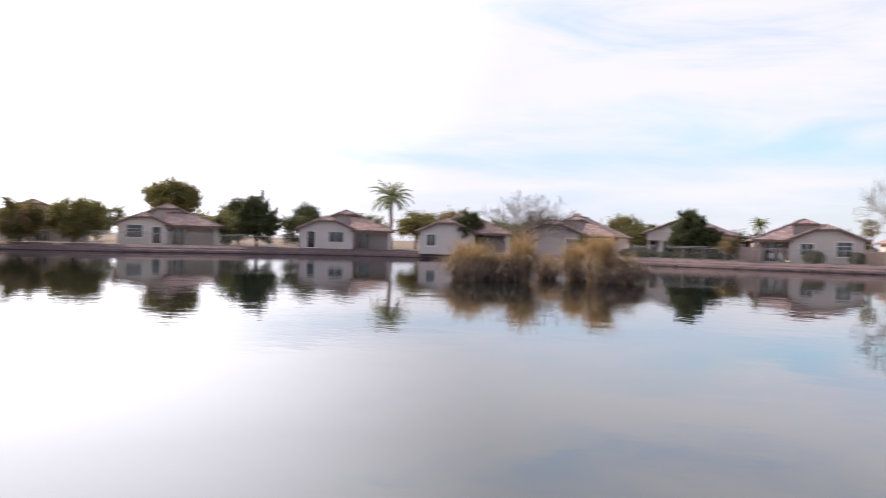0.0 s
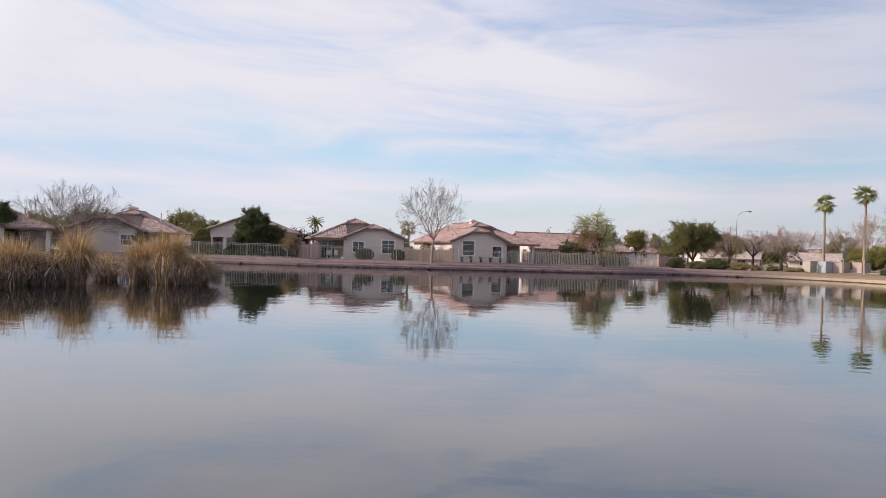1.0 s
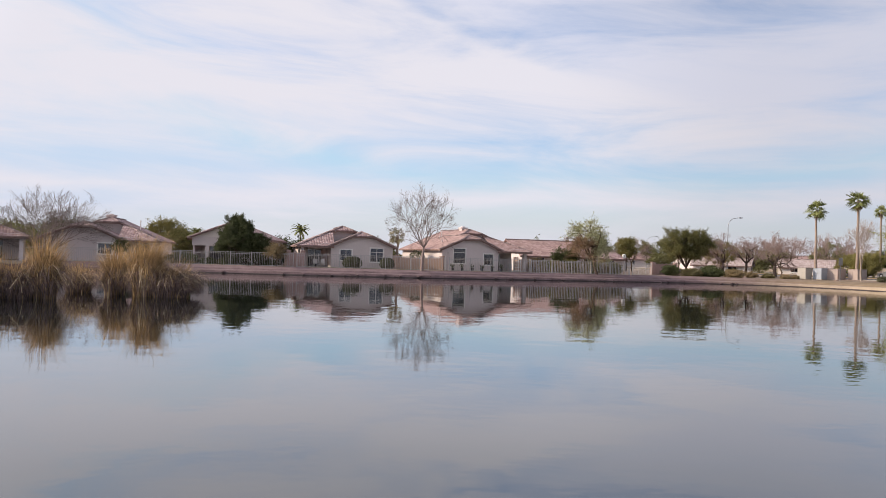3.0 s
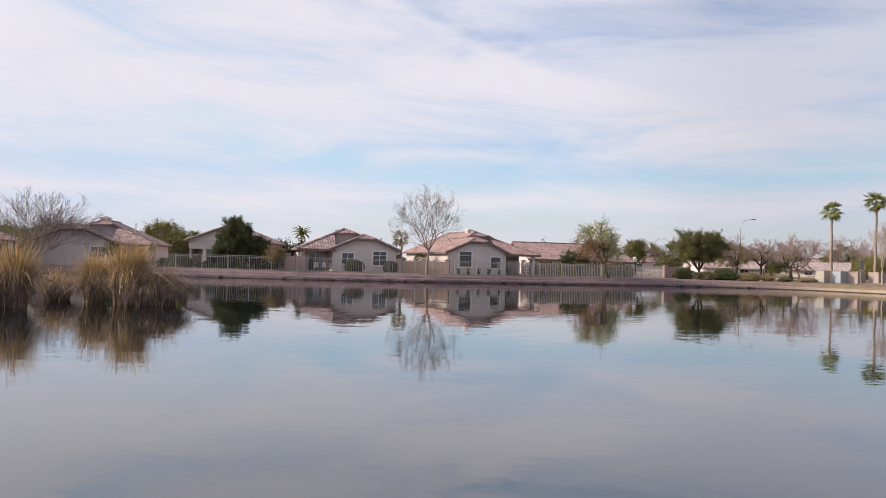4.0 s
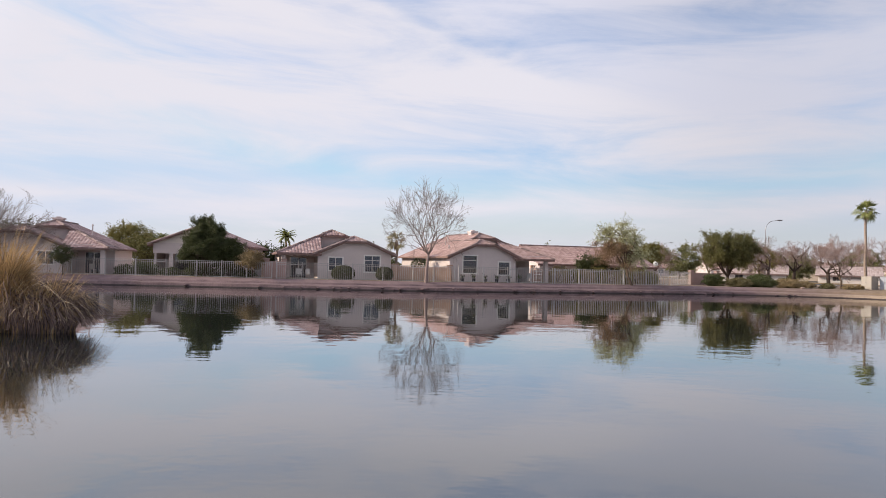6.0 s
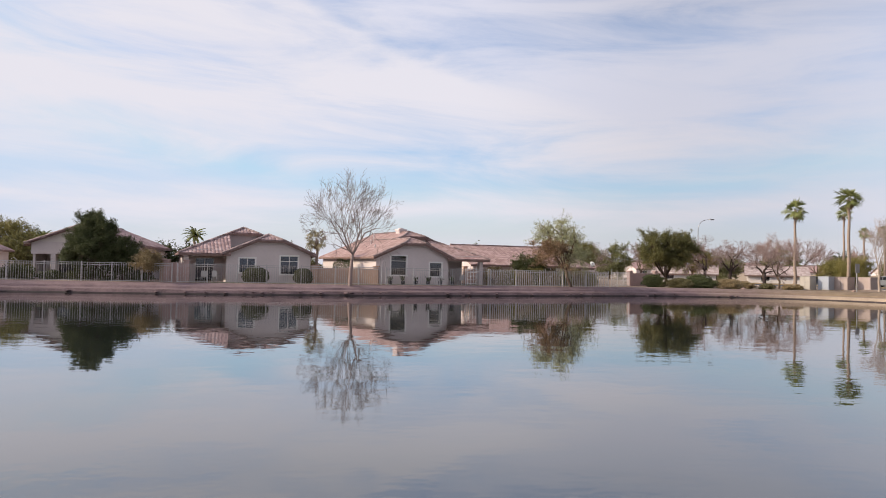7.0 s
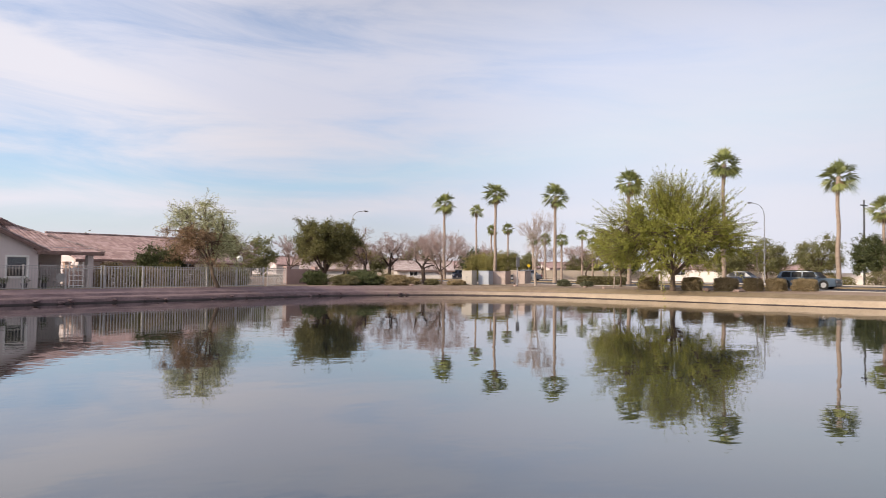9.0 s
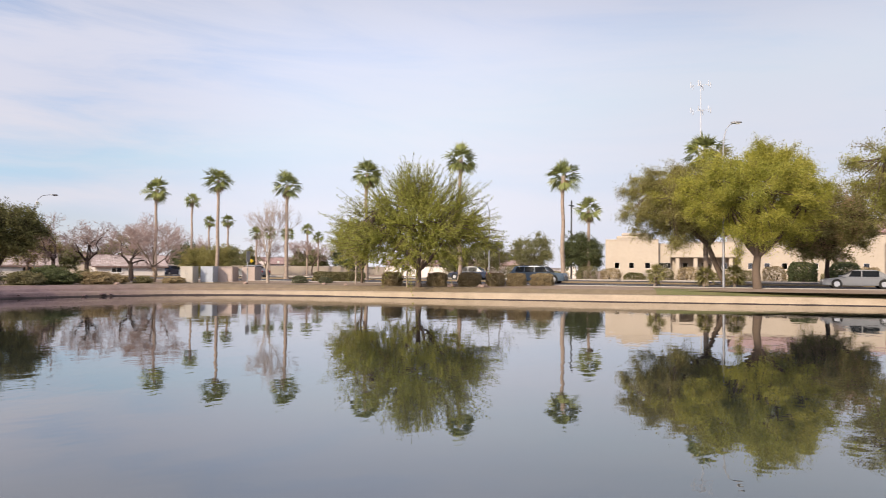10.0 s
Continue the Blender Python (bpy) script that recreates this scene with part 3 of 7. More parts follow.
ROAD_OUT = Vector((-ROAD_DIR.y, ROAD_DIR.x))     # towards the east
if ROAD_OUT.x < 0:
    ROAD_OUT = -ROAD_OUT


def road_pt(along, off, z=0.0):
    """along: metres south of the northern palm; off: metres east of the palm line."""
    q = PALM_A + ROAD_DIR * along + ROAD_OUT * off
    return Vector((q.x, q.y, z))


def strip(name, a0, a1, o0, o1, z0, z1, material, label, category):
    """A slab along the road with its own thickness."""
    bm = bmesh.new()
    n = 24
    lo, hi = [], []
    for i in range(n + 1):
        a = a0 + (a1 - a0) * i / n
        lo.append((bm.verts.new(road_pt(a, o0, z0)), bm.verts.new(road_pt(a, o1, z0))))
        hi.append((bm.verts.new(road_pt(a, o0, z1)), bm.verts.new(road_pt(a, o1, z1))))
    for i in range(n):
        bm.faces.new((hi[i][0], hi[i + 1][0], hi[i + 1][1], hi[i][1]))
        bm.faces.new((lo[i][0], lo[i + 1][0], hi[i + 1][0], hi[i][0]))
        bm.faces.new((lo[i][1], hi[i][1], hi[i + 1][1], lo[i + 1][1]))
    bmesh.ops.recalc_face_normals(bm, faces=bm.faces)
    ob = part(name, bm, material)
    return tagged(ob, label, category, kind="structure")


RISE = 0.13
bm = bmesh.new()
for o0, z0, o1, z1 in ((-16.2, -0.02, -13.3, 0.15), (15.0, 0.30, 18.0, -0.02)):
    bm.faces.new([bm.verts.new(road_pt(a, o, GROUND + z)) for a, o, z in ((-220, o0, z0), (260, o0, z0), (260, o1, z1), (-220, o1, z1))])
for f in bm.faces:
    f.normal_update()
    if f.normal.z < 0:
        f.normal_flip()
tagged(part("verge", bm, "ground"), "dry earth verge rising to the footpath", "verge", kind="structure")
strip("road", -220, 260, -12.0, -1.8, GROUND - 0.05, GROUND + RISE + 0.02, "asphalt", "dark worn asphalt carriageway of a boulevard", "road")
strip("road_far", -220, 260, 1.8, 12.5, GROUND - 0.05, GROUND + RISE + 0.08, "asphalt", "dark worn asphalt far carriageway of a boulevard", "road")
strip("kerb_near", -220, 260, -12.35, -12.0, GROUND - 0.05, GROUND + RISE + 0.06, "concrete", "pale concrete kerb along the road", "kerb")
strip("pavement_near", -220, 260, -13.3, -12.35, GROUND - 0.05, GROUND + RISE + 0.04, "concrete", "pale concrete footpath beside the road", "pavement")
strip("median", -220, 260, -1.8, 1.8, GROUND - 0.05, GROUND + RISE + 0.15, "bank", "raised gravel median planted with palms", "median")
strip("kerb_far", -220, 260, 12.5, 12.85, GROUND - 0.05, GROUND + RISE + 0.21, "concrete", "pale concrete far kerb", "kerb")
strip("pavement_far", -220, 260, 12.85, 15.0, GROUND - 0.05, GROUND + RISE + 0.19, "concrete", "pale concrete far footpath", "pavement")
for off, top in ((-6.9, 0.026), (7.1, 0.086)):
    bm = bmesh.new()
    for k in range(60):
        a = -120 + k * 6
        bm.faces.new([bm.verts.new(road_pt(*p, GROUND + RISE + top)) for p in ((a, off - 0.06), (a + 2.4, off - 0.06), (a + 2.4, off + 0.06), (a, off + 0.06))])
    tagged(part("lane_marking", bm, "white"), "worn white dashed lane lines on the asphalt", "road marking", kind="stuff")


def ground_patch(name, pts, material, label, category, z=0.012):
    bm = bmesh.new()
    loop = smooth_loop(pts, 5)
    bm.faces.new([bm.verts.new((p.x, p.y, GROUND + z)) for p in loop])
    bmesh.ops.recalc_face_normals(bm, faces=bm.faces)
    if bm.faces[:][0].normal.z < 0:
        bm.faces[:][0].normal_flip()
    tagged(part(name, bm, material), label, category, kind="structure")


loft("lawn", [shore_ring(0.62, 0.52), shore_ring(0.95, 0.60, 0.05, 21), shore_ring(1.4, 0.73, 0.06, 22), shore_ring(1.95, 0.83, 0.05, 23), shore_ring(3.6, 0.885, 0.05, 24), shore_ring(4.0, 0.80)],
     "lawn", "thin green lawn strip sloping up from the lake edge", "lawn", pick=lambda p: p.x > 52 and 16 < p.y < 52.5)
ground_patch("soil_bed", [(40, 92), (44.5, 88.6), (48.2, 82.6), (50.2, 75), (52.3, 68), (54, 70), (53, 84), (51, 92), (46, 97), (41, 96)], "mulch", "bare brown soil bed by the lake", "soil")
ground_patch("garden_lawn", [(1.5, 84.6), (9, 87.6), (13, 91), (9, 92), (1.0, 86.5)], "lawn", "green back garden lawn behind the fence", "lawn")
ground_patch("garden_lawn_side", [(-13.5, 82.2), (-4, 83.4), (0.4, 84.2), (-2, 90), (-6, 88.5), (-13, 84.5)], "lawn", "sparse green garden lawn beside the houses", "lawn")


# ======== houses ========
def poly_prism(bm, pts, thick):
    """A planar polygon given thickness downwards along its normal."""
    pts = [Vector(p) for p in pts]
    nrm = (pts[1] - pts[0]).cross(pts[2] - pts[0]).normalized()
    if nrm.z < 0:
        nrm = -nrm
    top = [bm.verts.new(p) for p in pts]
    bot = [bm.verts.new(p - nrm * thick) for p in pts]
    bm.faces.new(top)
    bm.faces.new(bot[::-1])
    for i in range(len(pts)):
        j = (i + 1) % len(pts)
        bm.faces.new((top[i], bot[i], bot[j], top[j]))


def roof_plane(parent, pts, eave, material="tile", thick=0.10):
    """A roof slope: pts with eave the pair of indices along the eave; UV in metres."""
    bm = bmesh.new()
    poly_prism(bm, pts, thick)
    bmesh.ops.recalc_face_normals(bm, faces=bm.faces)
    uvl = bm.loops.layers.uv.new("UVMap")
    a, b = Vector(pts[eave[0]]), Vector(pts[eave[1]])
    u = (b - a).normalized()
    nrm = (Vector(pts[1]) - Vector(pts[0])).cross(Vector(pts[2]) - Vector(pts[0])).normalized()
    v = nrm.cross(u)
    if v.z < 0:
        v = -v
    # barrel columns: cut every half tile and raise every second cut
    us = [(Vector(p) - a).dot(u) for p in pts]
    top = nrm if nrm.z > 0 else -nrm
    k0, k1 = math.ceil(min(us) / 0.15 + 0.05), math.floor(max(us) / 0.15 - 0.05)
    for k in range(k0, k1 + 1):
        bmesh.ops.bisect_plane(bm, geom=bm.verts[:] + bm.edges[:] + bm.faces[:], plane_co=a + u * (k * 0.15), plane_no=u)
    for vt in bm.verts:
        d = vt.co - a
        if abs(d.dot(top)) < 1e-3:
            k = d.dot(u) / 0.15
            if abs(k - round(k)) < 1e-3 and round(k) % 2:
                vt.co += top * 0.022
    for f in bm.faces:
        f.smooth = False
    for f in bm.faces:
        for lp in f.loops:
            d = lp.vert.co - a
            lp[uvl].uv = (d.dot(u), d.dot(v))
    return part("roof_slope", bm, material, parent)




def ridge_caps(parent, a, b, step=0.45):
    """A row of half-round ridge tiles from a to b as one part."""
    a, b = Vector(a), Vector(b)
    n = max(2, int((b - a).length / step))
    d = (b - a).normalized()
    s = d.cross(Vector((0, 0, 1))).normalized()
    up = s.cross(d)
    bm = bmesh.new()
    for i in range(n):
        p, q = a + (b - a) * (i / n), a + (b - a) * ((i + 1.12) / n)
        r0, r1 = 0.16, 0.13
        ring = []
        for c, r in ((p, r0), (q, r1)):
            ring.append([bm.verts.new(c + s * math.cos(t) * r + up * (math.sin(t) * r * 0.8 - 0.03)) for t in [math.pi * k / 5 for k in range(6)]])
        for k in range(5):
            bm.faces.new((ring[0][k], ring[0][k + 1], ring[1][k + 1], ring[1][k]))
        bm.faces.new(ring[0]); bm.faces.new(ring[1][::-1])
    bmesh.ops.recalc_face_normals(bm, faces=bm.faces)
    return part("ridge_tiles", bm, "cap", parent)


def wall_with_holes(x0, x1, z0, z1, y0, y1, holes):
    """A wall slab along x, one connected shell, with rectangular holes (xa, xb, za, zb) cut right through."""
    bm = bmesh.new()
    xs = sorted({x0, x1, *[h[0] for h in holes], *[h[1] for h in holes]})
    zs = sorted({z0, z1, *[min(h[2], z1) for h in holes], *[min(h[3], z1) for h in holes]})
    nx, nz = len(xs) - 1, len(zs) - 1

    def solid(i, j):
        if not (0 <= i < nx and 0 <= j < nz):
            return False
        cx, cz = (xs[i] + xs[i + 1]) / 2, (zs[j] + zs[j + 1]) / 2
        return not any(h[0] < cx < h[1] and h[2] < cz < h[3] for h in holes)
    vs = {}

    def v(i, j, y):
        if (i, j, y) not in vs:
            vs[(i, j, y)] = bm.verts.new((xs[i], y, zs[j]))
        return vs[(i, j, y)]
    for i in range(nx):
        for j in range(nz):
            if not solid(i, j):
                continue
            bm.faces.new((v(i, j, y0), v(i + 1, j, y0), v(i + 1, j + 1, y0), v(i, j + 1, y0)))
            bm.faces.new((v(i, j, y1), v(i, j + 1, y1), v(i + 1, j + 1, y1), v(i + 1, j, y1)))
            for (di, dj, a, b) in ((-1, 0, (i, j), (i, j + 1)), (1, 0, (i + 1, j), (i + 1, j + 1)), (0, -1, (i, j), (i + 1, j)), (0, 1, (i, j + 1), (i + 1, j + 1))):
                if not solid(i + di, j + dj):
                    bm.faces.new((v(*a, y0), v(*b, y0), v(*b, y1), v(*a, y1)))
    bmesh.ops.recalc_face_normals(bm, faces=bm.faces)
    return bm


def window(parent, xa, xb, za, zb, y, bars=1, transom=0.0, blind=0.0, trim=True):
    """A window in a wall that faces -y at y: frame, sill, panes behind."""
    m = Matrix.Translation((xa, y, za))
    w, h = xb - xa, zb - za
    win = new("window")
    win.parent = parent
    win.matrix_basis = m
    t = 0.11
    if trim:
        part("frame", boxes((-t, w + t, -0.05, 0.02, h, h + t), (-t, 0, -0.05, 0.02, 0, h), (w, w + t, -0.05, 0.02, 0, h), bevel=0.008), "trim", win, "white painted surround")
        part("sill", boxes((-t - 0.03, w + t + 0.03, -0.09, 0.02, -t, -0.003), bevel=0.01), "trim", win)
    gx = [0] + [w * (k + 1) / (bars + 1) for k in range(bars)] + [w]
    gz = [0, h - transom, h] if transom else [0, h]
    for i in range(len(gx) - 1):
        for j in range(len(gz) - 1):
            part("pane", boxes((gx[i] + 0.02, gx[i + 1] - 0.02, 0.06, 0.075, gz[j] + 0.02, gz[j + 1] - 0.02)), "glass", win)
    mb = bmesh.new()
    for x in gx:
        box(mb, max(x - 0.025, 0), min(x + 0.025, w), 0.03, 0.09, 0, h)
    for z in gz:
        box(mb, 0, w, 0.035, 0.085, max(z - 0.025, 0), min(z + 0.025, h))
    part("mullion", mb, "trim", win)
    if blind:
        part("blind", boxes((0.03, w - 0.03, 0.13, 0.15, h * (1 - blind), h - 0.02)), "curtain", win, "half-lowered grey blind")
    return win


PITCH = 0.43


def ranch_house(m, label, W=10.4, wing=7.0, depth=13.0, eave=2.62, mirror=False, wins=(), back=3.4, tile="tile", wall="stucco",
                chimney=None, vents=(), group="lakeside houses"):
    """One-storey house: clipped-gable front wing, taller clipped main gable behind, and a hipped porch in the corner."""
    h = thing("house", m, label, "house", group)
    X = (lambda x: W - x) if mirror else (lambda x: x)
    R = lambda a, b: (min(X(a), X(b)), max(X(a), X(b)))
    T = 0.2
    oh = 0.45
    base_drop = 0.3

    def wallbox(a, b, y0, y1, z0, z1):
        xa, xb = R(a, b)
        return boxes((xa, xb, y0, y1, z0, z1))
    # walls
    holes = []
    for (a, b, za, zb, *_rest) in wins:
        xa, xb = R(a, b)
        holes.append((xa, xb, za, zb))
    x0, x1 = R(0, wing)
    part("front_wall", wall_with_holes(x0, x1, -base_drop, eave, 0, T, holes), wall, h)
    x0, x1 = R(0, T)
    part("side_wall", wallbox(0, T, T, depth, -base_drop, eave), wall, h)
    part("side_wall", wallbox(wing - T, wing, T, back, -base_drop, eave), wall, h)
    part("side_wall", wallbox(W - T, W, back + T, depth, -base_drop, eave), wall, h)
    xa, xb = R(wing, W)
    dx0, dx1 = R(wing + 0.7, wing + 2.3)
    part("porch_wall", wall_with_holes(xa, xb, -base_drop, eave, back, back + T, [(dx0, dx1, -0.02, 2.05)]), wall, h)
    part("rear_wall", boxes((min(X(0), X(W)), max(X(0), X(W)), depth, depth + T, -base_drop, eave)), wall, h)
    part("floor_slab", boxes((R(0.02, W - 0.02)[0], R(0.02, W - 0.02)[1], 0.05, depth, -base_drop - 0.05, -0.02)), "concrete", h)
    part("ceiling_board", boxes((R(T, wing - T)[0], R(T, wing - T)[1], T, back, eave - 0.06, eave - 0.02), (R(T, W - T)[0], R(T, W - T)[1], back + T, depth, eave - 0.06, eave - 0.02)), "trim", h)
    # sliding door in the porch
    d = new("door"); d.parent = h; d.matrix_basis = Matrix.Translation((dx0, back, 0))
    part("pane", boxes((0.04, 0.78, 0.08, 0.1, 0.05, 2.0)), "glass", d)
    part("pane", boxes((0.82, 1.56, 0.11, 0.13, 0.05, 2.0)), "glass", d)
    part("door_frame", boxes((0, 0.05, 0.04, 0.16, 0, 2.05), (1.55, 1.6, 0.04, 0.16, 0, 2.05), (0, 1.6, 0.04, 0.16, 2.0, 2.05), (0.77, 0.83, 0.05, 0.15, 0, 2.0)), "trim", d)
    # porch posts and beam
    for px in (W - 0.2,):
        a, b = R(px - 0.2, px + 0.2)
        part("porch_post", boxes((a, b, 0.1, 0.5, -base_drop, eave - 0.25), bevel=0.02), wall, h)
    a, b = R(wing, W)
    part("porch_beam", boxes((a, b, 0.12, 0.48, eave - 0.25, eave + 0.05)), wall, h)
    a, b = R(W - 0.4, W)
    part("porch_beam", boxes((a, b, 0.48, back, eave - 0.25, eave + 0.05)), wall, h)
    part("porch_ceiling", boxes((R(wing, W)[0], R(wing, W)[1], 0.12, back, eave + 0.055, eave + 0.09)), wall, h)
    # windows of the wing
    for (a, b, za, zb, bars, transom, blind, trim) in wins:
        xa, xb = R(a, b)
        window(h, xa, xb, za, zb, 0, bars, transom, blind, trim)

    # roofs
    def gable(xl, xr, y0, y1, clip, wing_ridge=None):
        xm = (xl + xr) / 2
        ez = eave
        rz = ez + (xm - xl) * PITCH
        ll, rr = xl - oh, xr + oh
        lz = ez - oh * PITCH
        c = clip
        cw = c * 0.9      # half width of the clipped part where it starts
        cz = rz - cw * PITCH
        yf = y0 - oh
        A = (X(ll), yf, lz)
        B = (X(xm - cw), yf, cz)
        C = (X(xm), yf + c, rz)
        D = (X(xm), y1, rz)
        E = (X(ll), y1, lz)
        if wing_ridge:
            # the slope above the wing is one plane with it
            xw, wy = wing_ridge
            zw = ez + xw * PITCH
            A = (X(xw), yf, zw)
            roof_plane(h, [(X(ll), wy, lz), (X(xw), wy, zw), A, B, C, D, E], (0, 6), tile)
        else:
            roof_plane(h, [A, B, C, D, E], (0, 4), tile)
        A2 = (X(rr), yf, lz)
        B2 = (X(xm + cw), yf, cz)
        E2 = (X(rr), y1, lz)
        roof_plane(h, [A2, B2, C, D, E2], (0, 4), tile)
        roof_plane(h, [B, B2, C], (0, 1), tile)
        ridge_caps(h, (X(xm), yf + c, rz + 0.02), (X(xm), y1, rz + 0.02))
        ridge_caps(h, (B[0], B[1], B[2] + 0.02), (C[0], C[1], C[2] + 0.03))
        ridge_caps(h, (B2[0], B2[1], B2[2] + 0.02), (C[0], C[1], C[2] + 0.03))
        # verge tiles and fascia boards along the gable
        for P, Q in ((A, B), (A2, B2)):
            ridge_caps(h, (P[0], P[1] + 0.06, P[2] + 0.03), (Q[0], Q[1] + 0.06, Q[2] + 0.03))
        fb = bmesh.new()
        for pts in ([A, B], [B, B2], [B2, A2]):
            p, q = Vector(pts[0]), Vector(pts[1])
            vs = [fb.verts.new(p + Vector((0, dy, dz))) for dy in (0.0, 0.04) for dz in (-0.10, -0.26)]
            ws = [fb.verts.new(q + Vector((0, dy, dz))) for dy in (0.0, 0.04) for dz in (-0.10, -0.26)]
            for i, j in ((0, 1), (1, 3), (3, 2), (2, 0)):
                fb.faces.new((vs[i], vs[j], ws[j], ws[i]))
            fb.faces.new((vs[0], vs[1], vs[3], vs[2])); fb.faces.new((ws[0], ws[1], ws[3], ws[2]))
        bmesh.ops.recalc_face_normals(fb, faces=fb.faces)
        part("fascia", fb, "fascia", h)
        # gable wall
        gb = bmesh.new()
        pts = [(X(xl), y0, ez - 0.001), (X(xr), y0, ez - 0.001), (X(xm + cw), y0, cz - 0.14), (X(xm - cw), y0, cz - 0.14)]
        f = [gb.verts.new(p) for p in pts]
        r = [gb.verts.new((p[0], p[1] + T, p[2])) for p in pts]
        gb.faces.new(f); gb.faces.new(r[::-1])
        for i in range(4):
            j = (i + 1) % 4
            gb.faces.new((f[i], r[i], r[j], f[j]))
        bmesh.ops.recalc_face_normals(gb, faces=gb.faces)
        part("gable_wall", gb, wall, h)
        return xm, rz

    gable(0, wing, 0, back + 3.5, 1.2)
    xm, rz = gable(0, W, back, depth + oh, 1.3, (wing / 2, back + 3.5))
    # vent in the upper gable
    vx = X(xm)
    vb = bmesh.new()
    for k in range(4):
        box(vb, vx - 0.3, vx + 0.3, back - 0.03, back + 0.02, eave + 1.0 + k * 0.08, eave + 1.05 + k * 0.08)
    part("gable_vent", vb, wall, h)
    # porch roof: front slope and the side slope run forward to a hip
    e = -oh
    lz = eave - oh * PITCH
    run = back - e
    tz = lz + run * PITCH
    P0 = (X(wing - 0.3), e, lz); P1 = (X(W + oh), e, lz); P2 = (X(W + oh - run), back + 0.05, tz); P3 = (X(wing - 0.3), back + 0.05, tz)
    roof_plane(h, [P0, P1, P2] if W + oh - run <= wing - 0.3 else [P0, P1, P2, P3], (0, 1), tile)
    roof_plane(h, [P1, (X(W + oh), back + 0.05, lz), P2], (0, 1), tile)
    ridge_caps(h, (P1[0], P1[1], P1[2] + 0.02), (P2[0], P2[1], P2[2] + 0.02))
    a, b = R(wing - 0.3, W + oh)
    part("fascia", boxes((a, b, e, e + 0.04, lz - 0.24, lz - 0.09)), "fascia", h)
    a, b = R(W + oh - 0.04, W + oh)
    part("fascia", boxes((a, b, e + 0.045, depth + oh, lz - 0.17, lz - 0.09)), "fascia", h)
    a, b = R(-oh, -oh + 0.04)
    part("fascia", boxes((a, b, e + 0.045, depth + oh, lz - 0.17, lz - 0.09)), "fascia", h)
    if chimney:
        cx, cy, cw, ct = chimney
        cx = X(cx)
        c = new("chimney"); c.parent = h; c.matrix_basis = Matrix.Translation((cx, cy, 0))
        part("stack", boxes((-cw, cw, -0.4, 0.4, eave, ct - 0.3), bevel=0.02), wall, c)
        part("crown", boxes((-cw - 0.1, cw + 0.1, -0.5, 0.5, ct - 0.3, ct - 0.12), (-cw * 0.5, cw * 0.5, -0.25, 0.25, ct - 0.12, ct), bevel=0.02), wall, c)
    for (vx, vy, vh) in vents:
        zz = eave + min(vx, W - vx) * PITCH
        vb = bmesh.new()
        bmesh.ops.create_cone(vb, cap_ends=True, segments=10, radius1=0.06, radius2=0.06, depth=vh + 0.2, matrix=Matrix.Translation((X(vx), vy, zz + vh / 2)))
        bmesh.ops.create_cone(vb, cap_ends=True, segments=10, radius1=0.12, radius2=0.05, depth=0.1, matrix=Matrix.Translation((X(vx), vy, zz + vh)))
        part("roof_vent", vb, wall, h)
    return h


def at(x, y, rot=0.0, z=GROUND):
    return pose(x, y, z, 0, 0, rot)


WB = ((1.45, 2.95, 0.85, 2.55, 0, 0.45, 0.0, True), (5.35, 6.6, 0.75, 2.0, 0, 0, 0.0, True))
WA = ((4.75, 6.05, 0.85, 2.05, 1, 0, 0.9, True), (1.1, 2.6, 0.75, 2.3, 1, 0.45, 0.9, True))
ranch_house(at(1.0, 85.4, 22), "pinkish stucco house with clay tile roof and white-framed windows", W=11.2, wing=7.3, wins=WB, back=4.0,
            chimney=(5.6, 6.6, 0.34, 5.45), vents=((2.6, 7.0, 0.35), (1.6, 3.8, 0.25), (3.4, 8.2, 0.7)))
ranch_house(at(-14.9, 83.9, 14), "pinkish stucco house with mottled tile roof and side porch", W=10.5, wing=7.1, wins=WA, back=4.0,
            mirror=True, tile="tile_dark", vents=((2.6, 7.0, 0.3),))
ranch_house(at(-41.9, 80.9, 10), "beige stucco house with mottled tile roof, chimney and wide porch", W=11.2, wing=7.8, wins=((5.5, 6.9, 0.85, 2.0, 1, 0, 0.5, True),), back=4.0, depth=11.5,
            tile="tile_dark", chimney=(4.8, 8.4, 0.45, 5.6), vents=((8.6, 6.0, 1.0),))
ranch_house(at(-64.2, 63.9, 42), "beige stucco house with pink tile roof behind the fence", W=11.4, wing=6.6,
            wins=((3.6, 5.4, 0.85, 2.1, 1, 0, 0.6, False), (0.9, 1.9, 0.1, 2.1, 0, 0, 0.0, True)), back=4.0)
ranch_house(at(-51.3, 71.5, 28), "beige stucco house with pink tile roof half hidden by shrubs", W=11.0, wing=6.8,
            wins=((0.9, 2.0, 0.7, 2.1, 1, 0, 0.4, True),), back=4.0)
ranch_house(at(-79.6, 49.0, 57), "pale stucco house with broad pink tile roof", W=11.6, wing=5.6, wall="stucco_pale",
            wins=((1.0, 2.8, 0.8, 2.3, 0, 0.5, 0.6, True), (3.9, 4.9, 0.1, 2.1, 0, 0, 0.0, True)), back=3.5)
ranch_house(at(-96, 40.0, 62), "stucco house with pink tile roof among the trees", W=13, wing=6.0, wins=(), back=3.5)


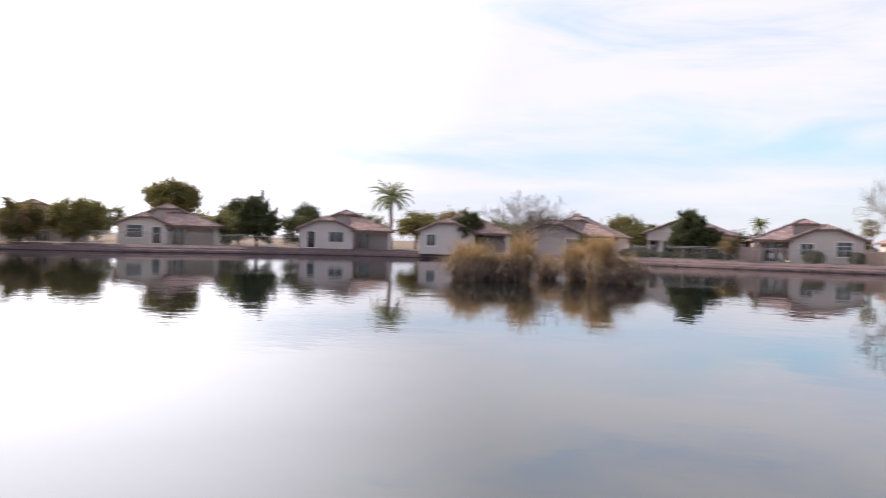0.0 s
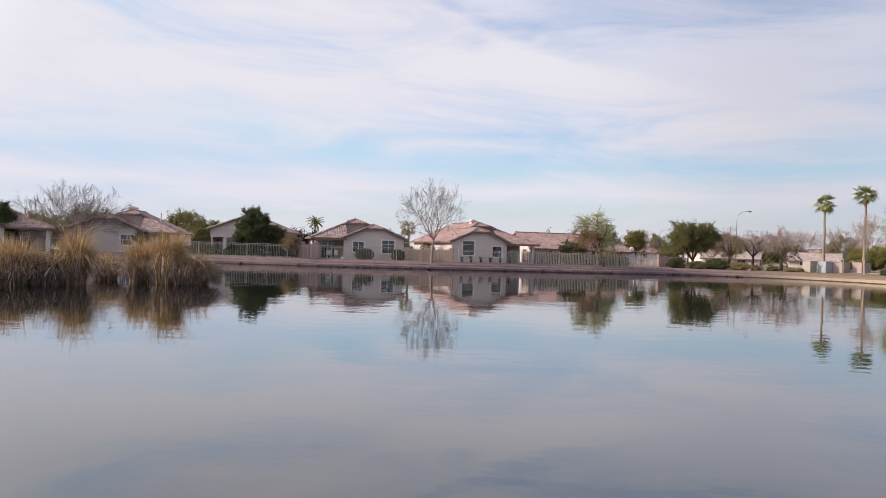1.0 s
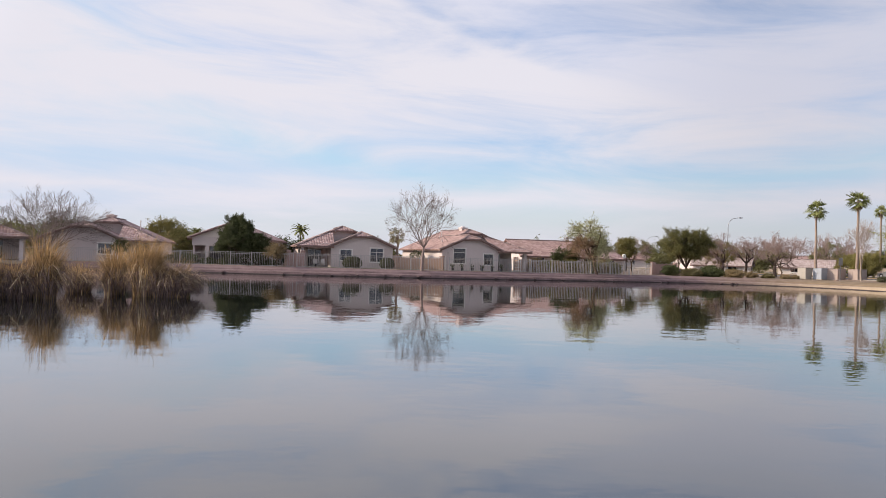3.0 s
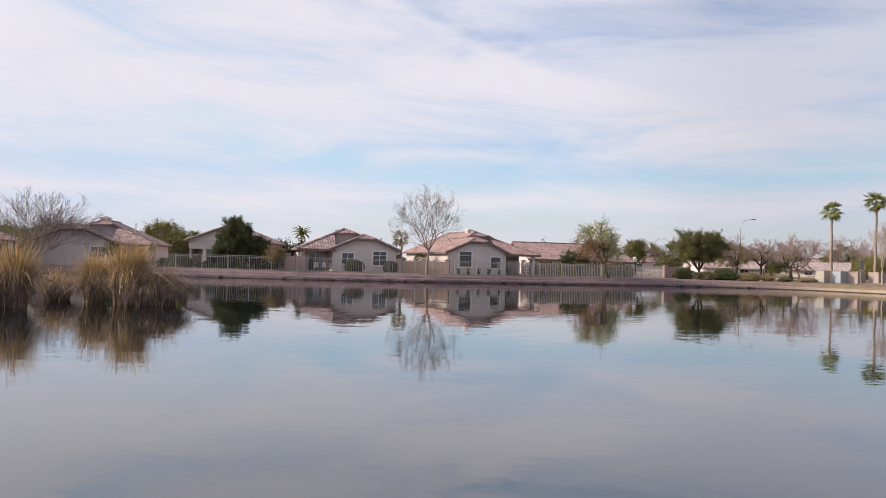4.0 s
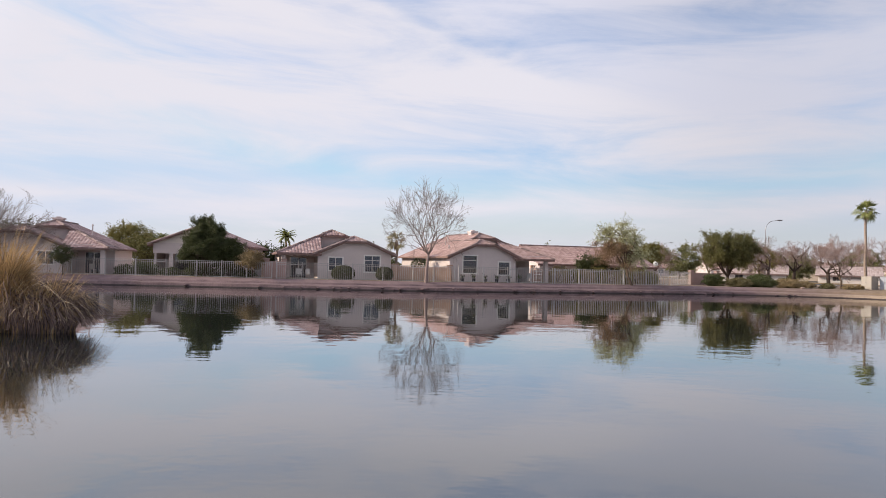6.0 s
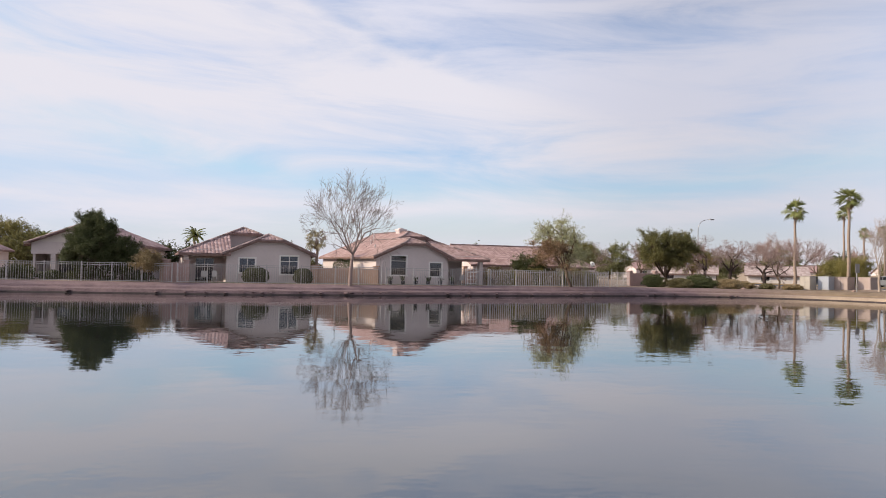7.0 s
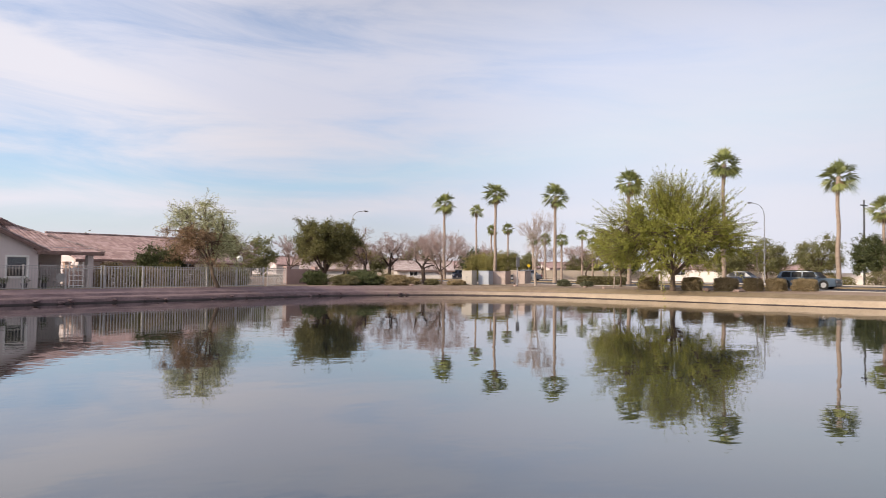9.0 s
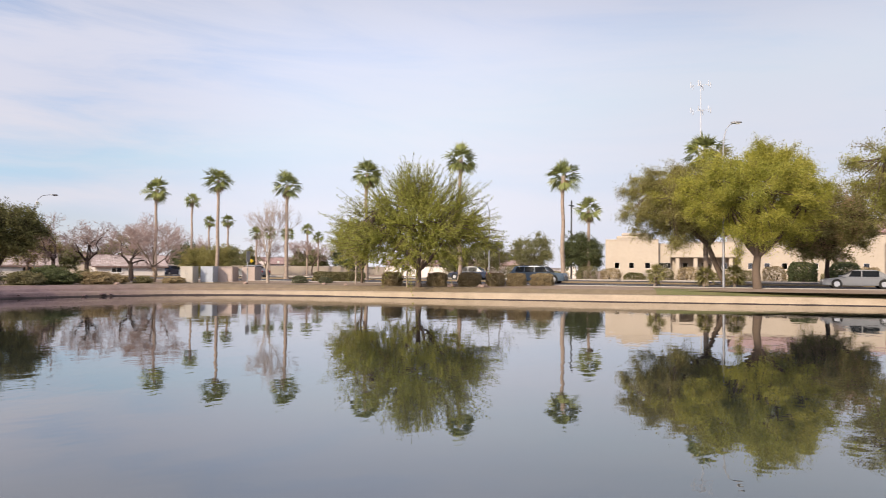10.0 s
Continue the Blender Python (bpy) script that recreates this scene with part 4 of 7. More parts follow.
def porch_gable_house(m, label, W=8.8, depth=11.0, eave=3.15):
    """House whose whole gable end runs forward over a deep porch on posts."""
    h = thing("house", m, label, "house", "lakeside houses")
    T, oh, back = 0.2, 0.45, 3.0
    rise = 0.38
    rz = eave + W / 2 * rise
    lz = eave - oh * rise
    part("porch_wall", wall_with_holes(0, W, -0.3, eave, back, back + T, [(1.2, 3.4, 0, 2.05), (6.2, 7.9, 0.8, 2.0)]), "stucco", h)
    part("side_wall", boxes((0, T, back + T, depth, -0.3, eave)), "stucco", h)
    part("side_wall", boxes((W - T, W, back + T, depth, -0.3, eave)), "stucco", h)
    part("rear_wall", boxes((0, W, depth, depth + T, -0.3, eave)), "stucco", h)
    part("floor_slab", boxes((0.02, W - 0.02, 0, depth, -0.35, -0.02)), "concrete", h)
    window(h, 6.2, 7.9, 0.8, 2.0, back, 1)
    part("door", boxes((1.22, 3.38, back + 0.08, back + 0.11, 0, 2.04)), "glass", h)
    for x in (1.75, 4.6, W - 0.6):
        part("porch_post", boxes((x - 0.2, x + 0.2, 0, 0.4, -0.3, 2.1), bevel=0.02), "stucco", h)
    part("porch_wall", boxes((W - 0.4, W, 0.42, back, -0.3, 2.1)), "stucco", h)
    # added wall closing the porch's left side, to block the sun and shade it
    part("side_wall", boxes((0, 0.2, 0.42, back, -0.3, eave)), "stucco", h)
    part("porch_beam", boxes((0, W, 0.02, 0.38, 2.1, eave)), "stucco", h)
    gb = bmesh.new()
    pts = [(0, 0.05, eave + 0.001), (W, 0.05, eave + 0.001), (W / 2, 0.05, rz - 0.14)]
    f = [gb.verts.new(p) for p in pts]; r = [gb.verts.new((p[0], 0.3, p[2])) for p in pts]
    gb.faces.new(f); gb.faces.new(r[::-1])
    for i in range(3):
        gb.faces.new((f[i], r[i], r[(i + 1) % 3], f[(i + 1) % 3]))
    bmesh.ops.recalc_face_normals(gb, faces=gb.faces)
    # paler stucco than the other walls, so the gable looks lit
    part("gable_wall", gb, "stucco_pale", h)
    for s in (-1, 1):
        xe = -oh if s < 0 else W + oh
        roof_plane(h, [(xe, -oh, lz), (W / 2, -oh, rz), (W / 2, depth + oh, rz), (xe, depth + oh, lz)], (0, 3), "tile_dark")
        ridge_caps(h, (xe, -oh + 0.06, lz + 0.03), (W / 2, -oh + 0.06, rz + 0.03))
        part("fascia", boxes((min(xe, xe - s * 0.04), max(xe, xe - s * 0.04), -oh, depth + oh, lz - 0.24, lz - 0.09)), "fascia", h)
    ridge_caps(h, (W / 2, -oh, rz + 0.02), (W / 2, depth + oh, rz + 0.02))
    return h


porch_gable_house(at(-28.1, 87.3, 2), "pale stucco house with gabled porch on square posts")


def long_house(m, label, L, D, eave, rise, wall="stucco", tile="tile", holes=(), group="houses beyond"):
    """Plain house whose ridge runs along its front; gabled ends."""
    h = thing("house", m, label, "house", group)
    T, oh = 0.2, 0.4
    part("front_wall", wall_with_holes(0, L, -0.3, eave, 0, T, [x[:4] for x in holes]), wall, h)
    part("rear_wall", boxes((0, L, D - T, D, -0.3, eave)), wall, h)
    k = rise / (D / 2)
    for x0 in (0, L - T):
        gb = bmesh.new()
        pts = [(x0, T, -0.3), (x0, D - T, -0.3), (x0, D - T, eave), (x0, D / 2, eave + rise - 0.14), (x0, T, eave)]
        f = [gb.verts.new(p) for p in pts]; r = [gb.verts.new((p[0] + T, p[1], p[2])) for p in pts]
        gb.faces.new(f); gb.faces.new(r[::-1])
        for i in range(5):
            gb.faces.new((f[i], r[i], r[(i + 1) % 5], f[(i + 1) % 5]))
        bmesh.ops.recalc_face_normals(gb, faces=gb.faces)
        part("end_wall", gb, wall, h)
    for x in holes:
        window(h, *x[:4], 0, 1, 0, 0.3)
    for s in (0, 1):
        ye = -oh if s == 0 else D + oh
        lz = eave - oh * k
        roof_plane(h, [(-oh, ye, lz), (L + oh, ye, lz), (L + oh, D / 2, eave + rise), (-oh, D / 2, eave + rise)], (0, 1), tile)
    part("fascia", boxes((-oh, L + oh, -oh, -oh + 0.04, eave - oh * k - 0.24, eave - oh * k - 0.09)), "fascia", h)
    ridge_caps(h, (-oh, D / 2, eave + rise + 0.02), (L + oh, D / 2, eave + rise + 0.02))
    return h


long_house(at(12.0, 99.0, 14), "house with a long low clay tile roof behind the fence", 11.5, 11, 2.2, 2.1, holes=((2, 3.2, 0.9, 2.0), (9, 10.4, 0.9, 2.0)))
long_house(at(28.6, 122.5, 35), "small pale house with tiled roof seen past the trees", 5.5, 6.5, 2.4, 1.4, "stucco_pale", holes=((2, 3.2, 0.9, 2.0),))
# both roofs use the tile colours lightened for sunlight
long_house(at(47.6, 133.0, -28, GROUND - 0.3), "low pale stucco house with a sunlit tile roof beyond the trees", 9.5, 9, 1.9, 1.3, "stucco_pale", "tile_far", holes=((2, 3.2, 0.9, 1.8), (6, 7.4, 0.9, 1.8)))
long_house(at(60.6, 127.5, -30, GROUND - 0.3), "low stucco house with a pale sunlit-toned tile roof beyond the trees", 8.5, 9, 1.9, 1.3, "stucco_pale", "tile_far", holes=((2, 3.2, 0.9, 1.8),))
long_house(at(23.6, 102.2, 20), "small tile-roofed porch wing beyond the fence", 3.2, 5, 2.1, 1.0, "stucco", tile="tile_dark", holes=((1.0, 2.0, 0.3, 1.8),))
rngh = random.Random(5)
for k in range(9):
    x = 40 + k * 17
    y = 205 + 8 * math.sin(k * 1.7) - max(0, k - 4) * 2
    long_house(at(x, y, rngh.uniform(-12, 16)), "distant low stucco house with tile roof", rngh.uniform(12, 16), 10, 2.7, rngh.uniform(1.7, 2.3),
               rngh.choice(["stucco", "stucco_pale"]), "tile", holes=((2, 3.4, 0.9, 2.0), (7, 8.6, 0.9, 2.0)), group="distant houses")


# ======== plants ========
def curve_pts(a, b, n, bend, rng, sag=0.0):
    """Points on a bent way from a to b."""
    mid = (a + b) / 2 + Vector((rng.uniform(-1, 1), rng.uniform(-1, 1), rng.uniform(-0.5, 1))) * bend + Vector((0, 0, sag))
    return [a * (1 - t) ** 2 + mid * 2 * t * (1 - t) + b * t * t for t in [i / n for i in range(n + 1)]]


def leafy_tree(name, x, y, label, height, rx, ry, trunk_h, trunk_r, clumps, per_clump, clump_r, leaf, leaf_mat, bark="bark", seed=1,
               low=None, droop=0.3, lift=0.0, top_bias=0.0, category="tree", limbs=6, lean=(0, 0), skew=0.0, z=GROUND, hollow=0.55, twigs=3,
               second=None, cone=0.0, tuft=0.5, thin=0.2, reach=1.0, radial=0.6):
    """Trunk, limbs to many clump centres in an uneven envelope, leaves in the clumps."""
    rng = random.Random(seed)
    nr = np.random.default_rng(seed)
    low = trunk_h * 0.9 if low is None else low
    t = thing(name, at(x, y, rng.uniform(0, 360) if skew == 0 else 0, z), label, category)
    verts, faces = [], []
    fork = Vector((lean[0] * 0.5, lean[1] * 0.5, trunk_h))
    tube(verts, faces, [Vector((0, 0, -0.2)), Vector((0, 0, 0.15)), fork * 0.55 + Vector((rng.uniform(-.1, .1), rng.uniform(-.1, .1), 0)), fork],
         [trunk_r * 1.5, trunk_r * 1.1, trunk_r * 0.95, trunk_r * 0.85], 8)
    cz, rz = (height + low) / 2, (height - low) / 2
    hubs = []
    for k in range(limbs):
        a = 2 * math.pi * (k + rng.uniform(-0.3, 0.3)) / limbs
        r = rng.uniform(0.35, 0.6)
        hub = Vector((lean[0] + rx * r * math.cos(a), lean[1] + ry * r * math.sin(a), cz + rz * rng.uniform(-0.25, 0.35)))
        pts = curve_pts(fork, hub, 5, 0.25, rng, sag=-0.1 * rx)
        tube(verts, faces, pts, [trunk_r * 0.62 * (1 - 0.12 * i) for i in range(len(pts))], 6)
        hubs.append((hub, trunk_r * 0.25))
    hubs.append((Vector((lean[0], lean[1], cz + rz * 0.35)), trunk_r * 0.3))
    pts = curve_pts(fork, hubs[-1][0], 4, 0.2, rng)
    tube(verts, faces, pts, [trunk_r * 0.6 * (1 - 0.13 * i) for i in range(len(pts))], 6)
    leaves, leaves2 = [], []
    for k in range(clumps):
        while True:
            v = Vector((rng.gauss(0, 1), rng.gauss(0, 1), rng.gauss(0, 1)))
            if v.length > 0.1:
                v.normalize()
                break
        rad = hollow + (1 - hollow) * rng.random() ** 0.6
        wob = 0.82 + 0.35 * noise.noise(v * 1.7 + Vector((seed, 0, 0))) + rng.uniform(-0.06, 0.1)
        p = Vector((v.x * rx * (1 - cone * v.z), v.y * ry * (1 - cone * v.z), v.z * rz)) * rad * wob
        c = Vector((p.x + lean[0] + skew * p.z, p.y + lean[1], cz + p.z + top_bias * (1 - (v.x ** 2 + v.y ** 2)) * rz))
        hub, hr = min(hubs, key=lambda q: (q[0] - c).length)
        pts = curve_pts(hub, c, 3, 0.15, rng)
        tube(verts, faces, pts, [hr * (0.7 - 0.18 * i) + 0.008 for i in range(4)], 4)
        for q in range(twigs):
            d = Vector((rng.gauss(0, 1), rng.gauss(0, 1), rng.gauss(0.3 + lift, 0.8) - droop)).normalized() + v * radial
            e = c + d * clump_r * rng.uniform(0.8, 1.5) * reach
            tube(verts, faces, [c, (c + e) / 2 + Vector((0, 0, 0.05)), e], [0.018, 0.012, 0.004], 3, False)
            n = int(per_clump * tuft / twigs)
            s = nr.random((n, 1))
            cc = np.array(c)[None] * (1 - s) + np.array(e)[None] * s + nr.normal(size=(n, 3)) * clump_r * thin
            (leaves2 if second and len(second) == 4 and c.x < second[2] and c.z < second[3] else leaves).append(cc)
        cc = np.array(c)[None] + nr.normal(size=(int(per_clump * (1 - tuft)), 3)) * clump_r * np.array([0.55, 0.55, 0.42])
        (leaves2 if second and rng.random() < second[1] and (len(second) == 2 or (c.x < second[2] and c.z < second[3])) else leaves).append(cc)
    link("trunk", mesh_from("trunk", verts, faces, True), bark, t)
    co = leaf_quads(nr, np.concatenate(leaves), leaf[0], leaf[1], droop, lift)
    link("crown", quads_mesh("crown", co), leaf_mat, t)
    if leaves2:
        link("crown", quads_mesh("crown", leaf_quads(nr, np.concatenate(leaves2), leaf[0], leaf[1], droop, lift)), second[0], t)
    return t


def bare_tree(name, x, y, label, height, spread, trunk_h, trunk_r, seed, bark="bark_pale", twig="twig", levels=6, kids=(4, 3, 3, 3, 3, 3), upward=0.25,
              crooked=0.18, z=GROUND, angle=0.62, shrink=0.68, width=None, thick=0.014, along=False):
    """Leafless tree by repeated forking: trunk with limbs, and a mesh of fine twigs."""
    rng = random.Random(seed)
    t = thing(name, at(x, y, 0, z), label, "tree")
    verts, faces, tv, tf = [], [], [], []
    total = sum(shrink ** k for k in range(levels))
    first = (height - trunk_h) / (total * 0.88)

    def grow(p, d, ln, r, lv):
        n = 4 if lv < 3 else 3
        pts, rad, q, dd = [p], [r], p, d
        for i in range(n):
            dd = (dd + Vector((rng.gauss(0, crooked), rng.gauss(0, crooked), rng.gauss(0, crooked * 0.6) + upward * 0.16))).normalized()
            q = q + dd * ln / n
            pts.append(q)
            rad.append(max(r * (1 - 0.42 * (i + 1) / n), thick))
        if lv <= 2:
            tube(verts, faces, pts, rad, 6 if lv < 2 else 5)
        else:
            tube(tv, tf, pts, rad, 3, False)
        if lv >= levels:
            return
        for k in range(kids[lv]):
            i = n if k == 0 else rng.randint(1 if along else max(1, n - 2 - (lv > 2)), n)
            side = dd.orthogonal().normalized()
            side.rotate(Matrix.Rotation(rng.uniform(0, 2 * math.pi), 3, dd).to_quaternion())
            a = rng.uniform(0.5, 1.15) * angle * (0.5 if k == 0 else 1) * (0.7 if along and lv >= 3 else 1)
            nd = (dd * math.cos(a) + side * math.sin(a) * spread).normalized()
            grow(pts[i], nd, ln * shrink * rng.uniform(0.75, 1.2), rad[i] * (0.82 if k == 0 else rng.uniform(0.5, 0.72)), lv + 1)

    tp = [Vector((0, 0, -0.2)), Vector((0, 0, 0.1)), Vector((rng.uniform(-.12, .12), rng.uniform(-.12, .12), trunk_h * 0.6)), Vector((rng.uniform(-.2, .2), rng.uniform(-.2, .2), trunk_h))]
    tube(verts, faces, tp, [trunk_r * 1.5, trunk_r * 1.15, trunk_r, trunk_r * 0.9], 8)
    a0 = rng.uniform(0, 6.28)
    for k in range(kids[0]):
        a = a0 + 2 * math.pi * k / kids[0] + rng.uniform(-0.3, 0.3)
        s = rng.uniform(0.35, 0.75) * spread
        grow(tp[-1], Vector((math.cos(a) * s, math.sin(a) * s, 1)).normalized(), first * rng.uniform(0.85, 1.1), trunk_r * rng.uniform(0.5, 0.72), 1)
    allz = sorted(v.z for v in tv)
    allr = sorted(math.hypot(v.x, v.y) for v in tv)
    kz = height / allz[int(len(allz) * 0.998)]
    kr = (width or height * 0.8) / 2 / allr[int(len(allr) * 0.97)]
    for v in (*verts, *tv):
        up = min(1.0, max(0.0, v.z / trunk_h))
        f = 1 + (kr - 1) * up
        v.x, v.y, v.z = v.x * f, v.y * f, v.z * kz
        # long stray shoots are drawn in towards an egg-shaped crown
        if v.z > trunk_h:
            hw, hh = (width or height * 0.8) / 2, (height - trunk_h) / 2
            q = Vector((v.x / hw, v.y / hw, (v.z - trunk_h - hh) / hh))
            r = q.length
            if r > 0.85:
                g = (0.85 + 0.25 * (1 - math.exp((0.85 - r) / 0.25))) / r
                v.x, v.y, v.z = v.x * g, v.y * g, trunk_h + hh + (v.z - trunk_h - hh) * g
    link("trunk", mesh_from("trunk", verts, faces, True), bark, t)
    tagged(link("fine_branching", mesh_from("fine_branching", tv, tf), twig, t), kind="stuff")
    return t


def fan_palm(x, y, height, seed, label="tall slim fan palm with a green crown", crown=1.9, trunk=0.225, z=GROUND, group="roadside palms", leaves=28, lean=0.0,
             skirt=5, leaf_mat="palm_leaf"):
    rng = random.Random(seed)
    t = thing("palm_tree", at(x, y, rng.uniform(0, 360), z), label, "palm tree", group)
    verts, faces = [], []
    n = 16
    top = Vector((lean, 0.0, height - crown * 0.8))
    pts = [Vector((lean * (i / n) ** 2, 0.06 * math.sin(i * 0.9), -0.2 + (top.z + 0.2) * i / n)) for i in range(n + 1)]
    rad = [trunk * (1.45 if i == 0 else 1.0 - 0.38 * i / n + (0.02 if i % 2 else 0)) for i in range(n + 1)]
    rad[-1] *= 1.3; rad[-2] *= 1.45; rad[-3] *= 1.2
    tube(verts, faces, pts, rad, 9)
    link("trunk", mesh_from("trunk", verts, faces, True), "palm_trunk", t)
    gv, gf, dv, df = [], [], [], []
    hub = pts[-1]
    for k in range(leaves + skirt):
        dead = k >= leaves
        az = k * 2.39996 + rng.uniform(-0.3, 0.3)
        el = rng.uniform(-1.5, -1.25) if dead else (1.40 - 2.35 * (k / leaves) ** 0.95 + rng.uniform(-0.15, 0.15))
        d = Vector((math.cos(az) * math.cos(el), math.sin(az) * math.cos(el), math.sin(el)))
        side = Vector((-math.sin(az), math.cos(az), 0))
        side.rotate(Matrix.Rotation(rng.uniform(-0.9, 0.9), 3, d).to_quaternion())
        up = d.cross(side) * -1
        if up.z < 0:
            up = -up
        pet = crown * rng.uniform(0.16, 0.46) * (0.5 if dead else 1)
        base = hub + d * pet
        V, F = (dv, df) if dead else (gv, gf)
        b = len(V)
        V += [hub + side * 0.02, hub - side * 0.02, base - side * 0.015, base + side * 0.015]
        F.append((b, b + 1, b + 2, b + 3))
        blade = crown * rng.uniform(0.54, 0.68) * (0.8 if dead else 1)
        m = 11
        for j in range(m):
            a = (j / (m - 1) - 0.5) * 1.9 * (0.5 if dead else 1)
            dirn = (d * math.cos(a) + side * math.sin(a)).normalized()
            ln = blade * (0.72 + 0.28 * math.cos(a)) * rng.uniform(0.88, 1.08)
            w = 0.066 * crown / 1.9
            perp = dirn.cross(up).normalized()
            mid = base + dirn * ln * 0.5 + up * (0.03 if j % 2 else -0.03) - Vector((0, 0, 0.02))
            tip = base + dirn * ln - Vector((0, 0, ln * rng.uniform(0.08, 0.30)))
            b = len(V)
            V += [base, mid + perp * w, tip, mid - perp * w]
            F.append((b, b + 1, b + 2, b + 3))
    link("crown", mesh_from("crown", gv, gf), leaf_mat, t)
    if dv:
        link("skirt", mesh_from("skirt", dv, df), "palm_dead", t, "hanging dead brown fronds")
    return t


def feather_palm(x, y, height, seed, label, crown=2.6, trunk=0.24, fronds=26, z=GROUND, leaf_mat="palm_leaf", droop=0.55):
    """Palm with long arching feather fronds."""
    rng = random.Random(seed)
    t = thing("palm_tree", at(x, y, rng.uniform(0, 360), z), label, "palm tree", "garden palms")
    verts, faces = [], []
    n = 14
    th = height - crown * 0.45
    pts = [Vector((0.05 * math.sin(i), 0.05 * math.cos(i * 1.3), -0.2 + (th + 0.2) * i / n)) for i in range(n + 1)]
    rad = [trunk * (1.35 if i == 0 else 1.0 - 0.2 * i / n + (0.03 if i % 2 else 0)) for i in range(n + 1)]
    rad[-1] *= 1.4; rad[-2] *= 1.3
    tube(verts, faces, pts, rad, 9)
    link("trunk", mesh_from("trunk", verts, faces, True), "palm_trunk", t)
    V, F = [], []
    hub = pts[-1]
    for k in range(fronds):
        az = k * 2.39996 + rng.uniform(-0.25, 0.25)
        el = 1.3 - 1.7 * (k / fronds) + rng.uniform(-0.15, 0.15)
        out = Vector((math.cos(az), math.sin(az), 0))
        side = Vector((-math.sin(az), math.cos(az), 0))
        p, e = hub.copy(), el
        ln = crown * rng.uniform(0.85, 1.1)
        seg = 9
        for s in range(seg):
            d = out * math.cos(e) + Vector((0, 0, math.sin(e)))
            q = p + d * ln / seg
            nrm = d.cross(side)
            b = len(V)
            V += [p + side * 0.02, p - side * 0.02, q - side * 0.015, q + side * 0.015]
            F.append((b, b + 1, b + 2, b + 3))
            if s > 0:
                for j in range(5):
                    r = p + (q - p) * (j / 5)
                    for sg in (-1, 1):
                        lf = 0.5 * crown / 2.6 * (1 - abs(s / seg - 0.45)) * rng.uniform(0.8, 1.1)
                        tip = r + side * sg * lf * 0.8 + d * lf * 0.5 - Vector((0, 0, lf * rng.uniform(0.2, 0.6)))
                        b = len(V)
                        w = d * 0.04
                        V += [r - w, (r + tip) / 2 - w * 1.2 + nrm * 0.01, tip, (r + tip) / 2 + w * 1.2]
                        F.append((b, b + 1, b + 2, b + 3))
            p = q
            e -= droop * 2.2 / seg * (0.6 + s / seg)
    link("crown", mesh_from("crown", V, F), leaf_mat, t)
    return t


def shrub(x, y, label, rx, ry, h, seed, leaf_mat="shrub", leaf=(0.11, 0.07), n=9000, clipped=0.75, group="", z=GROUND, name="shrub", rot=0.0, rough=0.10):
    """Clipped shrub: leaves over a rounded body with some depth, on a few stems."""
    nr = np.random.default_rng(seed)
    rng = random.Random(seed)
    t = thing(name, at(x, y, rot, z), label, "shrub", group)
    d = nr.normal(size=(n, 3)); d /= np.linalg.norm(d, axis=1)[:, None]
    pw = 2 + 4 * clipped
    d /= (np.abs(d) ** pw).sum(1)[:, None] ** (1 / pw)
    r = 1 - 0.35 * nr.random((n, 1)) ** 2.2
    wob = np.array([noise.noise((v[0] * 2.2 + seed, v[1] * 2.2, v[2] * 2.2)) for v in d])[:, None]
    r = r * (1 + rough * 2 * wob)
    k = 0.94
    c = d * r * np.array([rx, ry, h * 0.58]) * k + np.array([0, 0, h * 0.44])
    c[:, 2] = np.maximum(c[:, 2], 0.03)
    link("foliage", quads_mesh("foliage", leaf_quads(nr, c, leaf[0], leaf[1])), leaf_mat, t)
    verts, faces = [], []
    for i in range(6):
        a = rng.uniform(0, 6.28)
        tube(verts, faces, [Vector((0, 0, -0.05)), Vector((rx * .3 * math.cos(a), ry * .3 * math.sin(a), h * 0.35)), Vector((rx * .55 * math.cos(a), ry * .55 * math.sin(a), h * 0.7))], [0.05, 0.035, 0.012], 5)
    link("stem", mesh_from("stem", verts, faces), "bark_dark", t)
    return t


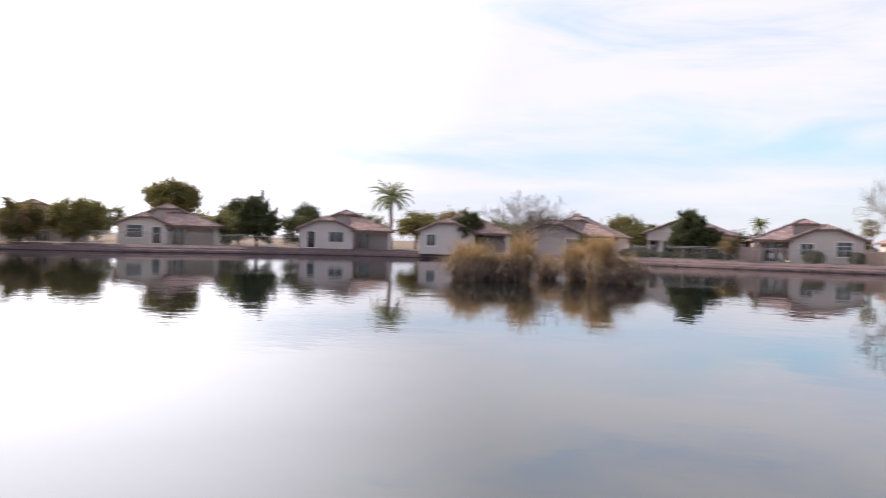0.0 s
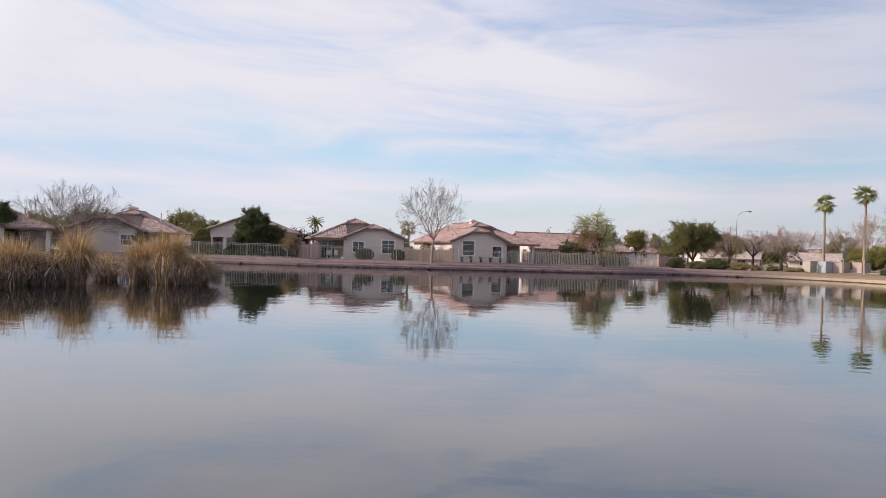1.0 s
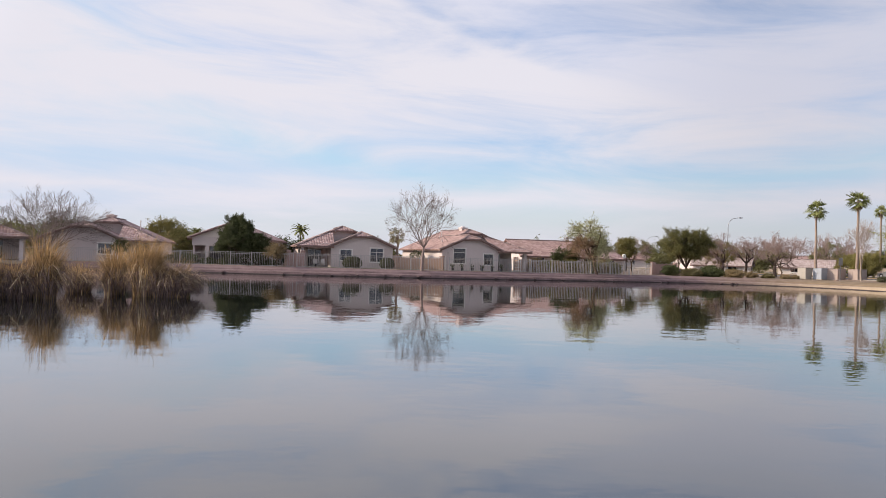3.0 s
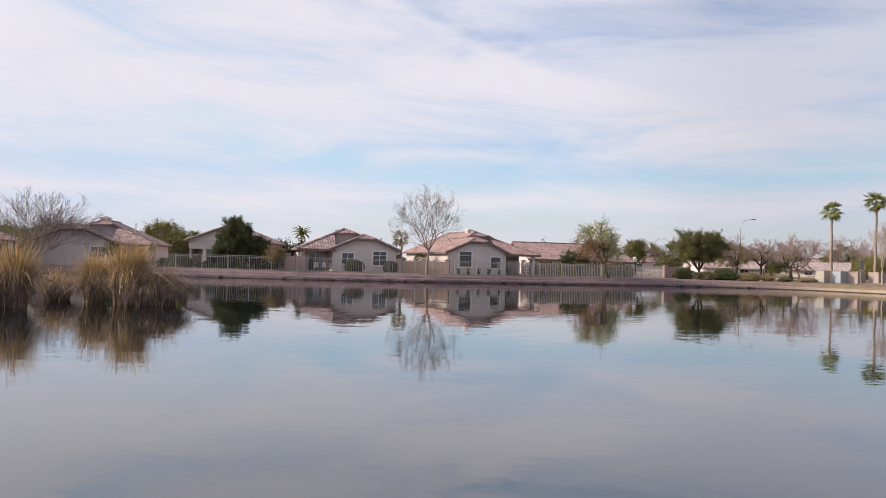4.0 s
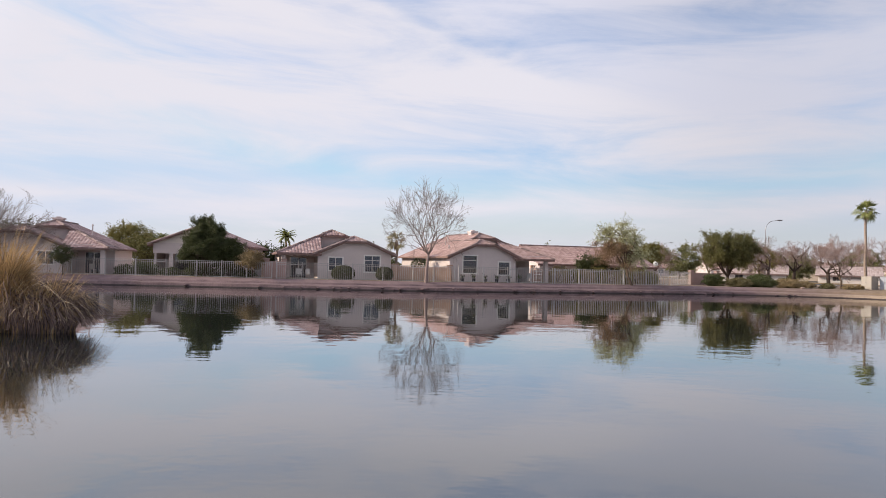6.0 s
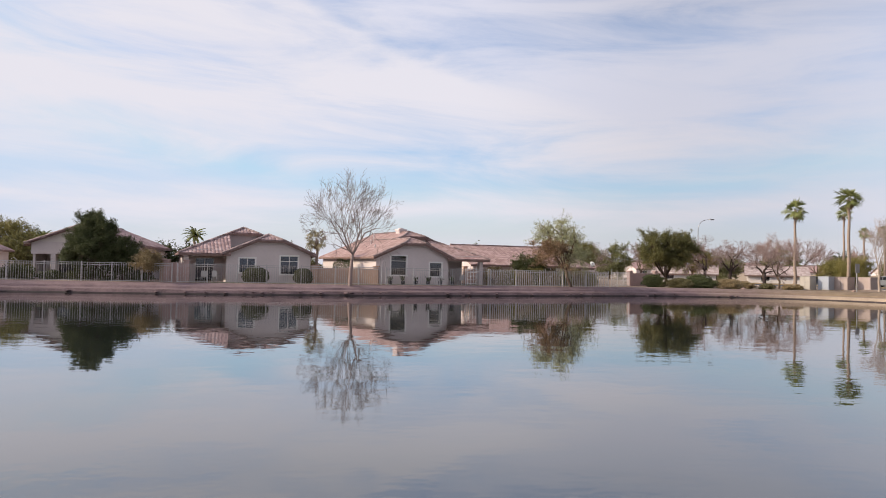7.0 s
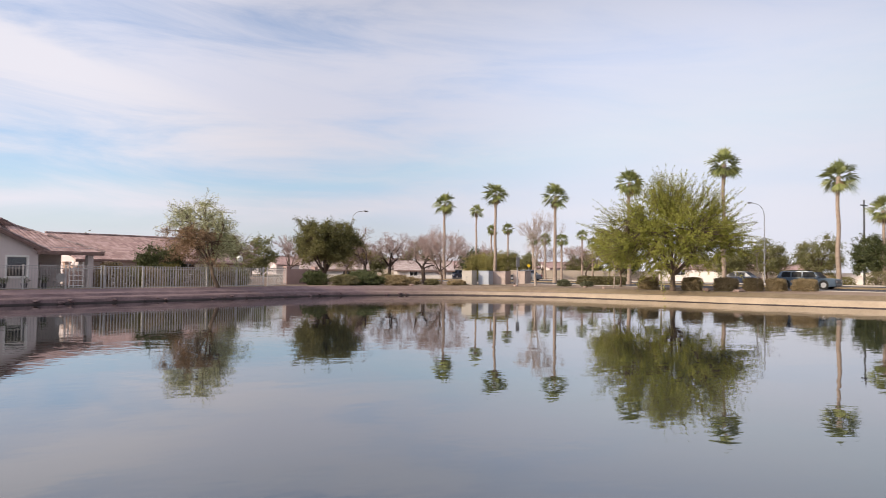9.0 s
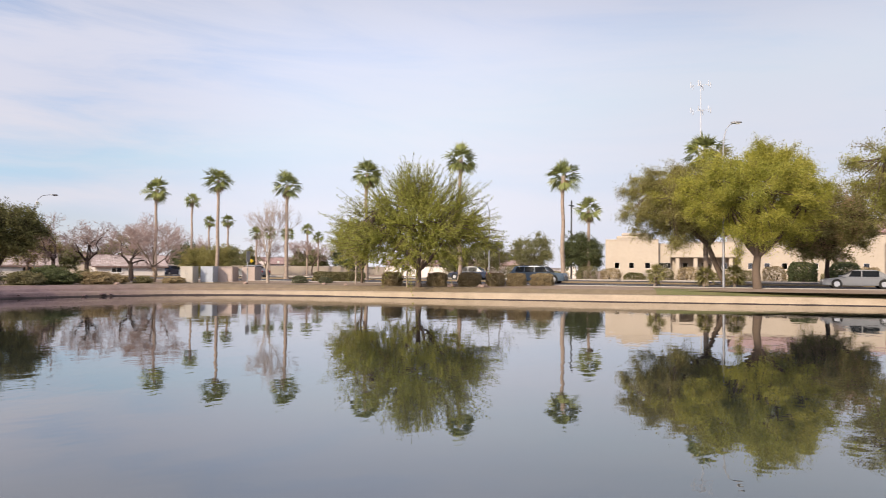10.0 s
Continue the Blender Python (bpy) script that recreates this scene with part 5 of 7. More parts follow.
def grass_clump(x, y, label, rx, ry, h, blades, seed, gold=0.5, lean=(0.0, 0.0)):
    """Tall reed clump standing in the water: upright golden stems over drooping old ones."""
    nr = np.random.default_rng(seed)
    t = thing("reed_clump", pose(x, y, 0), label, "reeds", "reed bed")
    for nm, count, mt, hh, out, droop in (("upright_growth", int(blades * gold), "reed", 1.0, 0.5, (0.05, 0.65)),
                                          ("arching_growth", int(blades * 0.22), "reed", 1.15, 0.75, (0.7, 1.15)),
                                          ("pale_growth", int(blades * 0.025), "reed_pale", 1.2, 0.85, (1.0, 1.35)),
                                          ("drooping_growth", int(blades * (1 - gold)), "reed_old", 1.22, 0.56, (0.95, 1.5))):
        a = nr.uniform(0, 2 * np.pi, count)
        r = np.sqrt(nr.random(count)) * (0.72 if nm == "upright_growth" else 0.95)
        bx, by = np.cos(a) * r * rx, np.sin(a) * r * ry
        hgt = h * hh * nr.uniform(0.40 if nm == "drooping_growth" else 0.55, 1.05, count) * (1 - 0.30 * r ** 2)
        oa = a + nr.normal(0, 0.7, count)
        reach = hgt * out * nr.uniform(0.15 if nm == "upright_growth" else 0.35, 1.0, count) * (0.35 + 0.75 * r)
        seg = 7
        quads = []
        prev = None
        wdir = np.stack([-np.sin(oa + nr.normal(0, .8, count)), np.cos(oa), np.zeros(count)], 1)
        wid = nr.uniform(0.007, 0.021, count)
        if nm == "pale_growth":
            wid = wid * 1.5
        arch = nr.uniform(*droop, count)
        for i in range(seg + 1):
            s = i / seg
            px = bx + np.cos(oa) * reach * s ** 1.7 + lean[0] * hgt * s ** 2
            py = by + np.sin(oa) * reach * s ** 1.7 + lean[1] * hgt * s ** 2
            pz = hgt * (s - arch * 0.62 * s ** 3) * 1.05 - 0.1 * (1 - s)
            p = np.stack([px, py, pz], 1)
            w = (wid * (1 - 0.75 * s))[:, None] * wdir
            cur = (p - w, p + w)
            if prev is not None:
                quads.append(np.stack([prev[0], prev[1], cur[1], cur[0]], 1))
            prev = cur
        link(nm, quads_mesh(nm, np.concatenate(quads)), mt, t)
    return t


REED = "clump of tall dry golden reeds standing in the water"
grass_clump(-14.3, 37.5, REED, 0.52, 0.6, 3.25, 2300, 11, 0.80, lean=(0.10, 0))
grass_clump(-13.2, 37.8, "broad drooping grey-brown reeds at the edge of the bed", 0.95, 0.9, 2.25, 4600, 12, 0.06, lean=(0.12, 0))
grass_clump(-15.95, 38.2, REED, 0.46, 0.5, 2.75, 2100, 13, 0.55)
grass_clump(-18.4, 39.6, "low tuft of dry grey-brown reeds in the water", 0.62, 0.55, 1.95, 2000, 14, 0.16, lean=(0.03, 0))
grass_clump(-17.5, 34.5, REED, 0.50, 0.5, 3.1, 1900, 15, 0.6, lean=(0.03, 0))
grass_clump(-19.9, 33.1, "broad clump of dry brown reeds in the water", 1.05, 1.0, 2.6, 4000, 16, 0.40, lean=(-0.05, 0))
grass_clump(-18.6, 34.0, "broad clump of drooping brown reeds in the water", 0.85, 0.8, 2.25, 3200, 17, 0.1)

# lakeside trees by the houses
bare_tree("bare_tree", -1.25, 81.75, "tall leafless tree with pale forked trunk on the bank", 9.7, 1.5, 2.4, 0.16, 27, angle=0.74, width=9.4, bark="bark_grey", twig="twig_grey", kids=(5, 4, 3, 3, 3, 3), z=0.72, upward=0.2, shrink=0.74, crooked=0.055, thick=0.0105, along=True)
bare_tree("bare_tree", -40.6, 79.4, "wide leafless tree with dense fine grey twigs", 8.0, 1.5, 0.7, 0.11, 22, width=12.4, bark="bark_grey", twig="twig_grey", levels=6, kids=(13, 3, 3, 3, 3, 3), upward=0.12, angle=0.6, shrink=0.74, crooked=0.08, thick=0.0105, along=True)
leafy_tree("dense_tree", -21.9, 83.4, "dense dark green tree with pointed lobes by the fence", 5.25, 2.45, 2.2, 0.6, 0.16, 240, 620, 0.36, (0.10, 0.055), "leaf_dark", seed=23, low=0.3, droop=0, lift=1.2, top_bias=0.10, cone=0.30, skew=0.001, lean=(0.1, 0), tuft=0.72, twigs=3, reach=1.25, radial=0.35, thin=0.24, hollow=0.3)
leafy_tree("dense_tree", -19.6, 83.7, "lower dark green bushy tree beside the fence", 3.3, 1.5, 1.5, 0.5, 0.12, 90, 500, 0.34, (0.10, 0.055), "leaf_dark", seed=123, low=0.2, droop=0, lift=1.0, tuft=0.7, reach=1.2, radial=0.35, thin=0.24, hollow=0.3)
leafy_tree("olive_tree", -37.2, 104.5, "rounded olive-green tree behind the houses", 5.9, 2.9, 2.6, 1.6, 0.16, 80, 320, 0.6, (0.18, 0.07), "leaf_olive", seed=24)
leafy_tree("small_tree", -17.0, 81.6, "small brownish green shrubby tree on the bank", 2.6, 1.3, 1.2, 0.5, 0.06, 40, 240, 0.35, (0.13, 0.06), "shrub_brown", seed=25, low=0.7, z=0.75)
leafy_tree("small_tree", -33.0, 79.6, "small thin young tree on the bank", 2.7, 1.0, 1.0, 1.1, 0.05, 26, 160, 0.35, (0.12, 0.05), "leaf_dark", seed=26, z=0.72)
feather_palm(-21.3, 120.2, 6.0, 27, "palm with arching fronds behind the house", crown=1.7, trunk=0.18)
fan_palm(-4.25, 88.6, 5.0, 28, "short fan palm with dry ragged fronds beside the house", crown=1.35, trunk=0.17, leaf_mat="palm_dry", leaves=18, skirt=7, group="garden palms")
feather_palm(-30.0, 95.0, 4.2, 29, "small green palm between the houses", crown=1.2, trunk=0.15)
leafy_tree("pepper_tree", 19.6, 88.4, "airy pepper tree with grey-green and rusty foliage", 6.7, 3.2, 2.8, 1.6, 0.15, 130, 150, 0.5, (0.17, 0.05), "leaf_pepper", seed=31, low=1.3, droop=0.6, skew=0.001, z=0.75, lean=(-0.7, 0.8), hollow=0.3, cone=0.35, limbs=7, twigs=4, tuft=0.7, reach=1.5, second=("leaf_rust", 0.9, -0.6, 4.4))
for k in range(8):
    shrub(12.4 + k * 1.5, 89.6 + k * 0.5, "brownish green rounded hedge shrub behind the fence", 1.0, 0.7, 1.45 + 0.3 * (k % 3 == 0), 400 + k, ("shrub_brown", "leaf_olive")[k % 2], n=3500, clipped=0.2, group="garden hedge", rough=0.2)
leafy_tree("dense_tree", 16.4, 92.2, "dark green bushy tree behind the fence", 3.2, 1.7, 1.5, 0.5, 0.1, 50, 320, 0.45, (0.14, 0.07), "leaf_dark", seed=32, low=0.4)
leafy_tree("round_tree", 34.6, 100.3, "broad dark green tree with several leaning trunks", 6.2, 3.9, 3.7, 1.0, 0.19, 230, 300, 0.50, (0.15, 0.07), "leaf_round", bark="bark_dark", seed=33, low=1.7, limbs=8, hollow=0.4, twigs=4, tuft=0.5, reach=1.1, top_bias=0.1)
leafy_tree("dense_tree", 27.0, 118.0, "dark conifer-like tree beyond the houses", 5.0, 1.5, 1.5, 0.8, 0.14, 70, 320, 0.6, (0.18, 0.08), "leaf_dark", seed=34, low=0.8)
leafy_tree("olive_tree", 33.5, 126.0, "ochre-green tree beyond the houses", 5.6, 1.8, 1.8, 2.2, 0.14, 60, 280, 0.6, (0.2, 0.09), "leaf_olive", seed=35)
leafy_tree("olive_tree", 46.0, 116.5, "thin olive-brown tree with open crown", 5.6, 3.3, 3.0, 1.6, 0.14, 70, 170, 0.6, (0.17, 0.07), "leaf_olive", seed=36, second=("leaf_rust", 0.4))
for k, (sx, sy, r, hh) in enumerate(((-9.0, 83.2, 1.15, 1.35), (-5.2, 84.1, 0.85, 1.3))):
    shrub(sx, sy, "round clipped grey-green shrub before the house wall", r, r * 0.95, hh, 40 + k, "shrub_grey", n=9000, clipped=0.03, rough=0.05)
shrub(-1.9, 88.8, "dark leafy shrub by the garden wall", 1.0, 0.8, 2.2, 44, "leaf_dark", n=4200, clipped=0.2)
# guessed shrubs, added as a dark backdrop for the yard's shade
for k in range(9):
    shrub(-29.5 + k * 1.45 + 0.4 * math.sin(k * 2.1), 83.6 + 0.5 * math.cos(k * 1.7), "low dark garden shrub added to darken the shaded yard behind the fence", 0.95, 0.7, 0.95 + 0.3 * math.sin(k * 1.3), 500 + k, ("leaf_dark", "shrub_grey")[k % 3 == 1], n=2600, clipped=0.1, rough=0.25, group="garden shrubs")
for k, (sx, sy, rr, hh) in enumerate(((40.2, 93.2, 0.9, 0.7), (42.3, 92.6, 0.7, 0.55), (43.6, 90.9, 0.6, 0.45), (39.2, 96.0, 1.3, 1.0), (45.4, 92.0, 0.5, 0.45))):
    shrub(sx, sy, "low yellowish green shrub on the soil bed", rr, rr, hh, 520 + k, ("shrub_brown", "shrub")[k % 2], n=3500, clipped=0.05, rough=0.3, group="soil bed shrubs")
# trees along the western shore
leafy_tree("dense_tree", -68.3, 60.6, "dense green conical tree behind the fence", 6.2, 3.2, 2.9, 0.6, 0.2, 190, 420, 0.5, (0.16, 0.08), "leaf_dark", seed=51, low=0.2, top_bias=0.12, cone=0.32, lift=0.8, droop=0, hollow=0.3)
leafy_tree("tall_tree", -90.0, 64.0, "tall rounded olive-green tree behind the roofs", 9.0, 4.2, 4.0, 3.0, 0.25, 130, 380, 0.85, (0.24, 0.1), "leaf_olive", seed=52, low=4.0)
leafy_tree("round_tree", -79.3, 43.6, "broad brownish olive tree on the shore", 5.0, 3.3, 3.0, 0.9, 0.2, 110, 360, 0.7, (0.2, 0.09), "leaf_olive", seed=53, low=0.6)
leafy_tree("round_tree", -81.8, 38.9, "rounded brownish olive tree on the shore", 4.5, 2.6, 2.4, 0.8, 0.18, 90, 340, 0.6, (0.2, 0.09), "leaf_olive", seed=54, low=0.5, second=("leaf_rust", 0.5))
leafy_tree("round_tree", -85.0, 33.6, "rounded green tree on the far shore", 4.4, 3.2, 3.0, 0.8, 0.18, 90, 340, 0.65, (0.2, 0.09), "leaf_mesq", seed=55, low=0.5)
leafy_tree("round_tree", -84.0, 71.0, "green tree behind the roofs", 6.6, 2.8, 2.6, 2.0, 0.18, 60, 300, 0.7, (0.22, 0.1), "leaf_dark", seed=56)
leafy_tree("round_tree", -78.0, 79.0, "dark green tree behind the roofs", 6.2, 2.4, 2.2, 2.0, 0.18, 50, 300, 0.7, (0.22, 0.1), "leaf_dark", seed=57)
leafy_tree("round_tree", -64.0, 88.0, "olive tree behind the roofs", 5.4, 3.2, 2.4, 2.0, 0.18, 60, 300, 0.7, (0.22, 0.1), "leaf_olive", seed=58)
feather_palm(-57.8, 74.0, 8.4, 59, "palm with broad arching fronds between the houses", crown=3.3, trunk=0.28, fronds=34)
leafy_tree("hedge_tree", -46.6, 75.6, "square-topped dense green tree by the fence", 5.0, 2.0, 1.8, 0.6, 0.16, 80, 340, 0.5, (0.16, 0.08), "leaf_dark", seed=60, low=0.8)
leafy_tree("olive_tree", -55.5, 86.0, "brownish tree behind the houses", 5.9, 3.6, 2.8, 1.8, 0.16, 70, 260, 0.7, (0.2, 0.08), "leaf_olive", seed=61, second=("leaf_rust", 0.5))

for k in range(10):
    a = 0.42 + k * 0.085
    leafy_tree("round_tree", -128 * math.sin(1.62 - a) + 4 * math.sin(k * 2.7), 128 * math.cos(1.62 - a), "distant green tree behind the western houses", 4.6 + (k * 7 % 5) * 0.5, 4.6, 3.8, 1.0, 0.18, 44, 240, 1.0, (0.34, 0.16), ("leaf_far", "leaf_dark", "leaf_far", "leaf_olive")[k % 4], seed=280 + k, low=0.4)

# eastern shore
leafy_tree("mesquite_tree", 50.4, 70.8, "spreading feathery green mesquite tree by the lake edge", 8.0, 5.9, 5.4, 1.2, 0.21, 320, 420, 0.48, (0.15, 0.045), "leaf_mesq", seed=71, low=1.2, droop=-0.1, lift=0.45, top_bias=0.10, limbs=8, hollow=0.3, twigs=7, cone=0.40, tuft=0.92, thin=0.11, reach=2.0, radial=1.3)
leafy_tree("mesquite_tree", 53.4, 78.6, "smaller feathery green mesquite tree beside the path", 5.4, 2.6, 2.4, 1.2, 0.10, 100, 300, 0.42, (0.14, 0.045), "leaf_mesq", seed=171, low=1.6, droop=0.0, lift=0.3, twigs=5, tuft=0.85, thin=0.14, reach=1.6, radial=0.9, hollow=0.3)
leafy_tree("palo_verde_tree", 58.9, 48.0, "large bright yellow-green palo verde tree with double trunk", 10.7, 5.6, 5.4, 2.4, 0.30, 300, 620, 0.60, (0.15, 0.045), "leaf_lime", seed=72, low=2.7, droop=0.35, limbs=9, hollow=0.4, twigs=5, second=("leaf_mesq", 0.3))
leafy_tree("palo_verde_tree", 65.2, 51.2, "tall olive-green leaning tree with drooping foliage", 10.9, 6.0, 5.8, 3.4, 0.22, 300, 560, 0.65, (0.16, 0.048), "leaf_willow", seed=73, low=2.8, droop=0.7, limbs=7, hollow=0.3, twigs=5, second=("leaf_lime", 0.25), skew=0.001, lean=(-0.8, 2.6))
leafy_tree("palo_verde_tree", 62.6, 37.0, "large green shade tree beside the road", 12.2, 6.6, 6.2, 3.2, 0.26, 320, 480, 0.70, (0.17, 0.05), "leaf_willow", seed=74, low=3.4, droop=0.6, second=("leaf_mesq", 0.5), twigs=5, hollow=0.35)
leafy_tree("acacia_tree", 73.5, 44.5, "brownish green spreading tree across the road", 8.6, 5.6, 4.6, 2.4, 0.2, 190, 380, 0.7, (0.18, 0.07), "leaf_olive", bark="bark_dark", seed=75, low=2.2, second=("leaf_rust", 0.35))
bare_tree("bare_tree", 50.6, 86.8, "leafless pale-barked tree with upright fork", 7.7, 0.9, 1.9, 0.13, 76, width=6.3, twig="twig_pale", kids=(4, 3, 3, 3, 3, 3), upward=0.4, angle=0.6, shrink=0.75, thick=0.011)
bare_tree("bare_tree", 45.0, 94.8, "leafless tree with fine rosy twigs", 6.2, 1.15, 1.3, 0.10, 77, width=7.0, bark="bark", twig="twig_pink", kids=(5, 3, 3, 3, 4, 3), angle=0.65, shrink=0.75, thick=0.011)
for k, (bx, by, hh) in enumerate(((40.8, 103.0, 6.2), (44.5, 104.0, 6.0), (47.5, 101.5, 5.6))):
    bare_tree("bare_tree", bx, by, "leafless tree with crooked dark trunk and rosy twigs", hh, 1.2, 1.6, 0.2, 80 + k, width=5.8, bark="bark_dark", twig="twig_pink", kids=(4, 3, 3, 3, 4, 3), crooked=0.36, angle=0.7, shrink=0.74, thick=0.011)
leafy_tree("round_tree", 66.0, 112.5, "low rounded mustard-green tree behind the cabinets", 3.9, 4.2, 3.6, 0.8, 0.14, 110, 420, 0.55, (0.16, 0.07), "leaf_willow", seed=108, low=0.4)
for k in range(8):
    bare_tree("bare_tree", 58 + 8.5 * k + 3 * math.sin(k * 2.1), 140 + 9 * math.cos(k * 1.7), "distant leafless tree with rosy grey twigs", 7.0 + (k % 3) * 0.6, 1.2, 1.6, 0.14, 90 + k, width=9.0, bark="bark", twig="twig_pink", levels=5, kids=(5, 3, 3, 4, 3), angle=0.65, thick=0.02, shrink=0.75)
leafy_tree("dense_tree", 98.0, 75.5, "round dark green tree across the boulevard", 6.4, 3.4, 3.2, 1.2, 0.18, 90, 340, 0.65, (0.2, 0.1), "leaf_dark", seed=100, low=1.0)
for k, (bx, by, hh, rr) in enumerate(((107, 95, 6.4, 3.4), (109, 88, 6.9, 3.4), (104, 99, 5.2, 2.8))):
    leafy_tree("round_tree", bx, by, "drooping olive-green tree across the boulevard", hh, rr, rr, 1.6, 0.16, 70, 300, 0.8, (0.24, 0.08), "leaf_far", seed=101 + k, low=1.2, droop=0.8)
for k in range(9):
    leafy_tree("round_tree", 84 + k * 9 + 4 * math.sin(k * 3.3), 176 - k * 7.5, "distant rounded green tree", 5.0 + (k * 7 % 4) * 0.7, 4.2, 3.6, 1.0, 0.16, 46, 260, 1.0, (0.34, 0.16), ("leaf_far", "leaf_far", "leaf_dark")[k % 3], seed=110 + k, low=0.6)

for k in (0, 3, 5):
    leafy_tree("round_tree", 22 + k * 8.5, 150 + 7 * math.sin(k * 2.2), "distant grey-green tree beyond the houses", 4.6 + (k * 5 % 4) * 0.6, 4.4, 3.6, 1.0, 0.16, 40, 240, 1.0, (0.34, 0.16), ("leaf_far", "leaf_dark", "leaf_far")[k % 3], seed=240 + k, low=0.5)
for k in range(5):
    bare_tree("bare_tree", 28 + 7.5 * k, 131 + 5 * math.cos(k * 1.9), "leafless tree with rosy grey twigs beyond the wall", 5.6 + (k % 3) * 0.5, 1.2, 1.4, 0.13, 260 + k, width=7.5, bark="bark", twig="twig_pink", levels=5, kids=(5, 3, 3, 4, 4), angle=0.65, thick=0.016, shrink=0.75)

for k, (sx, sy) in enumerate(((87.0, 47.6), (87.6, 43.8))):
    shrub(sx, sy, "large dark clipped hedge before the building", 1.7, 1.4, 2.3, 230 + k, "leaf_dark", n=7000, clipped=0.6, leaf=(0.16, 0.1), group="building hedges")

for k, (tx, ty, hh) in enumerate(((-33.5, 99.0, 4.2), (-35.0, 108.0, 4.6), (-49.0, 95.0, 4.0), (-57.5, 84.5, 4.2), (-70.5, 70.0, 4.4), (-76.0, 62.5, 4.2), (-7.5, 104.0, 3.2), (-19.5, 99.0, 3.4))):
    leafy_tree("garden_tree", tx, ty, "low dark green tree between the houses", hh, 3.2, 2.6, 0.7, 0.12, 44, 220, 0.7, (0.24, 0.12), ("leaf_round", "leaf_dark", "leaf_far")[k % 3], seed=420 + k, low=0.3)

# palms of the boulevard
for k, (px, py, pz) in enumerate(((60.8, 115.7, 13.0), (61.34, 105.5, 13.6), (61.8, 95.3, 12.5), (63.14, 85.6, 13.3), (66.0, 76.2, 14.6), (69.25, 66.7, 12.7))):
    fan_palm(px, py, pz - GROUND - RISE, 130 + k, crown=2.0, z=GROUND + RISE + 0.1)
fan_palm(66.5, 53.0, 13.8 - GROUND, 140, "fan palm with bright crown rising above the trees", crown=2.3)
fan_palm(88.3, 142.6, 14.3, 141, crown=1.75, label="fan palm far along the boulevard")
for k, (px, py, pz) in enumerate(((95.4, 146.5, 11.0), (97.9, 144.3, 11.2), (115.6, 140.7, 10.5), (117.2, 139.2, 8.9), (94.7, 133.6, 8.6), (96.2, 132.0, 8.8), (98.9, 130.4, 8.6))):
    fan_palm(px, py, pz, 142 + k, crown=1.6, label="fan palm far along the boulevard")
fan_palm(97.0, 74.2, 11.2, 150, "bright green fan palm with shaggy trunk", crown=2.3, trunk=0.26, skirt=14)
for k, (px, py) in enumerate(((60.0, 55.4), (62.0, 52.2), (63.4, 50.2))):
    fan_palm(px, py, 1.9, 155 + k, "low spiky desert plant with fan leaves", crown=1.1, trunk=0.12, group="spiky plants", leaves=22, skirt=2, leaf_mat="leaf_olive")

# shrubs by the road
for k, (sx, sy, r) in enumerate(((51.5, 74.0, 0.95), (52.3, 70.3, 0.95), (53.9, 68.3, 1.05), (54.6, 66.4, 0.9), (55.3, 64.9, 0.9), (56.4, 63.2, 1.1))):
    shrub(sx, sy, "clipped boxy brownish green shrub beside the road", r * 0.82, r * 0.78, 1.05, 160 + k, "shrub_brown", n=12000, leaf=(0.075, 0.05), clipped=0.9, group="roadside shrubs", rot=12)
for k in range(1, 4):
    shrub(55.0 + k * 0.75, 85.4 - k * 0.9, "long clipped green hedge beside the road", 1.2, 0.9, 1.0, 170 + k, "shrub", n=9000, clipped=0.9, group="roadside hedge", rot=-55)
for k, (sx, sy, rr, hh) in enumerate(((30.8, 93.4, 1.2, 1.5), (33.0, 92.0, 1.3, 1.1), (35.6, 92.2, 1.4, 1.2), (38.0, 91.0, 1.3, 1.1), (36.5, 95.0, 1.5, 1.6))):
    shrub(sx - 0.4, sy + 0.7, "dark rounded shrub on the lake bank", rr, rr, hh * 0.85, 180 + k, ("leaf_dark", "shrub", "leaf_dark", "shrub_brown")[k % 4], n=8000, clipped=0.0, rough=0.32, group="bank shrubs")
for k, (sx, sy, rr, hh) in enumerate(((51.2, 83.6, 0.8, 1.0), (52.0, 81.4, 0.7, 0.8), (60.6, 108, 0.8, 0.9))):
    shrub(sx, sy, "small green shrub on the soil bed", rr * 0.75, rr * 0.75, hh * 0.7, 190 + k, "shrub_grey", n=1800, clipped=0.1, rough=0.25)
for k in range(14):
    p = road_pt(40 + k * 2.9, 17.4 + 1.6 * math.sin(k * 2.3))
    shrub(p.x, p.y, "rounded brownish shrub before the building", 1.3 + 0.3 * math.sin(k), 1.2, 1.5 + 0.4 * math.cos(k * 1.9), 200 + k, ("shrub", "shrub_brown", "leaf_olive")[k % 3], n=2600, clipped=0.4, group="building shrubs", leaf=(0.14, 0.08))


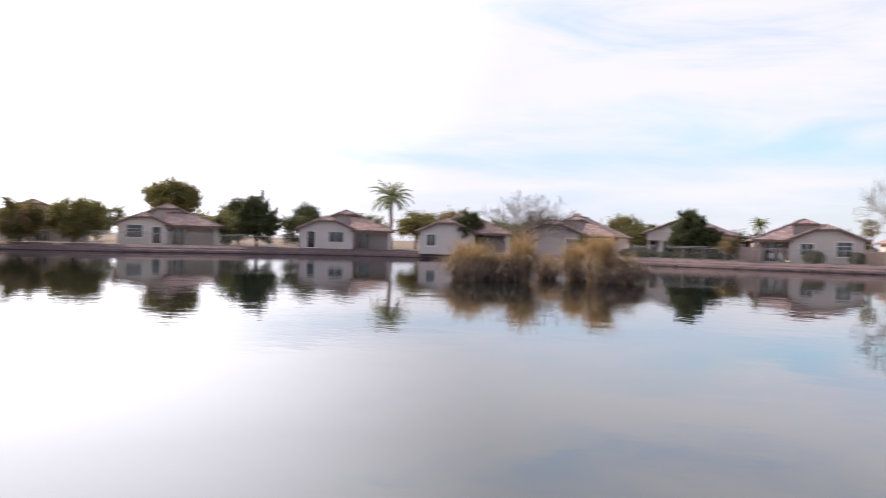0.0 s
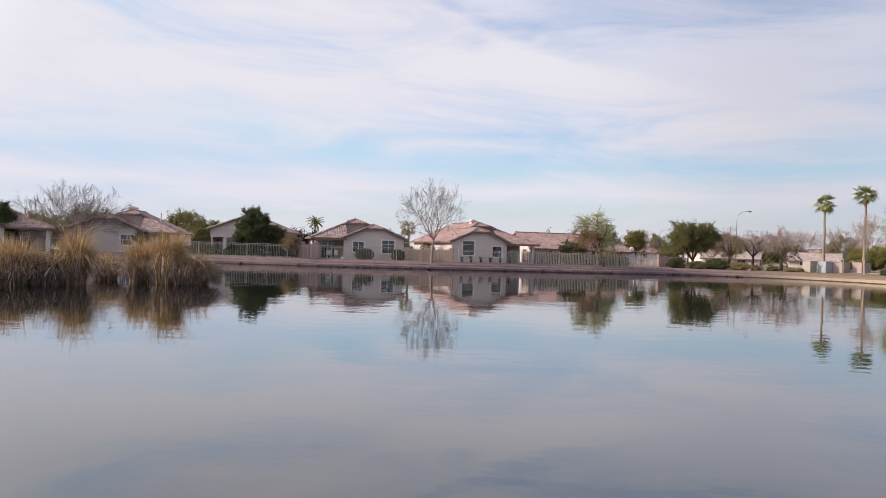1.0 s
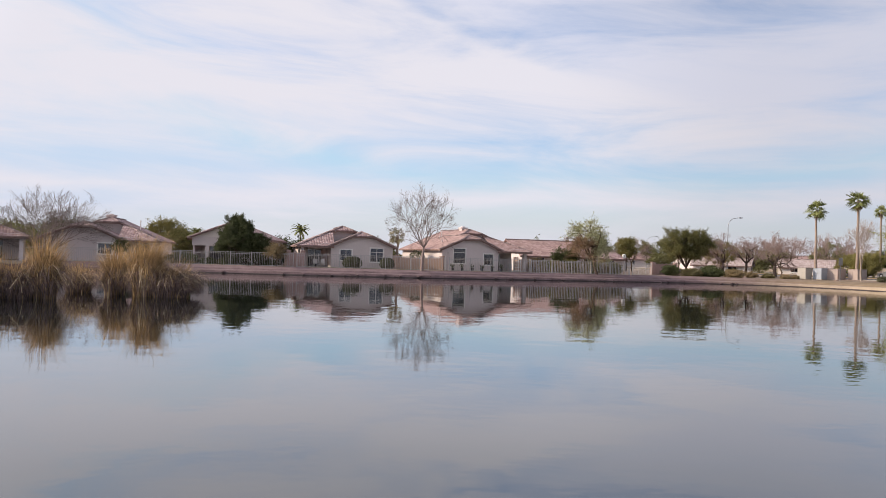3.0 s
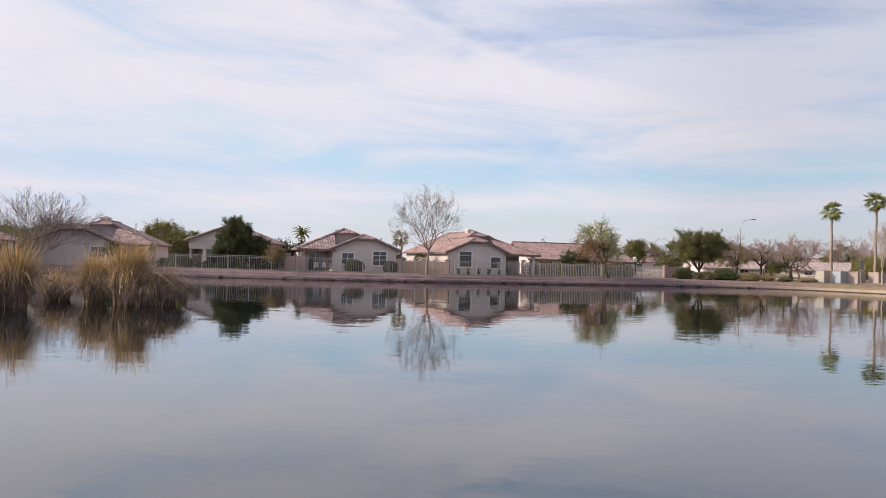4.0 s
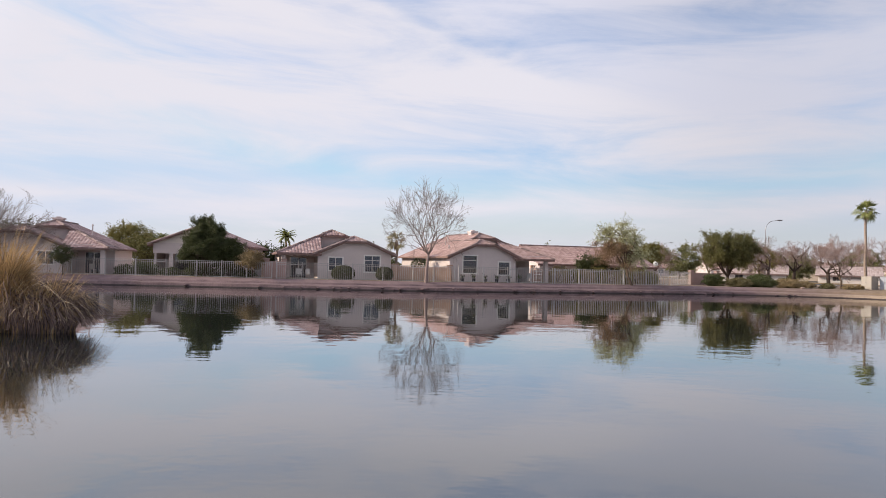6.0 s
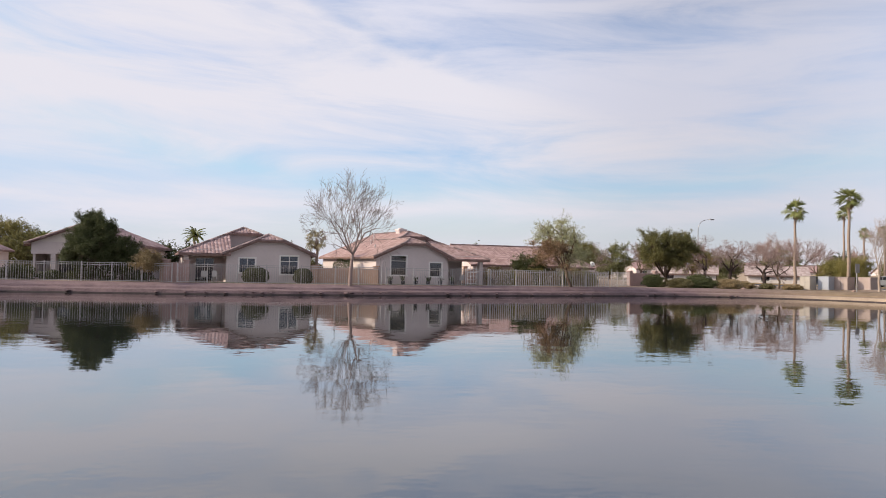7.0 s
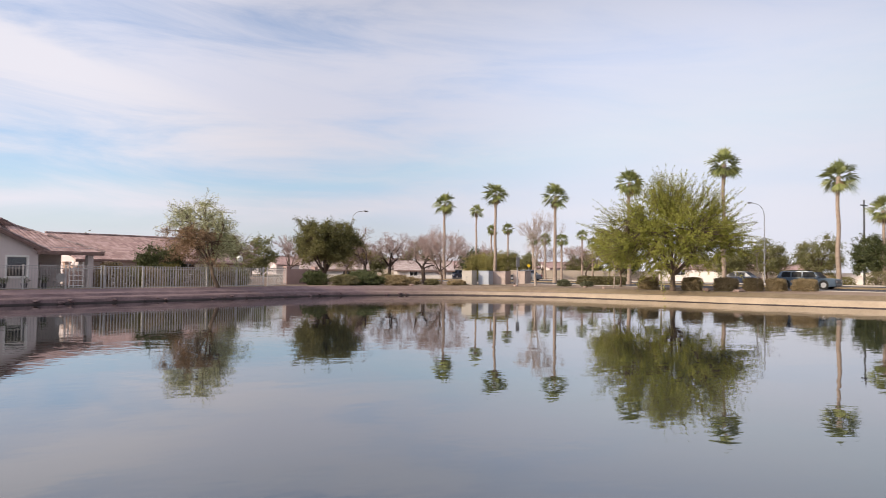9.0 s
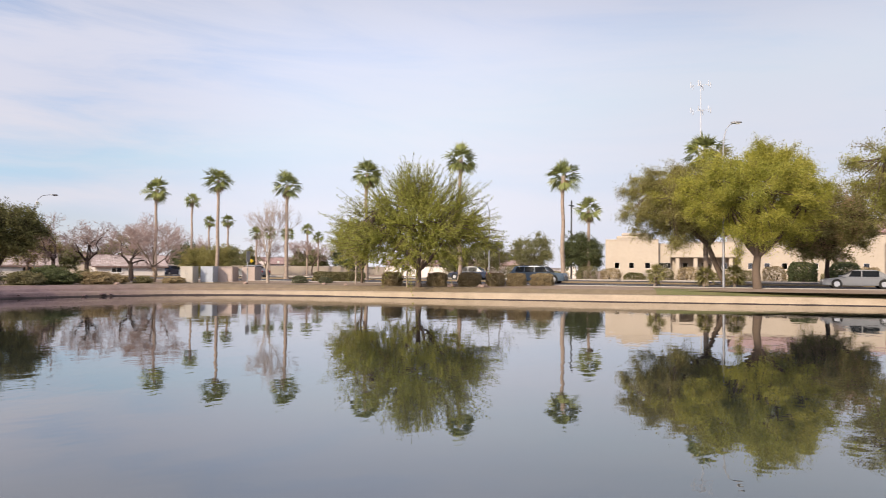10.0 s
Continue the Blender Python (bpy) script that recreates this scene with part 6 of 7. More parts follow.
# ======== fences ========
def fence_run(pts, label, height=1.5, gap=0.18, post_gap=2.4, base=GROUND - 0.04, half=0.011):
    """Metal picket fence along a polyline: posts, two rails a bay and slim pickets."""
    t = thing("fence", Matrix.Identity(4), label, "fence", "garden fences")
    P = [Vector((x, y, base)) for x, y in pts]
    post_me = None
    pv, pf = [], []
    for a, b in zip(P, P[1:]):
        d = b - a
        n = max(1, round(d.length / post_gap))
        u = d.normalized()
        ang = math.atan2(u.y, u.x)
        for i in range(n + 1):
            q = a + d * i / n
            if post_me is None:
                pb = boxes((-0.035, 0.035, -0.035, 0.035, -0.2, height + 0.05), bevel=0.006)
                box(pb, -0.045, 0.045, -0.045, 0.045, height + 0.05, height + 0.075)
                ob = part("post", pb, "fence", t)
                post_me = ob.data
            else:
                ob = link("post", post_me, None, t)
            ob.matrix_basis = pose(q.x, q.y, base, 0, 0, math.degrees(ang))
        for z in (0.12, height - 0.16, height):
            rb = boxes((0, d.length, -0.018, 0.018, z - 0.018, z + 0.018))
            part("rail", rb, "fence", t, m=pose(a.x, a.y, base, 0, 0, math.degrees(ang)))
        m = int(d.length / gap)
        s = Vector((-u.y, u.x, 0)) * 0.008
        w = u * half
        for i in range(m):
            q = a + u * (i + 0.5) * gap
            b0 = len(pv)
            for z in (0.05, height):
                for e in (w + s, s - w, -w - s, w - s):
                    pv.append(q + e + Vector((0, 0, z)))
            pf += [(b0, b0 + 1, b0 + 5, b0 + 4), (b0 + 1, b0 + 2, b0 + 6, b0 + 5), (b0 + 2, b0 + 3, b0 + 7, b0 + 6), (b0 + 3, b0, b0 + 4, b0 + 7), (b0 + 4, b0 + 5, b0 + 6, b0 + 7)]
    ob = link("picket_infill", mesh_from("picket_infill", pv, pf), "fence", t)
    tagged(ob, kind="stuff")
    return t


FL = "pale painted metal picket fence along the lake bank"
fence_run([(-46, 77.0), (-38, 79.3), (-30, 81.0), (-22, 81.3), (-15.2, 81.2)], FL)
fence_run([(-14.8, 81.2), (-8, 81.8), (-2.5, 82.6), (1.4, 83.5)], FL)
fence_run([(1.8, 83.6), (9, 85.7), (11.2, 86.4)], FL)
fence_run([(11.4, 86.5), (14, 87.3), (19, 89.0), (24.2, 90.8)], "pale painted fence of upright slats along the bank", gap=0.21, half=0.032)
fence_run([(24.6, 91.0), (28.6, 96.3)], "pale painted fence of close upright slats by the pillar", gap=0.22, half=0.025)
fence_run([(-54.6, 73.1), (-60.4, 68.6), (-65.1, 63.0), (-69.3, 55.8), (-73.1, 48.6), (-77.6, 43.6), (-83, 38.2)], FL)
fence_run([(-46.4, 76.9), (-54.2, 73.3)], FL)
# gateposts, block walls and the curved pillar wall
def block_wall(a, b, h, material, label, cap=True, pillars=()):
    a, b = Vector((*a, 0)), Vector((*b, 0))
    d = b - a
    t = thing("garden_wall", pose(a.x, a.y, GROUND - 0.1, 0, 0, math.degrees(math.atan2(d.y, d.x))), label, "wall", "garden walls")
    L = d.length
    if len(pillars) == 0:
        pillars = (0, L)
    rows, bl, bh = int(h / 0.2), 0.4, h / int(h / 0.2)
    base = boxes((0.02, L - 0.02, -0.085, 0.085, 0, h - 0.01))
    part("core", base, material, t)
    bm = boxes((0.0, L, -0.12, 0.12, h, h + 0.07), bevel=0.012)
    part("coping", bm, material, t)
    bm = bmesh.new()
    for r in range(rows):
        x = -(r % 2) * bl / 2
        while x < L:
            x0, x1 = max(x + 0.006, 0), min(x + bl - 0.006, L)
            if x1 - x0 > 0.03:
                box(bm, x0, x1, -0.1, 0.1, r * bh + 0.006, (r + 1) * bh - 0.006)
            x += bl
    tagged(part("blocks", bm, material, t), kind="stuff")
    for p in pillars:
        part("pillar", boxes((p - 0.22, p + 0.22, -0.22, 0.22, -0.1, h + 0.22), (p - 0.27, p + 0.27, -0.27, 0.27, h + 0.22, h + 0.32), bevel=0.015), material, t)
    return t


block_wall((1.0, 85.0), (-4.2, 86.2), 1.4, "block", "tan block garden wall with columns between the houses")
block_wall((-4.4, 86.4), (-6.5, 94.0), 1.35, "block", "tan block garden wall running back between the houses")
block_wall((-16.2, 82.4), (-18.0, 92.0), 1.65, "block", "brown block garden wall running back beside the house")
block_wall((-15.9, 82.3), (-14.4, 82.6), 1.6, "block_pink", "short brown block wall by the porch")
block_wall((28.9, 96.8), (32.4, 98.2), 1.45, "block_pink", "pinkish block wall with end pillars beside the fence")
block_wall((12.3, 90.2), (11.0, 98.0), 1.6, "block", "tan block garden wall running back beside the porch")
block_wall((-43.6, 83.0), (-46.4, 92.0), 1.6, "block", "tan block garden wall between the houses")
block_wall((72, 176), (150, 120), 1.8, "stucco_tan", "long pale block wall far along the road", pillars=(0, 24, 48, 72, 95))
block_wall((104.5, 106), (113, 82), 1.7, "stucco_pale", "pale low wall across the boulevard", pillars=(0, 8, 16, 25))

# lattice screen and garden pots by the porch
def pot_plant(x, y, seed, label="small dark pot with a thin plant on the lawn"):
    rng = random.Random(seed)
    t = thing("potted_plant", at(x, y), label, "plant pot", "garden pots")
    bm = bmesh.new()
    bmesh.ops.create_cone(bm, cap_ends=True, segments=12, radius1=0.14, radius2=0.19, depth=0.36, matrix=Matrix.Translation((0, 0, 0.18)))
    part("pot", bm, "pot", t)
    verts, faces = [], []
    lv = []
    for k in range(9):
        a = rng.uniform(0, 6.28); r = rng.uniform(0.05, 0.26); h = rng.uniform(0.5, 0.8)
        tube(verts, faces, [Vector((0, 0, 0.3)), Vector((r * .5 * math.cos(a), r * .5 * math.sin(a), h * 0.7)), Vector((r * math.cos(a), r * math.sin(a), h))], [0.012, 0.008, 0.004], 4)
        lv += [(r * math.cos(a) * s, r * math.sin(a) * s, 0.3 + (h - 0.3) * s) for s in (0.4, 0.55, 0.7, 0.85, 1.0) for _ in range(5)]
    link("stem", mesh_from("stem", verts, faces), "bark", t)
    nr = np.random.default_rng(seed)
    link("leaves", quads_mesh("leaves", leaf_quads(nr, np.array(lv) + nr.normal(size=(len(lv), 3)) * 0.05, 0.09, 0.05)), "leaf_dark", t)


for k in range(6):
    pot_plant(2.2 + k * 1.15, 84.55 + k * 0.42, 300 + k)


def lattice(x, y, rot):
    t = thing("lattice_screen", at(x, y, rot), "white wooden lattice screen at the porch corner", "screen")
    for k in range(4):
        part("upright", boxes((k * 0.32 - 0.02, k * 0.32 + 0.02, -0.02, 0.02, 0, 1.75)), "trim", t)
    for k in range(5):
        part("slat", boxes((-0.02, 0.98, -0.035, -0.021, 0.15 + k * 0.34, 0.19 + k * 0.34)), "trim", t)


lattice(9.6, 88.2, 22)


def patio_chair(x, y, rot, label="grey plastic garden chair on the porch"):
    t = thing("garden_chair", at(x, y, rot), label, "chair", "garden chairs")
    part("seat", boxes((-0.25, 0.25, -0.25, 0.25, 0.40, 0.44), bevel=0.012), "fence", t)
    part("backrest", boxes((-0.25, 0.25, 0.23, 0.27, 0.46, 0.95), bevel=0.012), "fence", t)
    for sx in (-0.22, 0.22):
        for sy in (-0.22, 0.22):
            part("leg", boxes((sx - 0.02, sx + 0.02, sy - 0.02, sy + 0.02, -0.02, 0.40)), "fence", t)
        part("armrest", boxes((sx - 0.03, sx + 0.03, -0.24, 0.24, 0.62, 0.65)), "fence", t)


patio_chair(-13.2, 83.6, 190)
patio_chair(-12.3, 84.0, 160)
patio_chair(9.2, 89.6, 200)
patio_chair(-32.6, 84.4, 190)


# ======== street furniture ========
def street_lamp(x, y, h, arm, rot, label="tall galvanised street lamp with a curved arm"):
    t = thing("street_lamp", at(x, y, rot), label, "street lamp", "street lamps")
    verts, faces = [], []
    pts = [Vector((0, 0, -0.1)), Vector((0, 0, h * 0.5)), Vector((0, 0, h * 0.84))]
    for k in range(1, 8):
        a = math.pi / 2 * k / 7
        pts.append(Vector((arm * 0.62 * (1 - math.cos(a)), 0, h * 0.84 + h * 0.15 * math.sin(a))))
    pts.append(Vector((arm * 0.9, 0, h)))
    rad = [0.10, 0.075, 0.055] + [0.047 - 0.002 * k for k in range(8)]
    tube(verts, faces, pts, rad, 8)
    link("pole", mesh_from("pole", verts, faces, True), "pole", t)
    part("base_plate", boxes((-0.2, 0.2, -0.2, 0.2, -0.05, 0.06), bevel=0.01), "pole", t)
    hb = bmesh.new()
    bmesh.ops.create_icosphere(hb, subdivisions=2, radius=1.0, matrix=Matrix.Translation((arm, 0, h - 0.02)) @ Matrix.Diagonal((0.42, 0.16, 0.10, 1)))
    head = part("lamp_head", hb, "pole", t, smooth=True)
    lb = bmesh.new()
    bmesh.ops.create_icosphere(lb, subdivisions=1, radius=1.0, matrix=Matrix.Translation((arm + 0.08, 0, h - 0.09)) @ Matrix.Diagonal((0.22, 0.11, 0.07, 1)))
    part("lens", lb, "lamp_clear", head)
    return t


street_lamp(48.3, 119.5, 9.3, 1.9, -12)
street_lamp(88.6, 84.8, 10.4, 2.4, 165)
street_lamp(59.2, 50.3, 12.1, 0.9, -75, "tall street lamp with a short curved arm beside the trees")


def sign(x, y, kind, rot, h=2.2):
    names = {"stop": "red octagonal road sign on a post", "warn": "yellow diamond road sign on a post", "plain": "small white road sign on a post", "back": "grey back of a road sign on a post"}
    t = thing("road_sign", at(x, y, rot), names[kind], "road sign", "road signs")
    part("post", boxes((-0.03, 0.03, -0.03, 0.03, -0.1, h + 0.2)), "pole", t)
    bm = bmesh.new()
    seg, rad, ang = {"stop": (8, 0.40, 22.5), "warn": (4, 0.38, 0), "plain": (4, 0.36, 45), "back": (8, 0.40, 22.5)}[kind]
    bmesh.ops.create_cone(bm, cap_ends=True, segments=seg, radius1=rad, radius2=rad, depth=0.02,
                          matrix=Matrix.Translation((0, -0.045, h)) @ Matrix.Rotation(radians(90), 4, "X") @ Matrix.Rotation(radians(ang), 4, "Z"))
    part("face", bm, {"stop": "red", "warn": "yellow", "plain": "white", "back": "white"}[kind], t)


sign(69.1, 128.2, "stop", 40, 2.0)
sign(80.6, 156.0, "back", 20, 2.2)
sign(96.0, 136.2, "warn", -30, 2.55)
sign(118.7, 151.7, "plain", -30, 2.6)
# back of a tall narrow sign beside the cabinets
t = thing("direction_sign", at(47.9, 86.5, 12), "tall narrow grey sign back on a single post", "road sign")
part("post", boxes((-0.035, 0.035, -0.035, 0.035, -0.1, 2.72)), "pole", t)
part("panel", boxes((-0.28, 0.28, -0.07, -0.045, 1.85, 2.75), bevel=0.005), "pole", t)


def utility_cabinet(x, y, rot, w, d, h, material, label):
    t = thing("utility_cabinet", at(x, y, rot), label, "cabinet", "utility cabinets")
    part("plinth", boxes((-w / 2 - 0.08, w / 2 + 0.08, -d / 2 - 0.08, d / 2 + 0.08, -0.1, 0.08), bevel=0.01), "concrete", t)
    part("body", boxes((-w / 2, w / 2, -d / 2, d / 2, 0.08, h - 0.05), bevel=0.015), material, t)
    part("lid", boxes((-w / 2 - 0.03, w / 2 + 0.03, -d / 2 - 0.03, d / 2 + 0.03, h - 0.05, h), bevel=0.012), material, t)
    for s in (-1, 1):
        dr = part("door", boxes((min(s * 0.015, s * (w / 2 - 0.05)), max(s * 0.015, s * (w / 2 - 0.05)), -d / 2 - 0.02, -d / 2 - 0.004, 0.16, h - 0.12)), material, t)
        part("handle", boxes((s * 0.08 - 0.012, s * 0.08 + 0.012, -d / 2 - 0.045, -d / 2 - 0.02, h * 0.5, h * 0.5 + 0.14)), "pole", dr)


for k, (cx, cy, cw, cd, mt) in enumerate(((46.9, 92.6, 1.25, 0.9, "cabinet"), (48.5, 91.9, 1.2, 0.9, "cabinet_blue"), (50.4, 91.6, 1.6, 1.1, "cabinet_pink"), (52.6, 90.9, 1.9, 1.0, "cabinet_pink"))):
    utility_cabinet(cx, cy, -62, cd * 1.25, cw, 1.45, mt, "pale cream utility cabinet on a concrete base by the path" if k < 1 else "pale bluish utility cabinet on a concrete base by the path" if k < 2 else "pinkish utility cabinet on a concrete base by the path")


# tall mast with antennas, and a dark pole
def mast(x, y, h):
    t = thing("antenna_mast", at(x, y), "tall pale steel mast with antenna panels", "mast")
    verts, faces = [], []
    tube(verts, faces, [Vector((0, 0, -0.2)), Vector((0, 0, h * 0.5)), Vector((0, 0, h))], [0.17, 0.12, 0.07], 10)
    link("pole", mesh_from("pole", verts, faces, True), "mast_paint", t)
    for z in (h - 0.8, h - 5.2):
        part("crossarm", boxes((-1.7, 1.7, -0.03, 0.03, z - 0.03, z + 0.03), (-0.03, 0.03, -1.7, 1.7, z - 0.025, z + 0.025)), "mast_paint", t)
        for k in range(6):
            a = math.pi / 3 * k
            part("antenna", boxes((1.7 * math.cos(a) - 0.06, 1.7 * math.cos(a) + 0.06, 1.7 * math.sin(a) - 0.06, 1.7 * math.sin(a) + 0.06, z - 0.5, z + 0.5), bevel=0.02), "mast_paint", t)


mast(134, 67.4, 34.4)
t = thing("utility_pole", at(101.0, 78.2), "slim dark wooden utility pole with a crossarm", "pole")
verts, faces = [], []
tube(verts, faces, [Vector((0, 0, -0.2)), Vector((0, 0, 5)), Vector((0, 0, 11.2))], [0.16, 0.14, 0.11], 8)
link("pole", mesh_from("pole", verts, faces, True), "pole_dark", t)
part("crossarm", boxes((-0.9, 0.9, -0.06, 0.06, 10.4, 10.55)), "pole_dark", t)
# young staked trees are thin poles with a few twigs
for k, (px, py) in enumerate(((54.4, 65.9), (51.8, 78.0), (50.0, 71.6))):
    bare_tree("young_tree", px, py, "thin young leafless tree beside the path", 4.2, 0.7, 1.7, 0.05, 320 + k, levels=3, kids=(3, 3, 2, 2))


street_lamp(57.4, 192.7, 8.6, 2.4, -12, "distant street lamp with a curved arm")


# ======== building across the road ========
def civic_building():
    """Low stepped stucco building with flat parapets, small square windows and a recessed porch."""
    m = pose(89.7, 69.4, GROUND, 0, 0, -80)
    h = thing("stucco_building", m, "low tan stucco building with stepped parapets and small windows", "building")
    segs = ((0, 6.2, 5.0, 0.0), (6.2, 7.5, 4.4, 0.6), (7.5, 15.0, 4.7, 1.2), (15.0, 21.0, 4.2, 0.4), (21.0, 29.5, 5.2, 0.0), (29.5, 44, 4.4, 1.0))
    for (x0, x1, hh, y0) in segs:
        ws = [(x0 + (x1 - x0) * f - 0.3, x0 + (x1 - x0) * f + 0.3, 1.6, 2.3) for f in (0.22, 0.5, 0.8)]
        part("wall", wall_with_holes(x0, x1, -0.3, hh, y0, y0 + 0.3, ws), "stucco_tan", h)
        part("wall", boxes((x0, x0 + 0.3, y0 + 0.3, 12, -0.3, hh - 0.3), (x1 - 0.3, x1, y0 + 0.3, 12, -0.3, hh - 0.3)), "stucco_tan", h)
        part("roof", boxes((x0 + 0.3, x1 - 0.3, y0 + 0.3, 12, hh - 0.9, hh - 0.7)), "concrete", h)
        part("parapet", boxes((x0, x1, 12, 12.3, -0.3, hh)), "stucco_tan", h)
        part("coping", boxes((x0 - 0.04, x1 + 0.04, y0 - 0.05, y0 + 0.35, hh, hh + 0.1), bevel=0.03), "stucco_tan", h)
        for (a, b, c, d) in ws:
            w = window(h, a, b, c, d, y0, 0, 0, 0, False)
    part("parapet", boxes((1.3, 5.6, 0.0, 0.3, 5.1, 5.5), (1.9, 5.0, 0.0, 0.3, 5.5, 5.85), bevel=0.08), "stucco_tan", h)
    part("parapet", boxes((22.6, 27.9, 0.0, 0.3, 5.3, 6.0), bevel=0.05), "stucco_tan", h)
    for x in (8.4, 10.4, 12.4, 14.2):
        part("porch_post", boxes((x - 0.22, x + 0.22, -0.8, -0.36, -0.3, 2.9), bevel=0.03), "stucco_tan", h)
    part("porch_roof", boxes((7.6, 14.9, -1.0, 1.15, 2.9, 3.25), bevel=0.03), "stucco_tan", h)
    part("door", boxes((11.0, 12.0, 1.14, 1.19, 0, 2.15)), "dark", h)
    bm = bmesh.new()
    bmesh.ops.create_cone(bm, cap_ends=True, segments=20, radius1=0.7, radius2=0.7, depth=0.06, matrix=Matrix.Translation((25.2, -0.02, 2.9)) @ Matrix.Rotation(radians(90), 4, "X"))
    part("round_plaque", bm, "dark", h, "round dark wall plaque")


civic_building()
long_house(at(114, 120, -60), "distant pale low building across the road", 26, 12, 2.3, 0.8, "stucco_pale", holes=((3, 4.6, 1, 2.2), (10, 11.6, 1, 2.2)), group="distant houses")
long_house(at(122, 60, -75), "tall pinkish building behind the trees", 22, 12, 7.4, 2.0, "stucco_tan", holes=((3, 4.6, 1, 2.2), (10, 11.6, 4.5, 5.8)), group="distant houses")


# ======== cars ========
def car(m, paint, label, L=4.6, W=1.8, H=1.45, suv=False):
    t = thing("car", m, label, "car", "cars on the road")
    gc = 0.22
    belt = H * (0.62 if suv else 0.60)
    hood = H * (0.60 if suv else 0.56)
    if suv:
        cab = [(0.03, belt), (0.09, H * 0.95), (0.15, H), (0.46, H), (0.56, H * 0.965), (0.765, belt)]
        low = [(0.0, 0.45), (0.005, belt * 0.96), (0.04, belt), (0.76, belt), (0.97, hood * 0.96), (1.0, hood * 0.80), (1.0, 0.42), (0.98, gc), (0.02, gc)]
    else:
        cab = [(0.10, belt), (0.26, H * 0.96), (0.35, H), (0.49, H), (0.56, H * 0.96), (0.75, belt)]
        low = [(0.0, 0.5), (0.01, belt * 0.92), (0.05, belt * 0.98), (0.72, belt), (0.96, hood * 0.88), (1.0, hood * 0.70), (1.0, 0.40), (0.98, gc), (0.02, gc)]

    def shell(profile, w0, w1, z0, z1):
        bm = bmesh.new()
        rings = []
        for side in (-1, 1):
            ring = []
            for (u, z) in profile:
                f = (z - z0) / max(z1 - z0, 1e-6)
                ring.append(bm.verts.new(((u - 0.5) * L, side * (w0 + (w1 - w0) * max(0, min(1, f))) / 2, z)))
            rings.append(ring)
        n = len(profile)
        for i in range(n):
            j = (i + 1) % n
            bm.faces.new((rings[0][i], rings[0][j], rings[1][j], rings[1][i]))
        bm.faces.new(rings[0][::-1]); bm.faces.new(rings[1])
        bmesh.ops.recalc_face_normals(bm, faces=bm.faces)
        es = [e for e in bm.edges if e.calc_length() > 0.05]
        bmesh.ops.bevel(bm, geom=es, offset=0.05, segments=2, affect="EDGES", clamp_overlap=True)
        return bm
    body = part("body", shell(low, W * 0.98, W, gc, belt), paint, t, smooth=False)
    part("cabin", shell(cab, W * 0.93, W * 0.76, belt, H), paint, t)
    # side glass, windscreen and rear glass set slightly proud of the cabin
    for side in (-1, 1):
        gl = bmesh.new()
        u0, u1 = (0.10, 0.70) if suv else (0.21, 0.66)
        cuts = (u0, u0 + (u1 - u0) * (0.3 if suv else 0.08), u0 + (u1 - u0) * 0.6, u1)
        for a, b in zip(cuts, cuts[1:]):
            if b - a < 0.04:
                continue
            zb, zt = belt + 0.05, H - 0.09
            wb, wt = W * 0.925 / 2 + 0.004, W * 0.785 / 2 + 0.004
            sl = 0.05 if b == cuts[-1] else 0.0
            sr = 0.03 if a == cuts[0] else 0.0
            vs = [gl.verts.new(((a + 0.008 - 0.5) * L, side * wb, zb)), gl.verts.new(((b - 0.008 - 0.5) * L, side * wb, zb)),
                  gl.verts.new(((b - 0.008 - sl - 0.5) * L, side * wt, zt)), gl.verts.new(((a + 0.008 + sr - 0.5) * L, side * wt, zt))]
            gl.faces.new(vs)
        bmesh.ops.solidify(gl, geom=gl.faces[:], thickness=0.01)
        part("side_window", gl, "car_glass", t)
    for (ua, za, ub, zb, nm) in (((0.755 if suv else 0.715), belt + 0.04, (0.655 if suv else 0.575), H * 0.955, "windscreen"), ((0.045 if suv else 0.13), belt + 0.06, (0.087 if suv else 0.243), H * 0.93, "rear_window")):
        s = 1 if nm == "windscreen" else -1
        gl = bmesh.new()
        vs = [gl.verts.new(((ua - 0.5) * L + s * 0.03, -W * 0.42, za)), gl.verts.new(((ua - 0.5) * L + s * 0.03, W * 0.42, za)),
              gl.verts.new(((ub - 0.5) * L + s * 0.03, W * 0.36, zb)), gl.verts.new(((ub - 0.5) * L + s * 0.03, -W * 0.36, zb))]
        gl.faces.new(vs)
        bmesh.ops.solidify(gl, geom=gl.faces[:], thickness=0.01)
        part(nm, gl, "car_glass", t)
    R = 0.36 if suv else 0.32
    for u in (0.19, 0.81):
        for side in (-1, 1):
            w = new("wheel"); w.parent = t
            w.matrix_basis = Matrix.Translation(((u - 0.5) * L, side * (W / 2 - 0.10), R))
            tb = bmesh.new()
            bmesh.ops.create_cone(tb, cap_ends=True, segments=20, radius1=R, radius2=R, depth=0.22, matrix=Matrix.Rotation(radians(90), 4, "X"))
            bmesh.ops.bevel(tb, geom=[e for e in tb.edges if abs(e.verts[0].co.y - e.verts[1].co.y) < 1e-4], offset=0.03, segments=1, affect="EDGES")
            part("tyre", tb, "rubber", w)
            rb = bmesh.new()
            bmesh.ops.create_cone(rb, cap_ends=True, segments=20, radius1=R * 0.64, radius2=R * 0.6, depth=0.04, matrix=Matrix.Translation((0, side * 0.115, 0)) @ Matrix.Rotation(radians(90 * -side), 4, "X"))
            part("rim", rb, "alloy", w)
